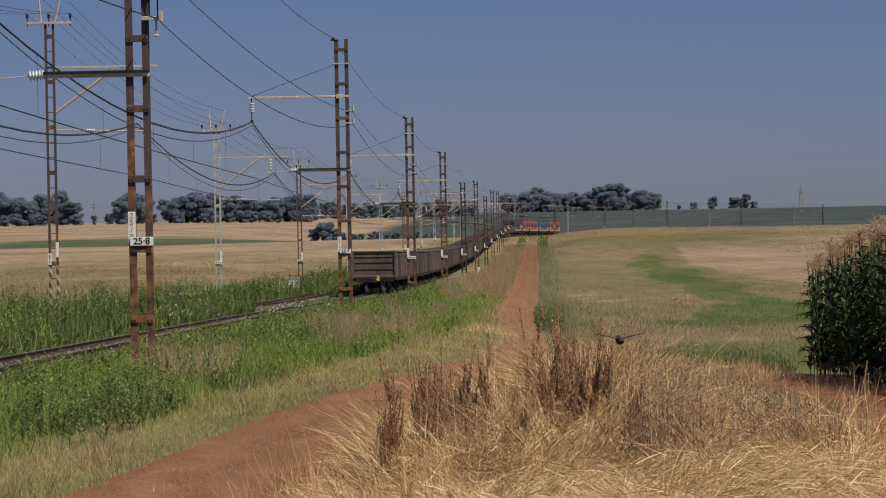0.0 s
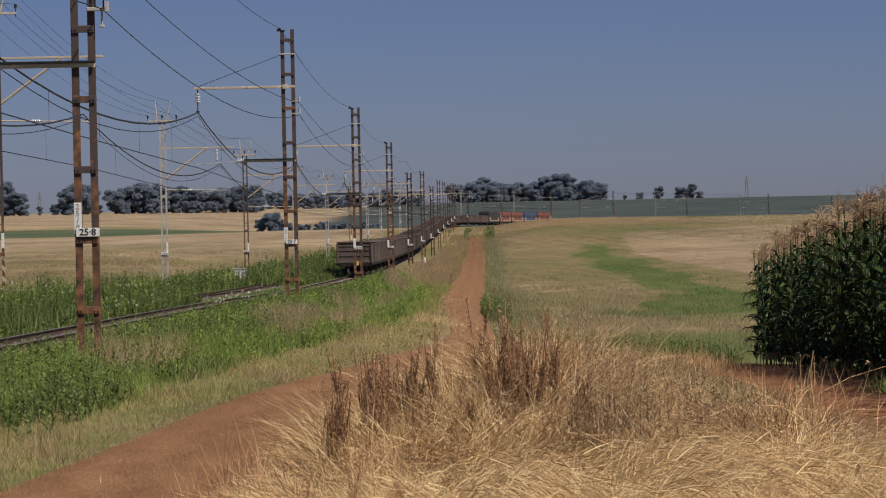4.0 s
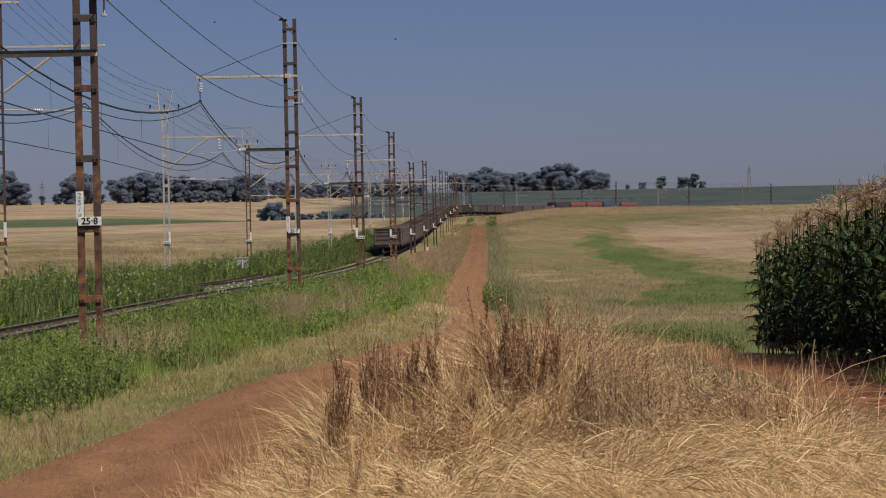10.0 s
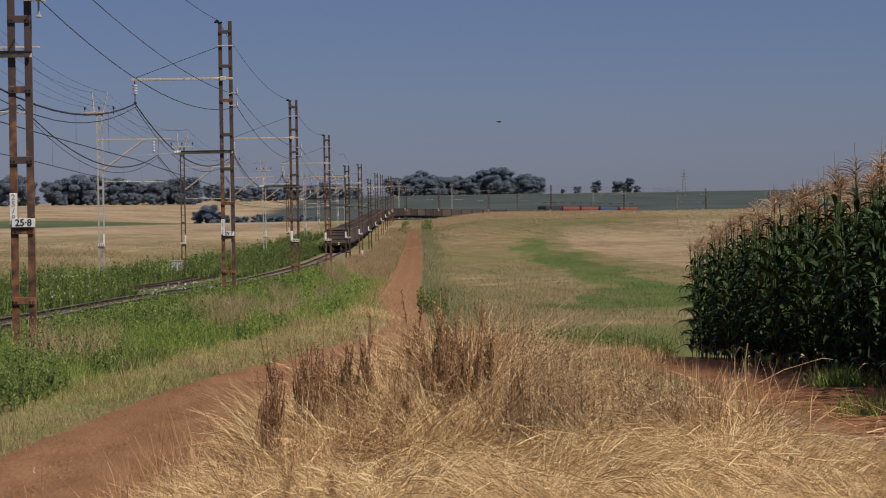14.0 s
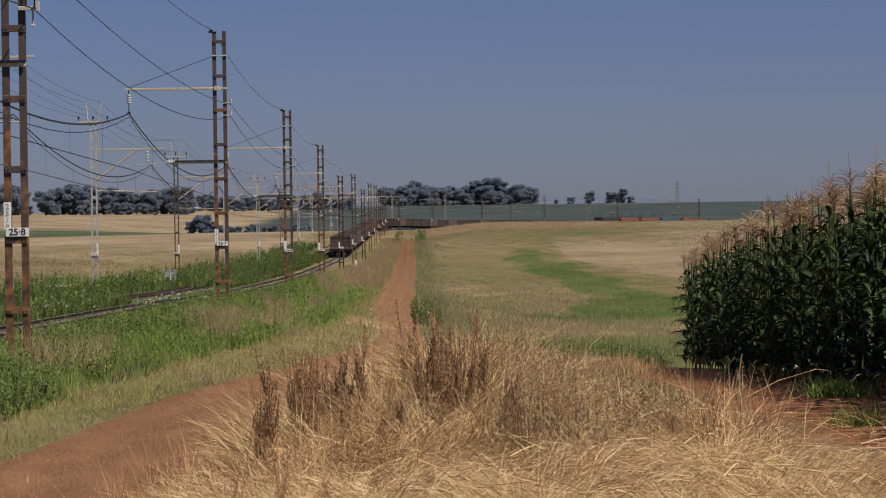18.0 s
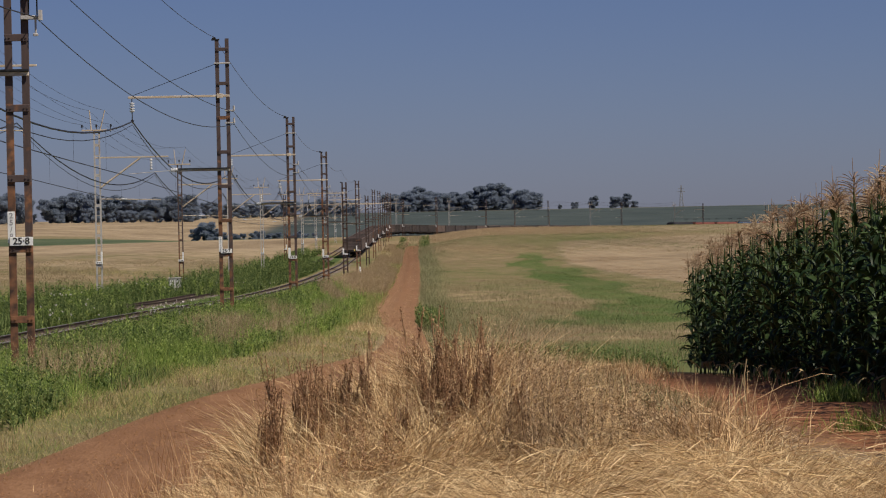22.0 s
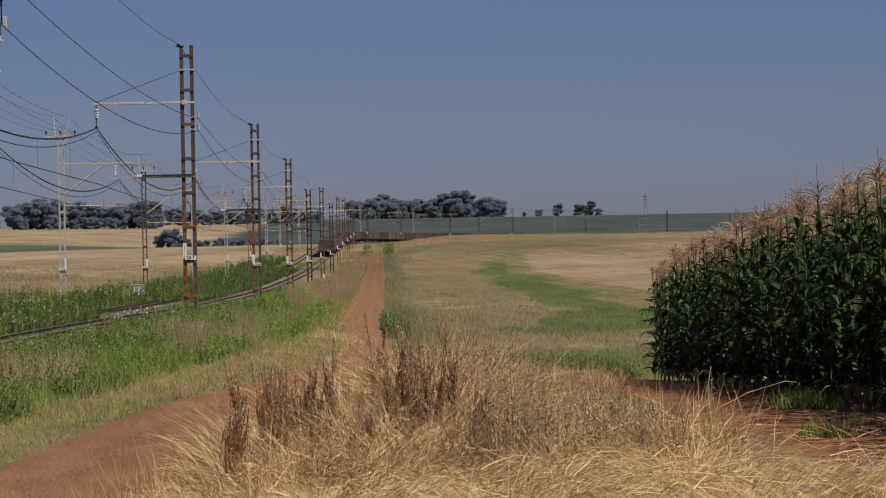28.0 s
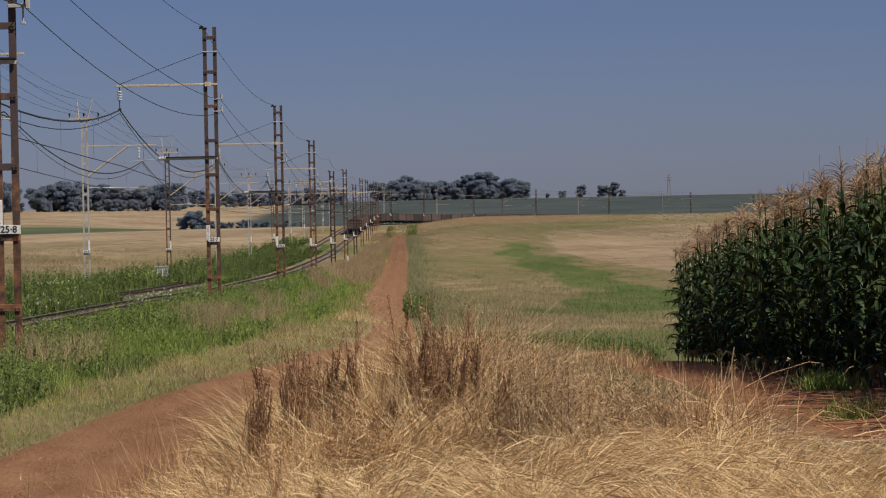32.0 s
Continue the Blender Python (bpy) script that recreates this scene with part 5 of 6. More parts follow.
    plants("leafy_weeds", p, rng.uniform(0.15, 0.42, k) * (0.4 + 0.6 * smooth(-1.8, 0.8, e)), np.full(k, 0.10) * np.interp(d, [25, 150], [0.8, 1.6]), 16, WEED, "leafy green weeds in the grass of the bank", "weeds")
    # tall green growth up the bank
    p, x, d, e = scatter(120000, -2.2, 4.4, 26, 300, 1.0, lambda x, d, e: smooth(-2.0, -1.5, e) * smooth(lush_edge(d) + 0.1, lush_edge(d) - 0.9, e + 1.2 * (clumpy(x, d * 0.5, 2, 23) - 0.5)) * (0.15 + clumpy(x, d * 0.6, 1.5, 24)) * (1 - 0.9 * seed_bed(x, d, e)))
    k = len(p)
    blades("tall_green_grass", p, rng.uniform(0.25, 0.6, k) * np.interp(d, [24, 60, 200], [0.7, 0.8, 1.2]) * (0.25 + 0.75 * smooth(-2.2, 1.0, e)), rng.uniform(0.7, 1.3, k) * (0.007 + d * 7e-5), lean_for(k, 0.24), GREEN, "tall fresh green grass on the railway bank", "grass", plain=True)
    # clumps of bright grass and dark leafy growth on the near bank
    def tufted(n, per, spread, e0, e1, d0, d1, patch, low, high, mat, name, label, wide=1.0, lean=0.25):
        tp, tx, td, te = scatter(n, e0, e1, d0, d1, 1.0, patch)
        m = len(tp) * per
        vig = np.repeat(rng.uniform(0.6, 1.25, len(tp)), per)
        x, d = np.repeat(tx, per) + rng.normal(0, spread, m), np.repeat(td, per) + rng.normal(0, spread * 1.5, m)
        e = x - line_x(d)
        h = rng.uniform(low, high, m) * vig * (0.3 + 0.7 * smooth(-2.0, 0.6, e))
        blades(name, np.stack([x, d, lay(x, d) - 0.02], -1), h, rng.uniform(0.6, 1.3, m) * (0.006 + d * 6e-5) * wide, lean_for(m, lean), mat, label, "grass", plain=True)
    tufted(5200, 26, 0.10, -1.9, 3.0, 28, 150, lambda x, d, e: smooth(lush_edge(d), lush_edge(d) - 0.8, e + 1.0 * (clumpy(x, d * 0.6, 1.5, 61) - 0.5)) * clumpy(x, d * 0.6, 1.2, 62) * (1 - 0.9 * seed_bed(x, d, e)), 0.28, 0.62, GREEN, "bank_tufts", "thick bright green grass clumps on the bank")
    tufted(7500, 24, 0.13, -1.6, 3.6, 26, 120, lambda x, d, e: np.clip(clumpy(x, d * 0.6, 1.3, 63) * 1.8 - 0.7, 0, 1) * smooth(lush_edge(d) + 0.5, lush_edge(d) - 0.3, e), 0.12, 0.3, WEED, "dark_tufts", "low dark green leafy clumps on the verge", 1.9, 0.5)
    tufted(1500, 26, 0.07, -0.6, 4.6, 26, 90, lambda x, d, e: np.clip(clumpy(x, d * 0.8, 1.0, 64) * 2 - 1.0, 0, 1) * smooth(road_offset(d) - road_half(d) + 0.2, road_offset(d) - road_half(d) - 0.4, e), 0.15, 0.38, PINK_GRASS, "tan_tufts", "dry tan tufts in the verge", 0.8, 0.35)
    tufted(45, 34, 0.08, 0.1, 1.5, 55, 64, lambda x, d, e: np.full(x.shape, 0.9), 0.35, 0.75, PINK_GRASS, "mast_tufts", "tall tan grass round the foot of the mast", 0.7, 0.16)
    p, x, d, e = scatter(36000, -2.35, -1.55, 55, 260, 1.0)
    k = len(p)
    blades("ballast_edge_grass", p, rng.uniform(0.08, 0.24, k), rng.uniform(0.7, 1.3, k) * (0.006 + d * 6e-5), lean_for(k, 0.35), GREEN, "green grass creeping over the ballast edge", "grass", plain=True)
    # tall leafy weeds against the ballast, ragged at the top
    p, x, d, e = scatter(4200, -2.1, 2.4, 36, 190, 1.0, lambda x, d, e: smooth(-2.2, -1.5, e) * np.clip(clumpy(x, d * 0.4, 1.0, 71) * 2.2 - 0.7, 0, 1) * (1 - 0.8 * seed_bed(x, d, e)))
    k = len(p)
    plants("bank_weeds", p, rng.uniform(0.3, 0.75, k) * (0.55 + 0.45 * smooth(-2.0, 0.0, e)), np.full(k, 0.10) * np.interp(d, [36, 150], [0.8, 1.5]), 34, WEED, "tall dark leafy weeds along the ballast", "weeds", 0.006)
    p, x, d, e = scatter(5200, -1.6, 5.0, 34, 190, 1.0, lambda x, d, e: smooth(lush_edge(d) + 0.3, lush_edge(d) - 0.5, e) * np.clip(clumpy(x, d * 0.4, 0.9, 72) * 2.4 - 0.6, 0, 1) * (1 - 0.8 * seed_bed(x, d, e)))
    k = len(p)
    plants("bright_bank_weeds", p, rng.uniform(0.25, 0.6, k), np.full(k, 0.085) * np.interp(d, [36, 150], [0.8, 1.5]), 30, GREEN, "bright leafy weeds on the railway bank", "weeds", 0.006)
    # feathery tan sheaves in the seeding beds and round the mast
    tp, tx, td, te = scatter(5200, -1.8, 4.6, 70, 240, 1.0, lambda x, d, e: seed_bed(x, d, e) * np.clip(clumpy(x, d * 0.4, 0.7, 29) * 2.0 - 0.5, 0, 1))
    sheaves("feather_grass", tp, 26, 0.14, 0.5, 0.9, 0.006, 0.012, 0.12, 0.5, 1.2, rng.uniform(0, 6.28, len(tp)), FEATHERY, "feathery tan seeding grass on the bank")
    tp, tx, td, te = scatter(1300, 0.4, 4.2, 190, 320, 1.0, lambda x, d, e: smooth(1.9, 0.6, np.abs(e - 2.1 - (d - 200) * 0.004)) * clumpy(x, d * 0.2, 0.8, 87))
    sheaves("ridge_grass", tp, 30, 0.16, 0.55, 0.95, 0.009, 0.017, 0.12, 0.5, 1.2, rng.uniform(0, 6.28, len(tp)), FEATHERY, "tall tan grass along the low ridge beside the railway")
    tp, tx, td, te = scatter(130, 0.9, 2.0, 52, 59, 1.0)
    sheaves("mast_foot_grass", tp, 26, 0.1, 0.55, 1.0, 0.005, 0.010, 0.10, 0.45, 1.2, rng.uniform(0, 6.28, len(tp)), FEATHERY, "tall tan grass beside the foot of the mast")
    p, x, d, e = scatter(1500, 5.0, 6.9, 94, 103, 1.0)
    k = len(p)
    p[:, 2] += 0.04
    blades("bleached_patch", p, rng.uniform(0.1, 0.24, k), rng.uniform(0.008, 0.016, k), lean_for(k, 0.6), PALE_STRAW, "bleached grass across the dip in the road", "grass", plain=True)
    # bright grass and a bleached edge along the far stretch of the road
    def roadside(x, d, e):
        return smooth(1.5, 0.9, np.abs(e - road_offset(d) + road_half(d) + 1.2)) * clumpy(x, d * 0.2, 1.5, 73) * smooth(135, 165, d)
    p, x, d, e = scatter(26000, 2.0, 6.0, 130, 430, 1.0, roadside)
    k = len(p)
    blades("roadside_grass", p, rng.uniform(0.2, 0.5, k), rng.uniform(0.6, 1.2, k) * (0.006 + d * 6e-5), lean_for(k, 0.28), GREEN, "green grass along the left edge of the dirt road", "grass", plain=True)
    p, x, d, e = scatter(14000, 3.0, 6.6, 80, 480, 1.0, lambda x, d, e: smooth(0.32, 0.1, np.abs(e - road_offset(d) + road_half(d) + 0.12)))
    k = len(p)
    blades("bleached_edge", p, rng.uniform(0.1, 0.26, k), rng.uniform(0.6, 1.2, k) * (0.005 + d * 6e-5), lean_for(k, 0.5), PALE_STRAW, "bleached short grass along the road edge", "grass", plain=True)
    # seeding tufts
    def tufts(x, d, e):
        bed = seed_bed(x, d, e)
        return np.maximum((clumpy(x, d * 0.35, 1.7, 25) > 0.92), bed * np.clip(clumpy(x, d * 0.4, 0.6, 29) * 1.9 - 0.55, 0, 1)) * smooth(-1.6, -0.8, e) * smooth(4.4, 3.0, e)
    p, x, d, e = scatter(190000, -2.0, 4.4, 42, 300, 1.0, tufts)
    k = len(p)
    blades("seeding_grass", p, rng.uniform(0.35, 0.8, k) * (0.5 + 0.5 * smooth(-1.5, 0.8, e)), rng.uniform(0.6, 1.2, k) * (0.004 + d * 5e-5), lean_for(k, 0.18, (0.05, 0)), PINK_GRASS, "tan seeding grass tufts on the bank", "grass", plain=True)
    # tawny grass between bank and road farther on
    def tawny(x, d, e):
        ro = road_offset(d) - road_half(d)
        return smooth(0.2, 1.4, e) * smooth(ro + 0.1, ro - 0.4, e) * np.clip(clumpy(x, d * 0.25, 2.2, 26) * 1.6 - 0.25, 0, 1) * smooth(160, 230, d)
    p, x, d, e = scatter(190000, 0.2, 5.4, 110, 620, 1.0, tawny)
    k = len(p)
    blades("tawny_grass", p, rng.uniform(0.35, 0.85, k), rng.uniform(0.6, 1.2, k) * (0.005 + d * 5e-5), lean_for(k, 0.28), PINK_GRASS, "tawny grass between the railway and the dirt road", "grass", plain=True)
    p, x, d, e = scatter(50000, 0.2, 5.4, 110, 620, 1.0, lambda x, d, e: smooth(0.2, 1.0, e) * smooth(road_offset(d) - road_half(d) + 0.1, road_offset(d) - road_half(d) - 0.3, e))
    k = len(p)
    blades("bank_grass", p, rng.uniform(0.15, 0.4, k), rng.uniform(0.6, 1.2, k) * (0.005 + d * 6e-5), lean_for(k, 0.3), OLIVE, "olive grass between the railway and the dirt road", "grass", plain=True)


def build_left_field():
    """Coarse pale grass beyond the railway."""
    p, x, d, e = scatter(150000, -60, -13.2, 120, 520, 1.0, lambda x, d, e: smooth(-13.0, -14.5, e) * (e > -8 - d * 0.13))
    k = len(p)
    g = rng.uniform(0, 1, k) < np.clip(0.25 + 0.9 * (clumpy(x, d * 0.25, 8, 46) - 0.5), 0, 1)
    t = rng.uniform(0.15, 0.45, k) * (0.5 + clumpy(x, d * 0.3, 5, 47)) * np.interp(d, [120, 500], [1, 0.6])
    w = rng.uniform(0.6, 1.2, k) * (0.005 + d * 6e-5)
    ln = lean_for(k, 0.35)
    for nm, sel, mat in (("far_field_grass", ~g, STRAW_FIELD), ("far_green_grass", g, OLIVE)):
        blades(nm, p[sel], t[sel], w[sel], ln[sel], mat, "coarse pale grass in the field beyond the railway", "grass", plain=True)


def build_crest():
    """Grass on the rise where the road fades out."""
    def rise(x, d, e):
        return np.where(np.abs(e - road_offset(d)) < 0.9, smooth(430, 600, d), 1.0) * smooth(95, 30, e) * smooth(400, 480, d)
    p, x, d, e = scatter(260000, 2.5, 95, 400, 790, 1.0, rise)
    k = len(p)
    g = rng.uniform(0, 1, k) < np.clip(0.5 + 1.1 * (clumpy(x, d * 0.2, 9, 44) - 0.5), 0, 1)
    q, qx, qd, qe = scatter(60000, 4.0, 60, 600, 770, 1.0, lambda x, d, e: np.where(np.abs(e - road_offset(d)) < 0.9, 0.0, 1.0) * smooth(60, 25, e))
    blades("tall_crest_grass", q, rng.uniform(0.2, 0.55, len(q)), rng.uniform(0.6, 1.2, len(q)) * 0.04, lean_for(len(q), 0.5), FEATHERY, "tall tan grass along the top of the rise", "grass", plain=True)
    for nm, sel, mat in (("crest_grass", ~g, STRAW_FIELD), ("olive_crest_grass", g, GREY_GREEN)):
        blades(nm, p[sel], rng.uniform(0.08, 0.24, sel.sum()), rng.uniform(0.6, 1.2, sel.sum()) * (0.005 + d[sel] * 6e-5), lean_for(sel.sum(), 0.35), mat, "mixed tan and olive grass on the rise", "grass", plain=True)


def plants(name, p, height, leaf, count, mat, label, category, stem=0.012):
    """Bushy weeds: each a thin stalk with many small pointed leaves round it."""
    n = len(p)
    ln = lean_for(n, 0.10)
    h = np.repeat(height, count)
    root = np.repeat(p, count, 0)
    bend = np.repeat(ln, count, 0)
    u = rng.uniform(0.12, 1.0, n * count)
    at = root + np.stack([bend[:, 0] * u * h, bend[:, 1] * u * h, u * h], -1)
    a = rng.uniform(0, 6.28, n * count)
    out = np.stack([np.cos(a), np.sin(a), rng.uniform(0.1, 0.9, n * count)], -1)
    size = np.repeat(leaf, count) * rng.uniform(0.6, 1.3, n * count) * (1.15 - 0.6 * u)
    tip = at + out * size[:, None]
    side = np.stack([-np.sin(a), np.cos(a), np.zeros(n * count)], -1) * (size * 0.2)[:, None]
    mid = (at + tip) / 2
    v = np.stack([at, mid + side, tip, mid - side], 1).reshape(-1, 3)
    i = np.arange(n * count) * 4
    quads = np.stack([i, i + 1, i + 2, i + 3], -1)
    base = len(v)
    top = p + np.stack([ln[:, 0] * height, ln[:, 1] * height, height], -1)
    w = np.array([[stem, 0, 0]])
    v2 = np.stack([p - w, p + w, top], 1).reshape(-1, 3)
    j = base + np.arange(n) * 3
    me = mesh_of(name, np.concatenate([v, v2]), quads, np.stack([j, j + 1, j + 2], -1), mat)
    return tagged(new(name, me), label, category, kind="stuff")


def build_weeds():
    def thicket(x, d, e):
        return np.clip(np.where(d < 118, 1, 0.75) * (0.3 + 0.9 * clumpy(x, d * 0.5, 3, 31)), 0, 1)
    p, x, d, e = scatter(10500, -13.5, -4.9, 62, 450, 1.0, thicket)
    hide = (e > -8.7) & (d > 140) & (d < 215)
    p, x, d, e = p[~hide], x[~hide], d[~hide], e[~hide]
    k = len(p)
    t = rng.uniform(0.45, 1.1, k) * (0.35 + 1.1 * clumpy(x, d * 0.5, 1.4, 32)) * smooth(-4.7, -6.3, e) * 0.85 + 0.3
    plants("weed_thicket", p, t, np.full(k, 0.1) * np.interp(d, [60, 330], [1, 2]), 60, WEED, "dense tall green weeds beside the railway track", "weeds")
    p, x, d, e = scatter(45000, -13.5, -4.9, 60, 330, 1.0, lambda x, d, e: 1.0 - ((e > -8.7) & (d > 140) & (d < 215)))
    k = len(p)
    blades("thicket_grass", p, rng.uniform(0.3, 0.85, k), rng.uniform(0.015, 0.03, k) * np.interp(d, [60, 330], [1, 2]), lean_for(k, 0.22), WEED, "green grass among the weeds beside the railway", "grass", plain=True)
    p, x, d, e = scatter(2400, -13.5, -4.9, 62, 240, 1.0, lambda x, d, e: np.clip(clumpy(x, d * 0.5, 1.6, 38) * 1.8 - 0.6, 0, 1) * (1.0 - ((e > -8.7) & (d > 140) & (d < 215))))
    k = len(p)
    plants("bright_weeds", p, rng.uniform(0.5, 1.15, k) * smooth(-4.5, -6.3, e) * 0.85 + 0.25, np.full(k, 0.13) * np.interp(d, [60, 330], [1, 2]), 34, GREEN, "tall yellow-green weeds beside the railway track", "weeds")
    # taller growth beyond the far track
    p, x, d, e = scatter(2200, -13.5, -9.3, 170, 540, 1.0, lambda x, d, e: 0.35 + 0.65 * clumpy(x, d * 0.3, 2.5, 74))
    k = len(p)
    plants("tall_thicket", p, rng.uniform(0.7, 1.5, k) * (0.6 + 0.7 * clumpy(x, d * 0.25, 2.0, 75)), np.full(k, 0.2) * np.interp(d, [170, 540], [1, 1.9]), 40, WEED, "tall green thicket beyond the far railway track", "weeds")
    # weeds growing in the stony bed
    p, x, d, e = scatter(900, -5.2, -1.4, 60, 260, 1.0, lambda x, d, e: clumpy(x, d, 3, 33) * (np.abs(e + 3.35) > 0.75))
    k = len(p)
    plants("track_weeds", p, rng.uniform(0.15, 0.5, k), np.full(k, 0.12), 16, WEED, "low weeds growing in the ballast", "weeds")
    # a bush on the far edge of the road
    p, x, d, e = scatter(300, 7.0, 8.1, 122, 152, 1.0)
    k = len(p)
    plants("roadside_bush", p, rng.uniform(0.35, 0.85, k), np.full(k, 0.14), 36, WEED, "dark green bushy growth beside the dirt road", "bush")
    # white flowers
    p, x, d, e = scatter(520, -11, -1.6, 62, 240, 1.0, lambda x, d, e: (clumpy(x, d * 0.4, 3, 35) > 0.72) * 1.0)
    p[:, 2] += rng.uniform(0.55, 1.05, len(p)) * smooth(-1.5, -6, e) + 0.35
    plants("wild_flowers", p, np.full(len(p), 0.05), np.full(len(p), 0.05), 9, PETAL, "small white wild flowers among the weeds", "flowers")
    p, x, d, e = scatter(26, -2.0, -0.6, 100, 128, 1.0)
    p[:, 2] += rng.uniform(0.35, 0.7, len(p))
    plants("flower_patch", p, np.full(len(p), 0.05), np.full(len(p), 0.075), 10, PETAL, "pale flowers among the weeds by the track", "flowers")
    # dark shrubs where the road tops the rise
    p, x, d, e = scatter(420, 2.6, 9.5, 560, 720, 1.0, lambda x, d, e: np.maximum(smooth(0.9, 0.4, np.abs(e - 3.2)), smooth(1.1, 0.5, np.abs(e - 7.6))) * (clumpy(x, d * 0.1, 1.0, 84) > 0.35))
    k = len(p)
    plants("rise_shrubs", p, rng.uniform(0.4, 1.0, k), np.full(k, 0.34), 24, WEED, "low green shrubs beside the road on the rise", "bush")
    # green fringe and shrubs right of the dirt road
    def fringe(x, d, e):
        r = road_offset(d) + road_half(d)
        return smooth(r, r + 0.3, e) * smooth(r + 3.2, r + 0.8, e) * np.clip(clumpy(x, d * 0.3, 3, 36) * 1.6 - 0.75, 0, 1)
    p, x, d, e = scatter(3500, 6.5, 11, 75, 430, 1.0, fringe)
    k = len(p)
    plants("roadside_weeds", p, rng.uniform(0.12, 0.4, k), np.full(k, 0.08) * np.interp(d, [75, 430], [1, 2.2]), 12, GREY_GREEN, "green weeds along the edge of the dirt road", "weeds", 0.006)

    def fringe_grass(x, d, e):
        r = road_offset(d) + road_half(d)
        return smooth(r, r + 0.2, e) * smooth(r + 2.6, r + 0.8, e + 1.2 * (clumpy(x, d * 0.25, 2, 39) - 0.5)) * (0.35 + 0.65 * clumpy(x, d * 0.3, 1.5, 40))
    p, x, d, e = scatter(40000, 6.5, 10.5, 100, 700, 1.0, fringe_grass)
    k = len(p)
    blades("fringe_grass", p, rng.uniform(0.3, 0.75, k), rng.uniform(0.6, 1.2, k) * (0.005 + d * 5e-5), lean_for(k, 0.3), SAGE, "pale grey-green tall grass along the road edge", "grass", plain=True)


def build_field():
    def open_field(x, d, e):
        r = road_offset(d) + road_half(d)
        return smooth(r + 0.2, r + 2.0, e) * (1 - ((e > 11.6) & (d < 78))) * smooth(46, 26, e) * smooth(520, 430, d)
    p, x, d, e = scatter(480000, 6.5, 46, 34, 520, 0.95, open_field)
    a, g, b, c = cover(x, d)
    r = rng.uniform(0, 1, len(p))
    k = len(p)
    patchy = clumpy(x, d * 0.3, 6, 41) - 0.5
    is_green = r < np.clip(g * 0.95 + 0.62 + 1.5 * patchy - 0.75 * (a > 0.6), 0, 1)
    bare = b > 0.4
    t = rng.uniform(0.10, 0.32, k) * (0.6 + 0.7 * clumpy(x, d * 0.4, 5, 42)) * np.interp(d, [60, 250], [1, 0.55])
    w = rng.uniform(0.6, 1.2, k) * (0.005 + d * 6e-5)
    ln = lean_for(k, 0.4)
    lush = (g > 0.45) & is_green
    for nm, sel, mat, lab in (("pale_field_grass", ~is_green & ~bare & (a > 0.85), FEATHERY, "bleached grass patch in the open field"),
                              ("field_grass", ~is_green & ~bare & (a <= 0.85), STRAW_FIELD, "tan seeding grass across the open field"),
                              ("green_field_grass", is_green & ~bare & ~lush, GREY_GREEN, "olive-green grass in the open field"),
                              ("lush_grass", lush & ~bare & (patchy > 0.15), GREY_GREEN, "lush green swath through the dry field"),
                              ("dark_lush_grass", lush & ~bare & (patchy <= 0.15), WEED, "dark green grass in the swath through the field")):
        blades(nm, p[sel], t[sel], w[sel], ln[sel], mat, lab, "grass", plain=True)


def dock_plant(seed):
    """A withered weed: a few stems crowded with small brown seeds."""
    r = np.random.default_rng(seed)
    w = thing("withered_weed", "withered brown weed with dense seed heads in the dry grass", "weed", "withered weeds in the foreground")
    for s in range(int(r.integers(2, 5))):
        a, lean = r.uniform(0, 6.28), r.uniform(0.02, 0.16)
        h = r.uniform(0.5, 1.08)
        pts = [(math.cos(a) * lean * h * u * u, math.sin(a) * lean * h * u * u, h * u) for u in np.linspace(0, 1, 6)]
        rods = [tube(pts, 0.0045, 4)]
        n = 104
        u = r.uniform(0.35, 1.0, n)
        c = [np.stack([np.cos(a) * lean * h * u * u, np.sin(a) * lean * h * u * u, h * u], -1) + r.normal(0, 0.013, (n, 3))]
        for _ in range(7):
            u0, b, ln = r.uniform(0.2, 0.75), r.uniform(0, 6.28), r.uniform(0.12, 0.34)
            base = np.array([math.cos(a) * lean * h * u0 * u0, math.sin(a) * lean * h * u0 * u0, h * u0])
            tip = base + np.array([math.cos(b) * ln * 0.22, math.sin(b) * ln * 0.22, ln])
            rods.append(tube([base, (base + tip) / 2 + np.array([math.cos(b) * 0.02, 0, -0.02]), tip], 0.003, 3))
            t = r.uniform(0.25, 1, 24)[:, None]
            c.append(base + (tip - base) * t + r.normal(0, 0.011, (24, 3)))
        c = np.concatenate(c)
        n = len(c)
        offs = np.cumsum([0] + [len(v) for v, q in rods[:-1]])
        stem = new("stem", mesh_of("stem", np.concatenate([v for v, q in rods]), np.concatenate([q + o for (v, q), o in zip(rods, offs)]), None, DOCK))
        stem.parent = w
        tagged(stem, "thin branching brown stem", kind="stuff")
        size = r.uniform(0.004, 0.012, n)[:, None]
        ax = r.normal(0, 1, (n, 3))
        ax /= np.linalg.norm(ax, axis=1)[:, None]
        bx = np.cross(ax, r.normal(0, 1, (n, 3)))
        bx /= np.linalg.norm(bx, axis=1)[:, None]
        v = np.stack([c - ax * size, c + bx * size * 0.7, c + ax * size, c - bx * size * 0.7], 1).reshape(-1, 3)
        i = np.arange(n) * 4
        head_ob = new("seed_head", mesh_of("seed_head", v, np.stack([i, i + 1, i + 2, i + 3], -1), None, DOCK))
        head_ob.parent = stem
        tagged(head_ob, "dense brown seed head", kind="stuff")
    return w


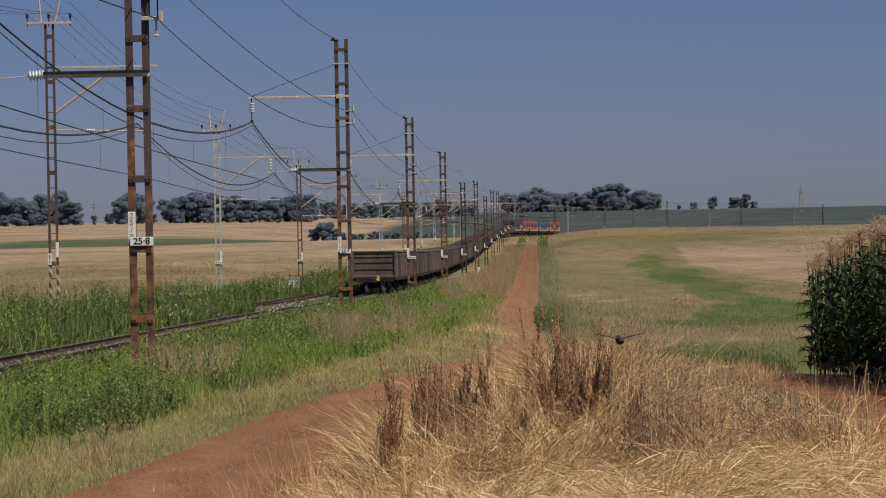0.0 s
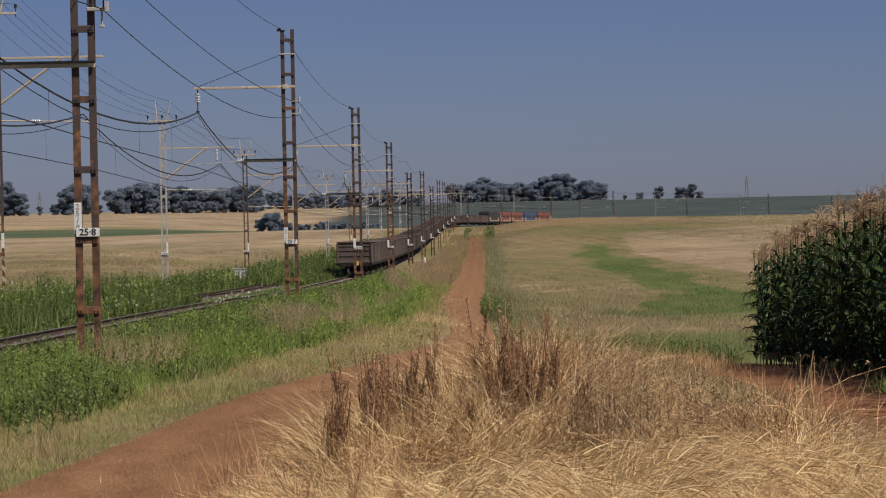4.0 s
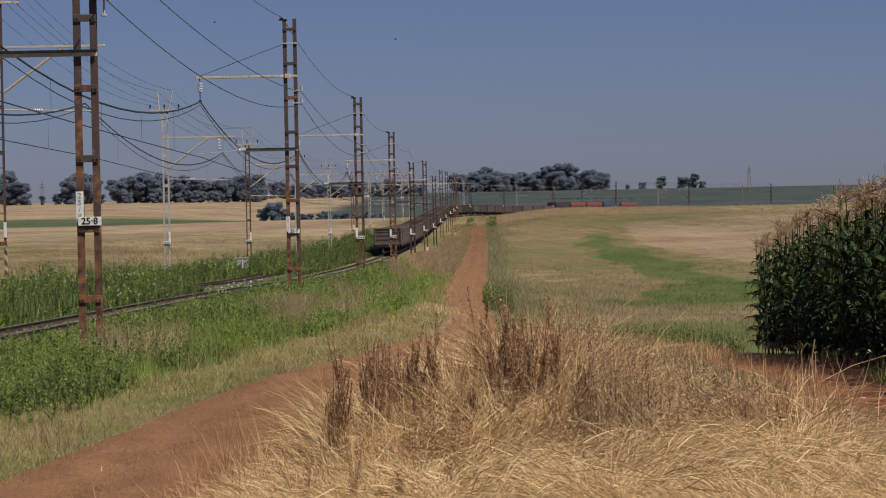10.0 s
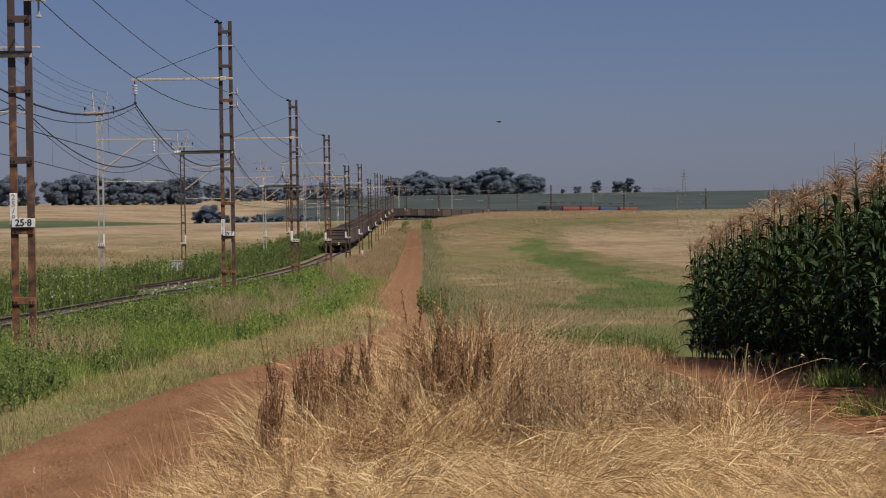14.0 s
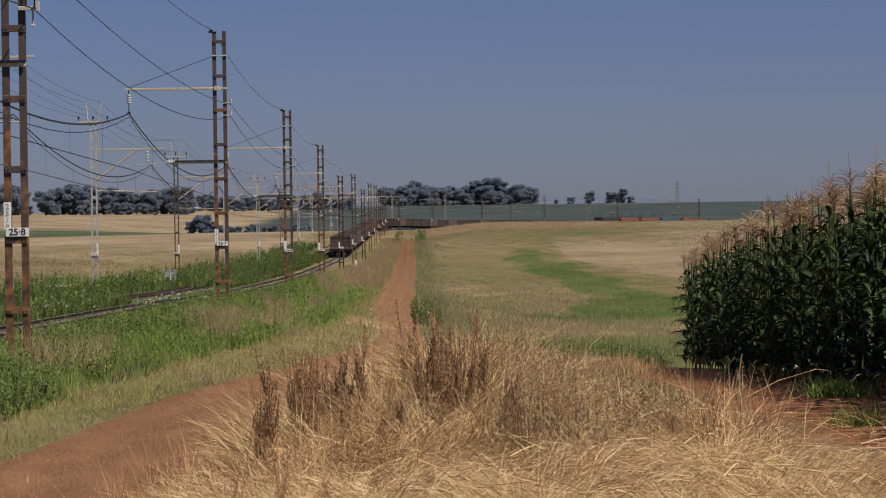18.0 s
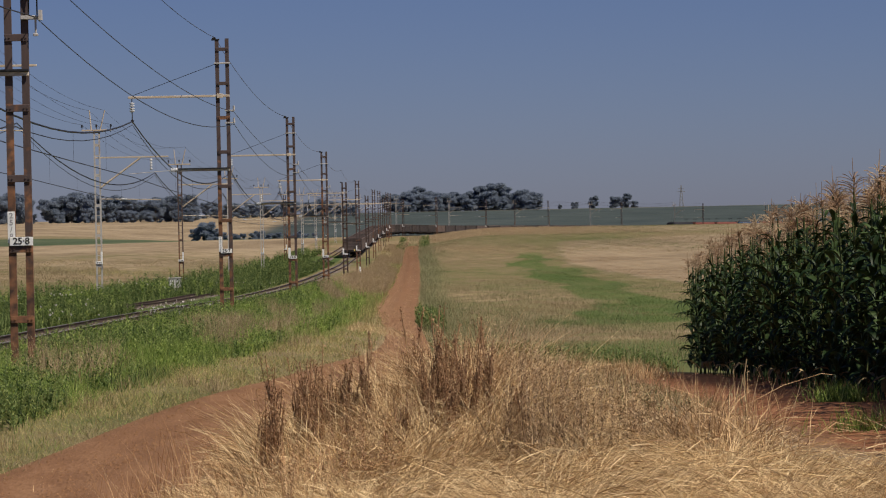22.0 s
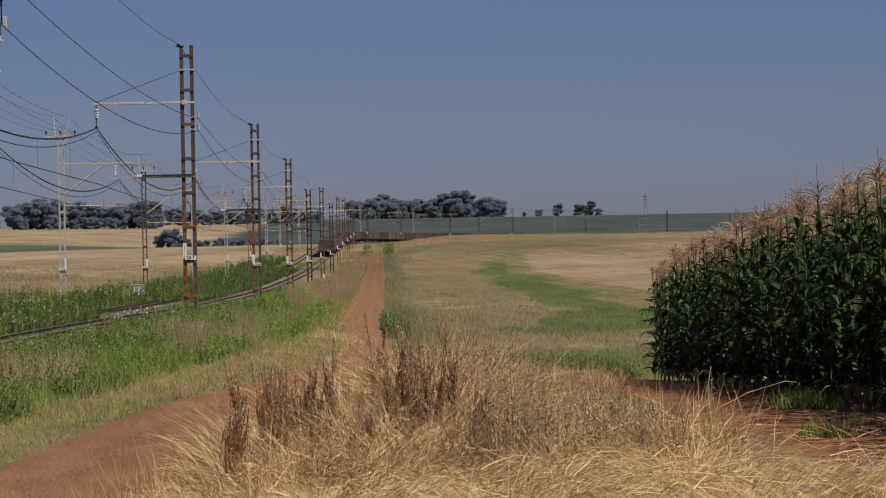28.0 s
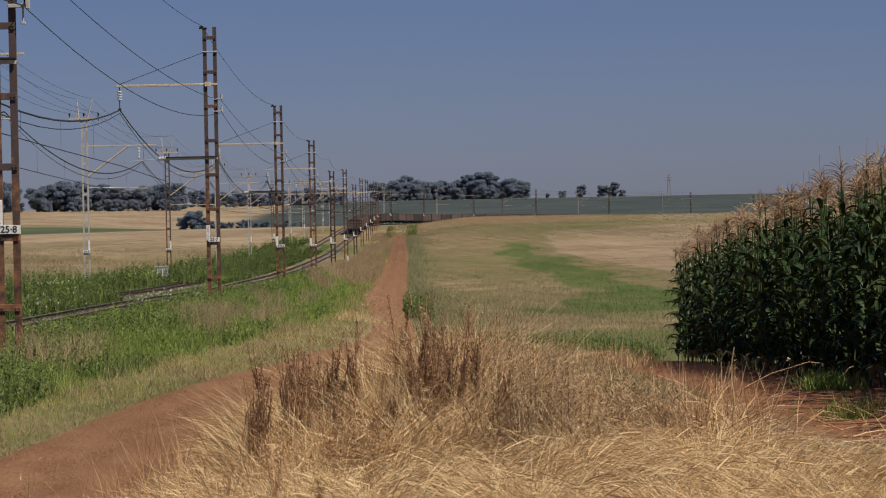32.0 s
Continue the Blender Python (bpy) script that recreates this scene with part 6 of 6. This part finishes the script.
def build_docks():
    kinds = [dock_plant(50 + k) for k in range(6)]
    spots = []
    r = np.random.default_rng(77)
    for cx, cd, sx, sd, n in ((0.99, 26.7, 0.2, 0.5, 19), (0.0, 27.2, 0.19, 0.6, 13), (-0.44, 25.6, 0.1, 0.6, 5),
                              (-0.2, 27.2, 0.16, 0.7, 4), (0.75, 28.2, 0.08, 0.5, 3), (1.5, 29.0, 0.3, 0.6, 3)):
        for _ in range(n):
            spots.append((r.normal(cx, sx), r.normal(cd, sd)))
    small = ((-0.6, 21.9), (-0.27, 21.2), (0.02, 21.0))
    for k, (x, d) in enumerate(spots + list(small)):
        m = pose(x, d, land_point(x, d) - 0.03, 0, 0, r.uniform(0, 360)) @ Matrix.Scale(0.48 if (x, d) in small else r.uniform(0.72, 1.12), 4)
        if k < len(kinds):
            kinds[k].matrix_world = m
        else:
            ob = copy_thing(kinds[k % 6], m)
            ob.scale = m.to_scale()


def maize_leaf(bm_len, droop, seed):
    """A long arching leaf with a folded midrib, growing along +X from the stalk."""
    r = random.Random(seed)
    n = 7
    rows = []
    ang, x, z = radians(66), 0.0, 0.0
    for k in range(n + 1):
        u = k / n
        w = 0.054 * (math.sin(math.pi * min(1, u * 0.9 + 0.12)) ** 0.7) * (1 - u ** 4)
        tw = r.uniform(-0.01, 0.01)
        rows.append(((x, -w, z + 0.3 * w + tw), (x, 0, z - 0.1 * w), (x, w, z + 0.3 * w - tw)))
        step = bm_len / n
        x += math.cos(ang) * step
        z += math.sin(ang) * step
        ang -= droop / n * (0.6 + 0.9 * u)
    v = [p for row in rows for p in row]
    q = []
    for k in range(n):
        i = k * 3
        q += [(i, i + 1, i + 4, i + 3), (i + 1, i + 2, i + 5, i + 4)]
    return mesh_of("leaf", v, q, None, MAIZE_LEAF, True)


def tassel_mesh(seed):
    r = np.random.default_rng(seed)
    vs, qs, base = [], [], 0
    for k in range(30):
        a = r.uniform(0, 6.28)
        out = 0.05 if k == 0 else r.uniform(0.35, 1.5)
        ln = r.uniform(0.26, 0.4) if k == 0 else r.uniform(0.1, 0.2)
        z0 = r.uniform(-0.08, 0.14)
        pts = [(math.cos(a) * out * ln * u, math.sin(a) * out * ln * u, z0 + ln * u * (1 - 0.45 * out * u)) for u in (0, 0.35, 0.7, 1)]
        v, q = tube(pts, 0.0042, 3)
        vs.append(v)
        qs.append(q + base)
        base += len(v)
    return mesh_of("tassel", np.concatenate(vs), np.concatenate(qs), None, TASSEL)


LEAVES = [maize_leaf(l, d, k) for k, (l, d) in enumerate(((0.58, 2.4), (0.66, 2.9), (0.64, 3.3), (0.52, 2.0), (0.7, 3.5)))]
DRY_LEAF = LEAVES[2].copy()
DRY_LEAF.materials.clear()
DRY_LEAF.materials.append(MAIZE_DRY)
TASSELS = [tassel_mesh(k) for k in range(4)]


def maize_plant(seed):
    r = random.Random(seed)
    w = thing("maize_plant", "tall green maize plant with a brown tassel at the field edge", "maize plant", "maize along the field edge")
    h = 2.52
    v, q = tube([(0, 0, -0.05), (0.01, 0, 0.8), (-0.01, 0.01, 1.6), (0, 0, h)], 0.011, 5)
    stalk = new("stalk", mesh_of("stalk", v, q, None, MAIZE_STALK))
    stalk.parent = w
    t = new("tassel", r.choice(TASSELS))
    t.parent, t.location = w, (0, 0, h - 0.02)
    t["label"] = "brown branching tassel"
    turn = r.uniform(0, 360)
    for k in range(16):
        z = 0.1 + k * 0.14
        dry = k < 1 and r.random() < 0.4
        leaf = new("leaf", DRY_LEAF if dry else LEAVES[r.randrange(5)])
        leaf.parent = w
        s = r.uniform(0.8, 1.05) * (0.66 if k > 13 else 0.8 if k > 11 else 1.0)
        leaf.matrix_basis = pose(0, 0, z, r.uniform(-15, 15), 0, turn + (k % 2) * 180 + r.uniform(-40, 40)) @ Matrix.Scale(s, 4)
    return w


EDGE_E, FIELD_END = 12.7, 66.5


def build_maize():
    r = random.Random(5)
    kinds = [maize_plant(k) for k in range(7)]
    spots = [(EDGE_E + r.uniform(-0.12, 0.12), d) for d in np.arange(20.0, FIELD_END, 0.27)]
    spots += [(EDGE_E + 0.75 + r.uniform(-0.1, 0.1) + k * 0.75, FIELD_END - 0.3 + r.uniform(-0.15, 0.15)) for k in range(9)]
    for k, (e, d) in enumerate(spots):
        x = float(line_x(d)) + e
        s = r.uniform(0.9, 1.03) * float(np.interp(d, [40, 55, 66], [1, 0.95, 0.86]))
        m = pose(x, d, land_point(x, d), r.uniform(-4, 4), r.uniform(-5, 3), r.uniform(0, 360)) @ Matrix.Scale(s, 4)
        ob = kinds[k] if k < len(kinds) else copy_thing(kinds[k % 7], m)
        ob.matrix_world = m
    # the field behind the first row, one growth
    vs, qs, ms, base = [], [], [], 0
    src = []
    for w in kinds[:4]:
        for o in w.children:
            me = o.data
            v = np.empty(len(me.vertices) * 3, np.float32)
            me.vertices.foreach_get("co", v)
            v = v.reshape(-1, 3)
            mat = o.matrix_basis
            v = v @ np.array(mat.to_3x3()).T + np.array(mat.translation)
            f = np.array([p.vertices[:] for p in me.polygons])
            src.append((kinds.index(w), v, f, 0 if o.name.startswith("leaf") else 1 if o.name.startswith("stalk") else 2))
    for row in range(1, 15):
        step = 0.2 if row < 4 else 0.3 if row < 6 else 0.45
        for d in np.arange(20.0, FIELD_END - 0.6, step):
            x = float(line_x(d)) + EDGE_E + row * 0.76 + r.uniform(-0.1, 0.1)
            z = land_point(x, d)
            a, s, kind = r.uniform(0, 6.28), r.uniform(0.86, 1.06) * float(np.interp(d, [40, 55, 66], [1, 0.95, 0.86])), r.randrange(4)
            rot = np.array([[math.cos(a), -math.sin(a), 0], [math.sin(a), math.cos(a), 0], [0, 0, 1]]) * s
            for wk, v, f, mi in src:
                if wk != kind or (row > 3 and v[:, 2].mean() < 1.2):
                    continue
                vs.append(v @ rot.T + np.array((x, d, z)))
                qs.append(f + base)
                ms.append(np.full(len(f), mi, np.int32))
                base += len(v)
    me = mesh_of("maize_field", np.concatenate(vs), np.concatenate([q for q in qs if q.shape[1] == 4]), None, MAIZE_LEAF, True)
    me.materials.append(MAIZE_STALK)
    me.materials.append(TASSEL)
    me.polygons.foreach_set("material_index", np.concatenate(ms))
    tagged(new("maize_field", me), "dense green maize field with brown tassels", "maize field", kind="stuff")


def green_tuft(x, d, size, n, seed):
    global rng
    rng = np.random.default_rng(seed)
    p = np.stack([rng.normal(x, size, n), rng.normal(d, size * 1.3, n), np.zeros(n)], -1)
    p[:, 2] = lay(p[:, 0], p[:, 1]) - 0.01
    blades("grass_tuft", p, rng.uniform(0.12, 0.3, n), rng.uniform(0.006, 0.012, n), lean_for(n, 0.45), GREEN, "green grass tuft on bare red soil", "grass")


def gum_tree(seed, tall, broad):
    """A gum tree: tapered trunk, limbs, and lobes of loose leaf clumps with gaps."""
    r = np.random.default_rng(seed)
    t = thing("gum_tree", "gum tree on the far ridge, distance haze tinted into its blue-grey leaves", "tree", "trees on the horizon")
    v, q = tube([(0, 0, -1), (0.2, 0, tall * 0.3), (-0.1, 0.1, tall * 0.62)], 0.35, 7)
    wood_v, wood_q, count = [v], [q], len(v)
    lobes = []
    for k in range(26):
        a, rad = r.uniform(0, 6.28), broad * math.sqrt(r.uniform(0, 1)) * 0.4
        z = tall * (r.uniform(0.5, 0.88) if k < 15 else r.uniform(0.1, 0.5))
        lobes.append((math.cos(a) * rad, math.sin(a) * rad, z, r.uniform(0.11, 0.22) * broad))
        if k < 5:
            v, q = tube([(0, 0, tall * 0.25 + k * 0.5), (lobes[-1][0] * 0.6, lobes[-1][1] * 0.6, z * 0.8), (lobes[-1][0], lobes[-1][1], z)], 0.14, 5)
            wood_v.append(v)
            wood_q.append(q + count)
            count += len(v)
    trunk = new("trunk", mesh_of("trunk", np.concatenate(wood_v), np.concatenate(wood_q), None, BARK))
    trunk.parent = t
    c, face = [], []
    for lx, ly, lz, lr in lobes:
        n = 1100
        u = r.normal(0, 1, (n, 3))
        u /= np.linalg.norm(u, axis=1)[:, None]
        c.append(np.array([lx, ly, lz]) + u * (lr * r.uniform(0.3, 1.3, n))[:, None] * np.array([1, 1, 0.6]))
        away = c[-1] - np.array([0, 0, tall * 0.4])
        face.append(u * 0.25 + away / np.linalg.norm(away, axis=1)[:, None])
    c = np.concatenate(c)
    n = len(c)
    facing = np.concatenate(face) + r.normal(0, 1.3, (n, 3))
    facing /= np.linalg.norm(facing, axis=1)[:, None]
    ax = np.cross(facing, r.normal(0, 1, (n, 3)))
    ax /= np.linalg.norm(ax, axis=1)[:, None]
    bx = np.cross(facing, ax)
    s = r.uniform(0.2, 0.42, n)[:, None]
    v = np.stack([c - ax * s, c + bx * s * 0.6, c + ax * s, c - bx * s * 0.6], 1).reshape(-1, 3)
    i = np.arange(n) * 4
    crown = new("crown", mesh_of("crown", v, np.stack([i, i + 1, i + 2, i + 3], -1), None, HAZED_LEAF))
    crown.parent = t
    return t


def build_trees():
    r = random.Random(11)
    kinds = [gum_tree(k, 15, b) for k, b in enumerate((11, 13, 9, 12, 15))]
    spots = []   # x at distance d, height factor

    def row(x0, x1, d, n, lo, hi):
        for k in range(n):
            spots.append((x0 + (x1 - x0) * (k + r.uniform(0.2, 0.8)) / n, d + r.uniform(-25, 25), r.uniform(lo, hi)))
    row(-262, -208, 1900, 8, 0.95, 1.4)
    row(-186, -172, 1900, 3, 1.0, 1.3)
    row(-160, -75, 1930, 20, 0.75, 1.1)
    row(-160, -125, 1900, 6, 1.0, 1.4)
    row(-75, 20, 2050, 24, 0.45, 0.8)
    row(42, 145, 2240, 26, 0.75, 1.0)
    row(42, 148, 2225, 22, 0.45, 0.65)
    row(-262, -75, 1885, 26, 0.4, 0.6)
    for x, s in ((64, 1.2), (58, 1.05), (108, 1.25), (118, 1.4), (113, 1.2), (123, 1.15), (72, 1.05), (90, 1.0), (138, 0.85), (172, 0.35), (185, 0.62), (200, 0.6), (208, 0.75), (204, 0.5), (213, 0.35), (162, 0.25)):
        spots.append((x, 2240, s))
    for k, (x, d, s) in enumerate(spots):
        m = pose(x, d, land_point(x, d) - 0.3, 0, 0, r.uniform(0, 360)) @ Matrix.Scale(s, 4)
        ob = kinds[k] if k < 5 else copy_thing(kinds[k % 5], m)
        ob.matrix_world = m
    # dark bushes in the hollow beyond the railway
    for k in range(18):
        x, d = -35 + k * 1.9 + r.uniform(-0.6, 0.6), 900 + r.uniform(-15, 15)
        m = pose(x, d, land_point(x, d) - 0.6, 0, 0, r.uniform(0, 360)) @ Matrix.Scale(0.42 if k == 1 else 0.3 if k < 3 else r.uniform(0.15, 0.22), 4)
        ob = copy_thing(kinds[k % 5], m)
        ob.matrix_world = m
        tagged(ob, "dark round bush in the hollow beyond the railway", "bush", "bushes beyond the railway")


    for k in range(8):
        x, d = 121 + k * 2.3 + r.uniform(-1, 1), 1150 + r.uniform(-10, 10)
        m = pose(x, d, land_point(x, d) - 0.5, 0, 0, r.uniform(0, 360)) @ Matrix.Scale(r.uniform(0.22, 0.32), 4)
        ob = copy_thing(kinds[k % 5], m)
        ob.matrix_world = m
        tagged(ob, "low grey-green shrub beyond the far railway", "bush", "bushes beyond the railway")


def pylon(x, d, tall):
    t = thing("transmission_tower", "distant grey lattice transmission tower on the horizon", "pylon", "far transmission towers")
    for sx in (-1, 1):
        for sy in (-1, 1):
            part("tower_leg", bm_rod((sx * tall * 0.09, sy * tall * 0.09, -1), (sx * tall * 0.015, sy * tall * 0.015, tall), 0.22, 4), PYLON_STEEL, t)
    for k in range(7):
        z = tall * k / 7
        w = tall * (0.09 - 0.075 * k / 7)
        w2 = tall * (0.09 - 0.075 * (k + 1) / 7)
        part("lattice", rod(bm_rod((-w, -w, z), (w2, -w2, z + tall / 7), 0.12, 4), (w, -w, z), (-w2, -w2, z + tall / 7), 0.12, 4), PYLON_STEEL, t)
    for z, w in ((0.72, 0.17), (0.85, 0.13)):
        part("crossarm", bm_box(0, 0, tall * z, tall * w * 2, 0.5, 0.4), PYLON_STEEL, t)
    t.matrix_world = pose(x, d, land_point(x, d))


def bird(path, label):
    """A small dark bird with wings that beat."""
    b = thing("bird", label, "bird", "birds in flight")
    bm = bmesh.new()
    bmesh.ops.create_uvsphere(bm, u_segments=10, v_segments=8, radius=0.5, matrix=Matrix.Diagonal((0.075, 0.2, 0.07, 1)))
    part("body", bm, FEATHER, b, "", True)
    bm = bmesh.new()
    bmesh.ops.create_uvsphere(bm, u_segments=8, v_segments=6, radius=0.026, matrix=Matrix.Translation((0, 0.105, 0.012)))
    rod(bm, (0, 0.12, 0.012), (0, 0.15, 0.008), 0.007, 5, 0.001)
    part("head", bm, BLACK, b, "", True)
    part("tail", bm_box(0, -0.135, 0.0, 0.04, 0.1, 0.006, 0.002), BLACK, b)
    wings = []
    for s in (-1, 1):
        bm = bmesh.new()
        v = [bm.verts.new(c) for c in ((0, 0.045, 0), (s * 0.09, 0.055, 0.0), (s * 0.18, -0.01, 0), (s * 0.08, -0.05, 0), (0, -0.045, 0))]
        f = bm.faces.new(v)
        r = bmesh.ops.extrude_face_region(bm, geom=[f])
        bmesh.ops.translate(bm, verts=[x for x in r["geom"] if isinstance(x, bmesh.types.BMVert)], vec=(0, 0, 0.006))
        w = part("wing", bm, BLACK, b)
        w.location = (s * 0.025, 0, 0.015)
        wings.append((w, s))
    return b, wings, path


build_foreground()
build_verge()
build_weeds()
build_field()
build_left_field()
build_crest()
build_docks()
build_maize()
green_tuft(5.85, 37.2, 0.17, 700, 91)
green_tuft(4.9, 29.6, 0.2, 240, 92)
build_trees()
pylon(265, 2420, 17)
pylon(-255, 2400, 17)


def marker_post(x, d, tall, label):
    t = thing("marker_post", label, "post")
    part("post", bm_box(0, 0, tall / 2 - 0.1, 0.14, 0.14, tall + 0.2, 0.02), WHITE, t)
    part("cap", bm_box(0, 0, tall + 0.012, 0.17, 0.17, 0.05, 0.01), WHITE, t)
    t.matrix_world = pose(x, d, land_point(x, d))


marker_post(float(line_x(262)) + 2.2, 262, 0.9, "short white marker post in the grass by the road")


def relay_cabinet(x, d):
    t = thing("trackside_cabinet", "small grey trackside cabinet with a slatted front in the weeds", "cabinet")
    part("body", bm_box(0, 0, 0.45, 0.9, 0.5, 0.9, 0.02), GALV, t)
    for k in range(5):
        part("slat", bm_box(-0.32 + k * 0.16, -0.262, 0.5, 0.06, 0.03, 0.6), WHITE, t)
    part("lid", bm_box(0, 0, 0.92, 1.0, 0.6, 0.05, 0.01), GALV, t)
    t.matrix_world = pose(x, d, land_point(x, d) + 0.25)


relay_cabinet(float(line_x(232)) - 10.3, 232)


def dead_stalk(x, d, tall, tilt, seed):
    """A bleached dead stem with a few curled leaves."""
    r = np.random.default_rng(seed)
    t = thing("dead_stalk", "bleached dead plant stalk standing at the edge of bare soil", "stalk", "dead stalks by the maize")
    v, q = tube([(0, 0, -0.05), (0.02, 0, tall * 0.4), (-0.01, 0, tall * 0.75), (0.03, 0, tall)], 0.007, 5)
    new("stem", mesh_of("stem", v, q, None, STRAW_FIELD)).parent = t
    for k in range(7):
        z = tall * (0.25 + 0.11 * k)
        a = r.uniform(0, 6.28)
        ln = r.uniform(0.05, 0.13)
        c, s2 = math.cos(a), math.sin(a)
        v = [(0, 0, z), (c * ln * 0.5 - s2 * 0.012, s2 * ln * 0.5 + c * 0.012, z + ln * 0.3), (c * ln, s2 * ln, z - ln * 0.5), (c * ln * 0.5 + s2 * 0.012, s2 * ln * 0.5 - c * 0.012, z + ln * 0.26)]
        leaf = new("withered_leaf", mesh_of("withered_leaf", v, [(0, 1, 2, 3)], None, STRAW_FIELD))
        leaf.parent = t
    t.matrix_world = pose(x, d, land_point(x, d), 0, tilt, r.uniform(0, 40))


for x, d, tall, tilt, seed in ((3.55, 29.0, 0.5, 4, 1), (3.75, 29.4, 0.55, -3, 2), (3.3, 28.5, 0.42, 8, 3), (3.9, 30.5, 0.7, 1, 4), (3.0, 27.0, 0.45, -9, 5), (2.75, 26.0, 0.5, 6, 6)):
    dead_stalk(x, d, tall, tilt, seed)
v, q = tube([(3.5, 27.4, land_point(3.5, 27.4) + 0.36), (3.89, 27.8, land_point(3.89, 27.8) + 0.52), (4.25, 28.0, land_point(4.25, 28.0) + 0.6), (4.36, 28.1, land_point(4.36, 28.1) + 0.58)], 0.0024, 5)
tagged(new("fallen_stalk", mesh_of("fallen_stalk", v, q, None, TAN_STEM)), "long pale stalk leaning over the bare soil", "stalk")

BIRDS = [
    bird([(0.0, 1.40, 26.20, 0.69), (0.1, 0.95, 32.6, -0.15), (0.3, 0.75, 34.6, -0.45), (32.0, 0.7, 35.0, -0.46)], "small dark brown bird dropping into the dry grass"),
    bird([(0.0, 260.0, 300.0, 26.0), (8.0, 31.50, 300.00, 14.85), (9.0, 6.49, 300.00, 16.09), (10.0, -15.79, 300.00, 17.99), (32.0, -560.0, 320.0, 90.0)], "small dark bird crossing the sky"),
    bird([(0.0, 285.0, 300.0, 24.0), (8.0, 50.14, 300.00, 13.60), (9.0, 24.17, 300.00, 14.92), (10.0, 0.69, 300.00, 16.13), (32.0, -540.0, 320.0, 84.0)], "small dark bird crossing the sky"),
    bird([(0.0, 290.0, 150.0, 12.0), (13.2, 25.83, 150.0, 3.36), (13.6, 16.58, 150.0, 3.98), (13.8, 12.08, 150.0, 4.44), (14.0, 7.98, 150.0, 5.17), (14.2, 4.16, 150.0, 6.25), (14.5, -0.24, 150.0, 8.52), (16.0, -36.0, 150.0, 24.0), (32.0, -330.0, 170.0, 60.0)], "small dark bird flying up over the field"),
]


def motions():
    """The train runs away along the line; its last wheels turn; birds fly past."""
    times = [k * 2.0 for k in range(17)]
    for ob, dist in vehicles:
        walk(ob, [(t, on_rails(dist + TRAIN_SPEED * t)) for t in times])
    for ob in last.children:
        if ob.name.startswith("wheelset"):
            y = ob.location.y
            walk(ob, [(k / 30, pose(0, y, 0.42, -math.degrees(TRAIN_SPEED * k / 30 / 0.42), 0, 0)) for k in range(0, 961)])
    for b, wings, path in BIRDS:
        rows = []
        for k, (t, x, y, z) in enumerate(path):
            t2, x2, y2, z2 = path[k + 1] if k + 1 < len(path) else (t + 1, 2 * x - path[k - 1][1], 2 * y - path[k - 1][2], z)
            rows.append((t, pose(x, y, z, 0, 0, math.degrees(math.atan2(-(x2 - x), y2 - y)))))
        walk(b, rows)
        for w, s in wings:
            walk(w, [(k * 0.1, pose(s * 0.025, 0, 0.015, 0, -s * (12 + 38 * math.sin(k * 2.1)), 0)) for k in range(321)])


motions()
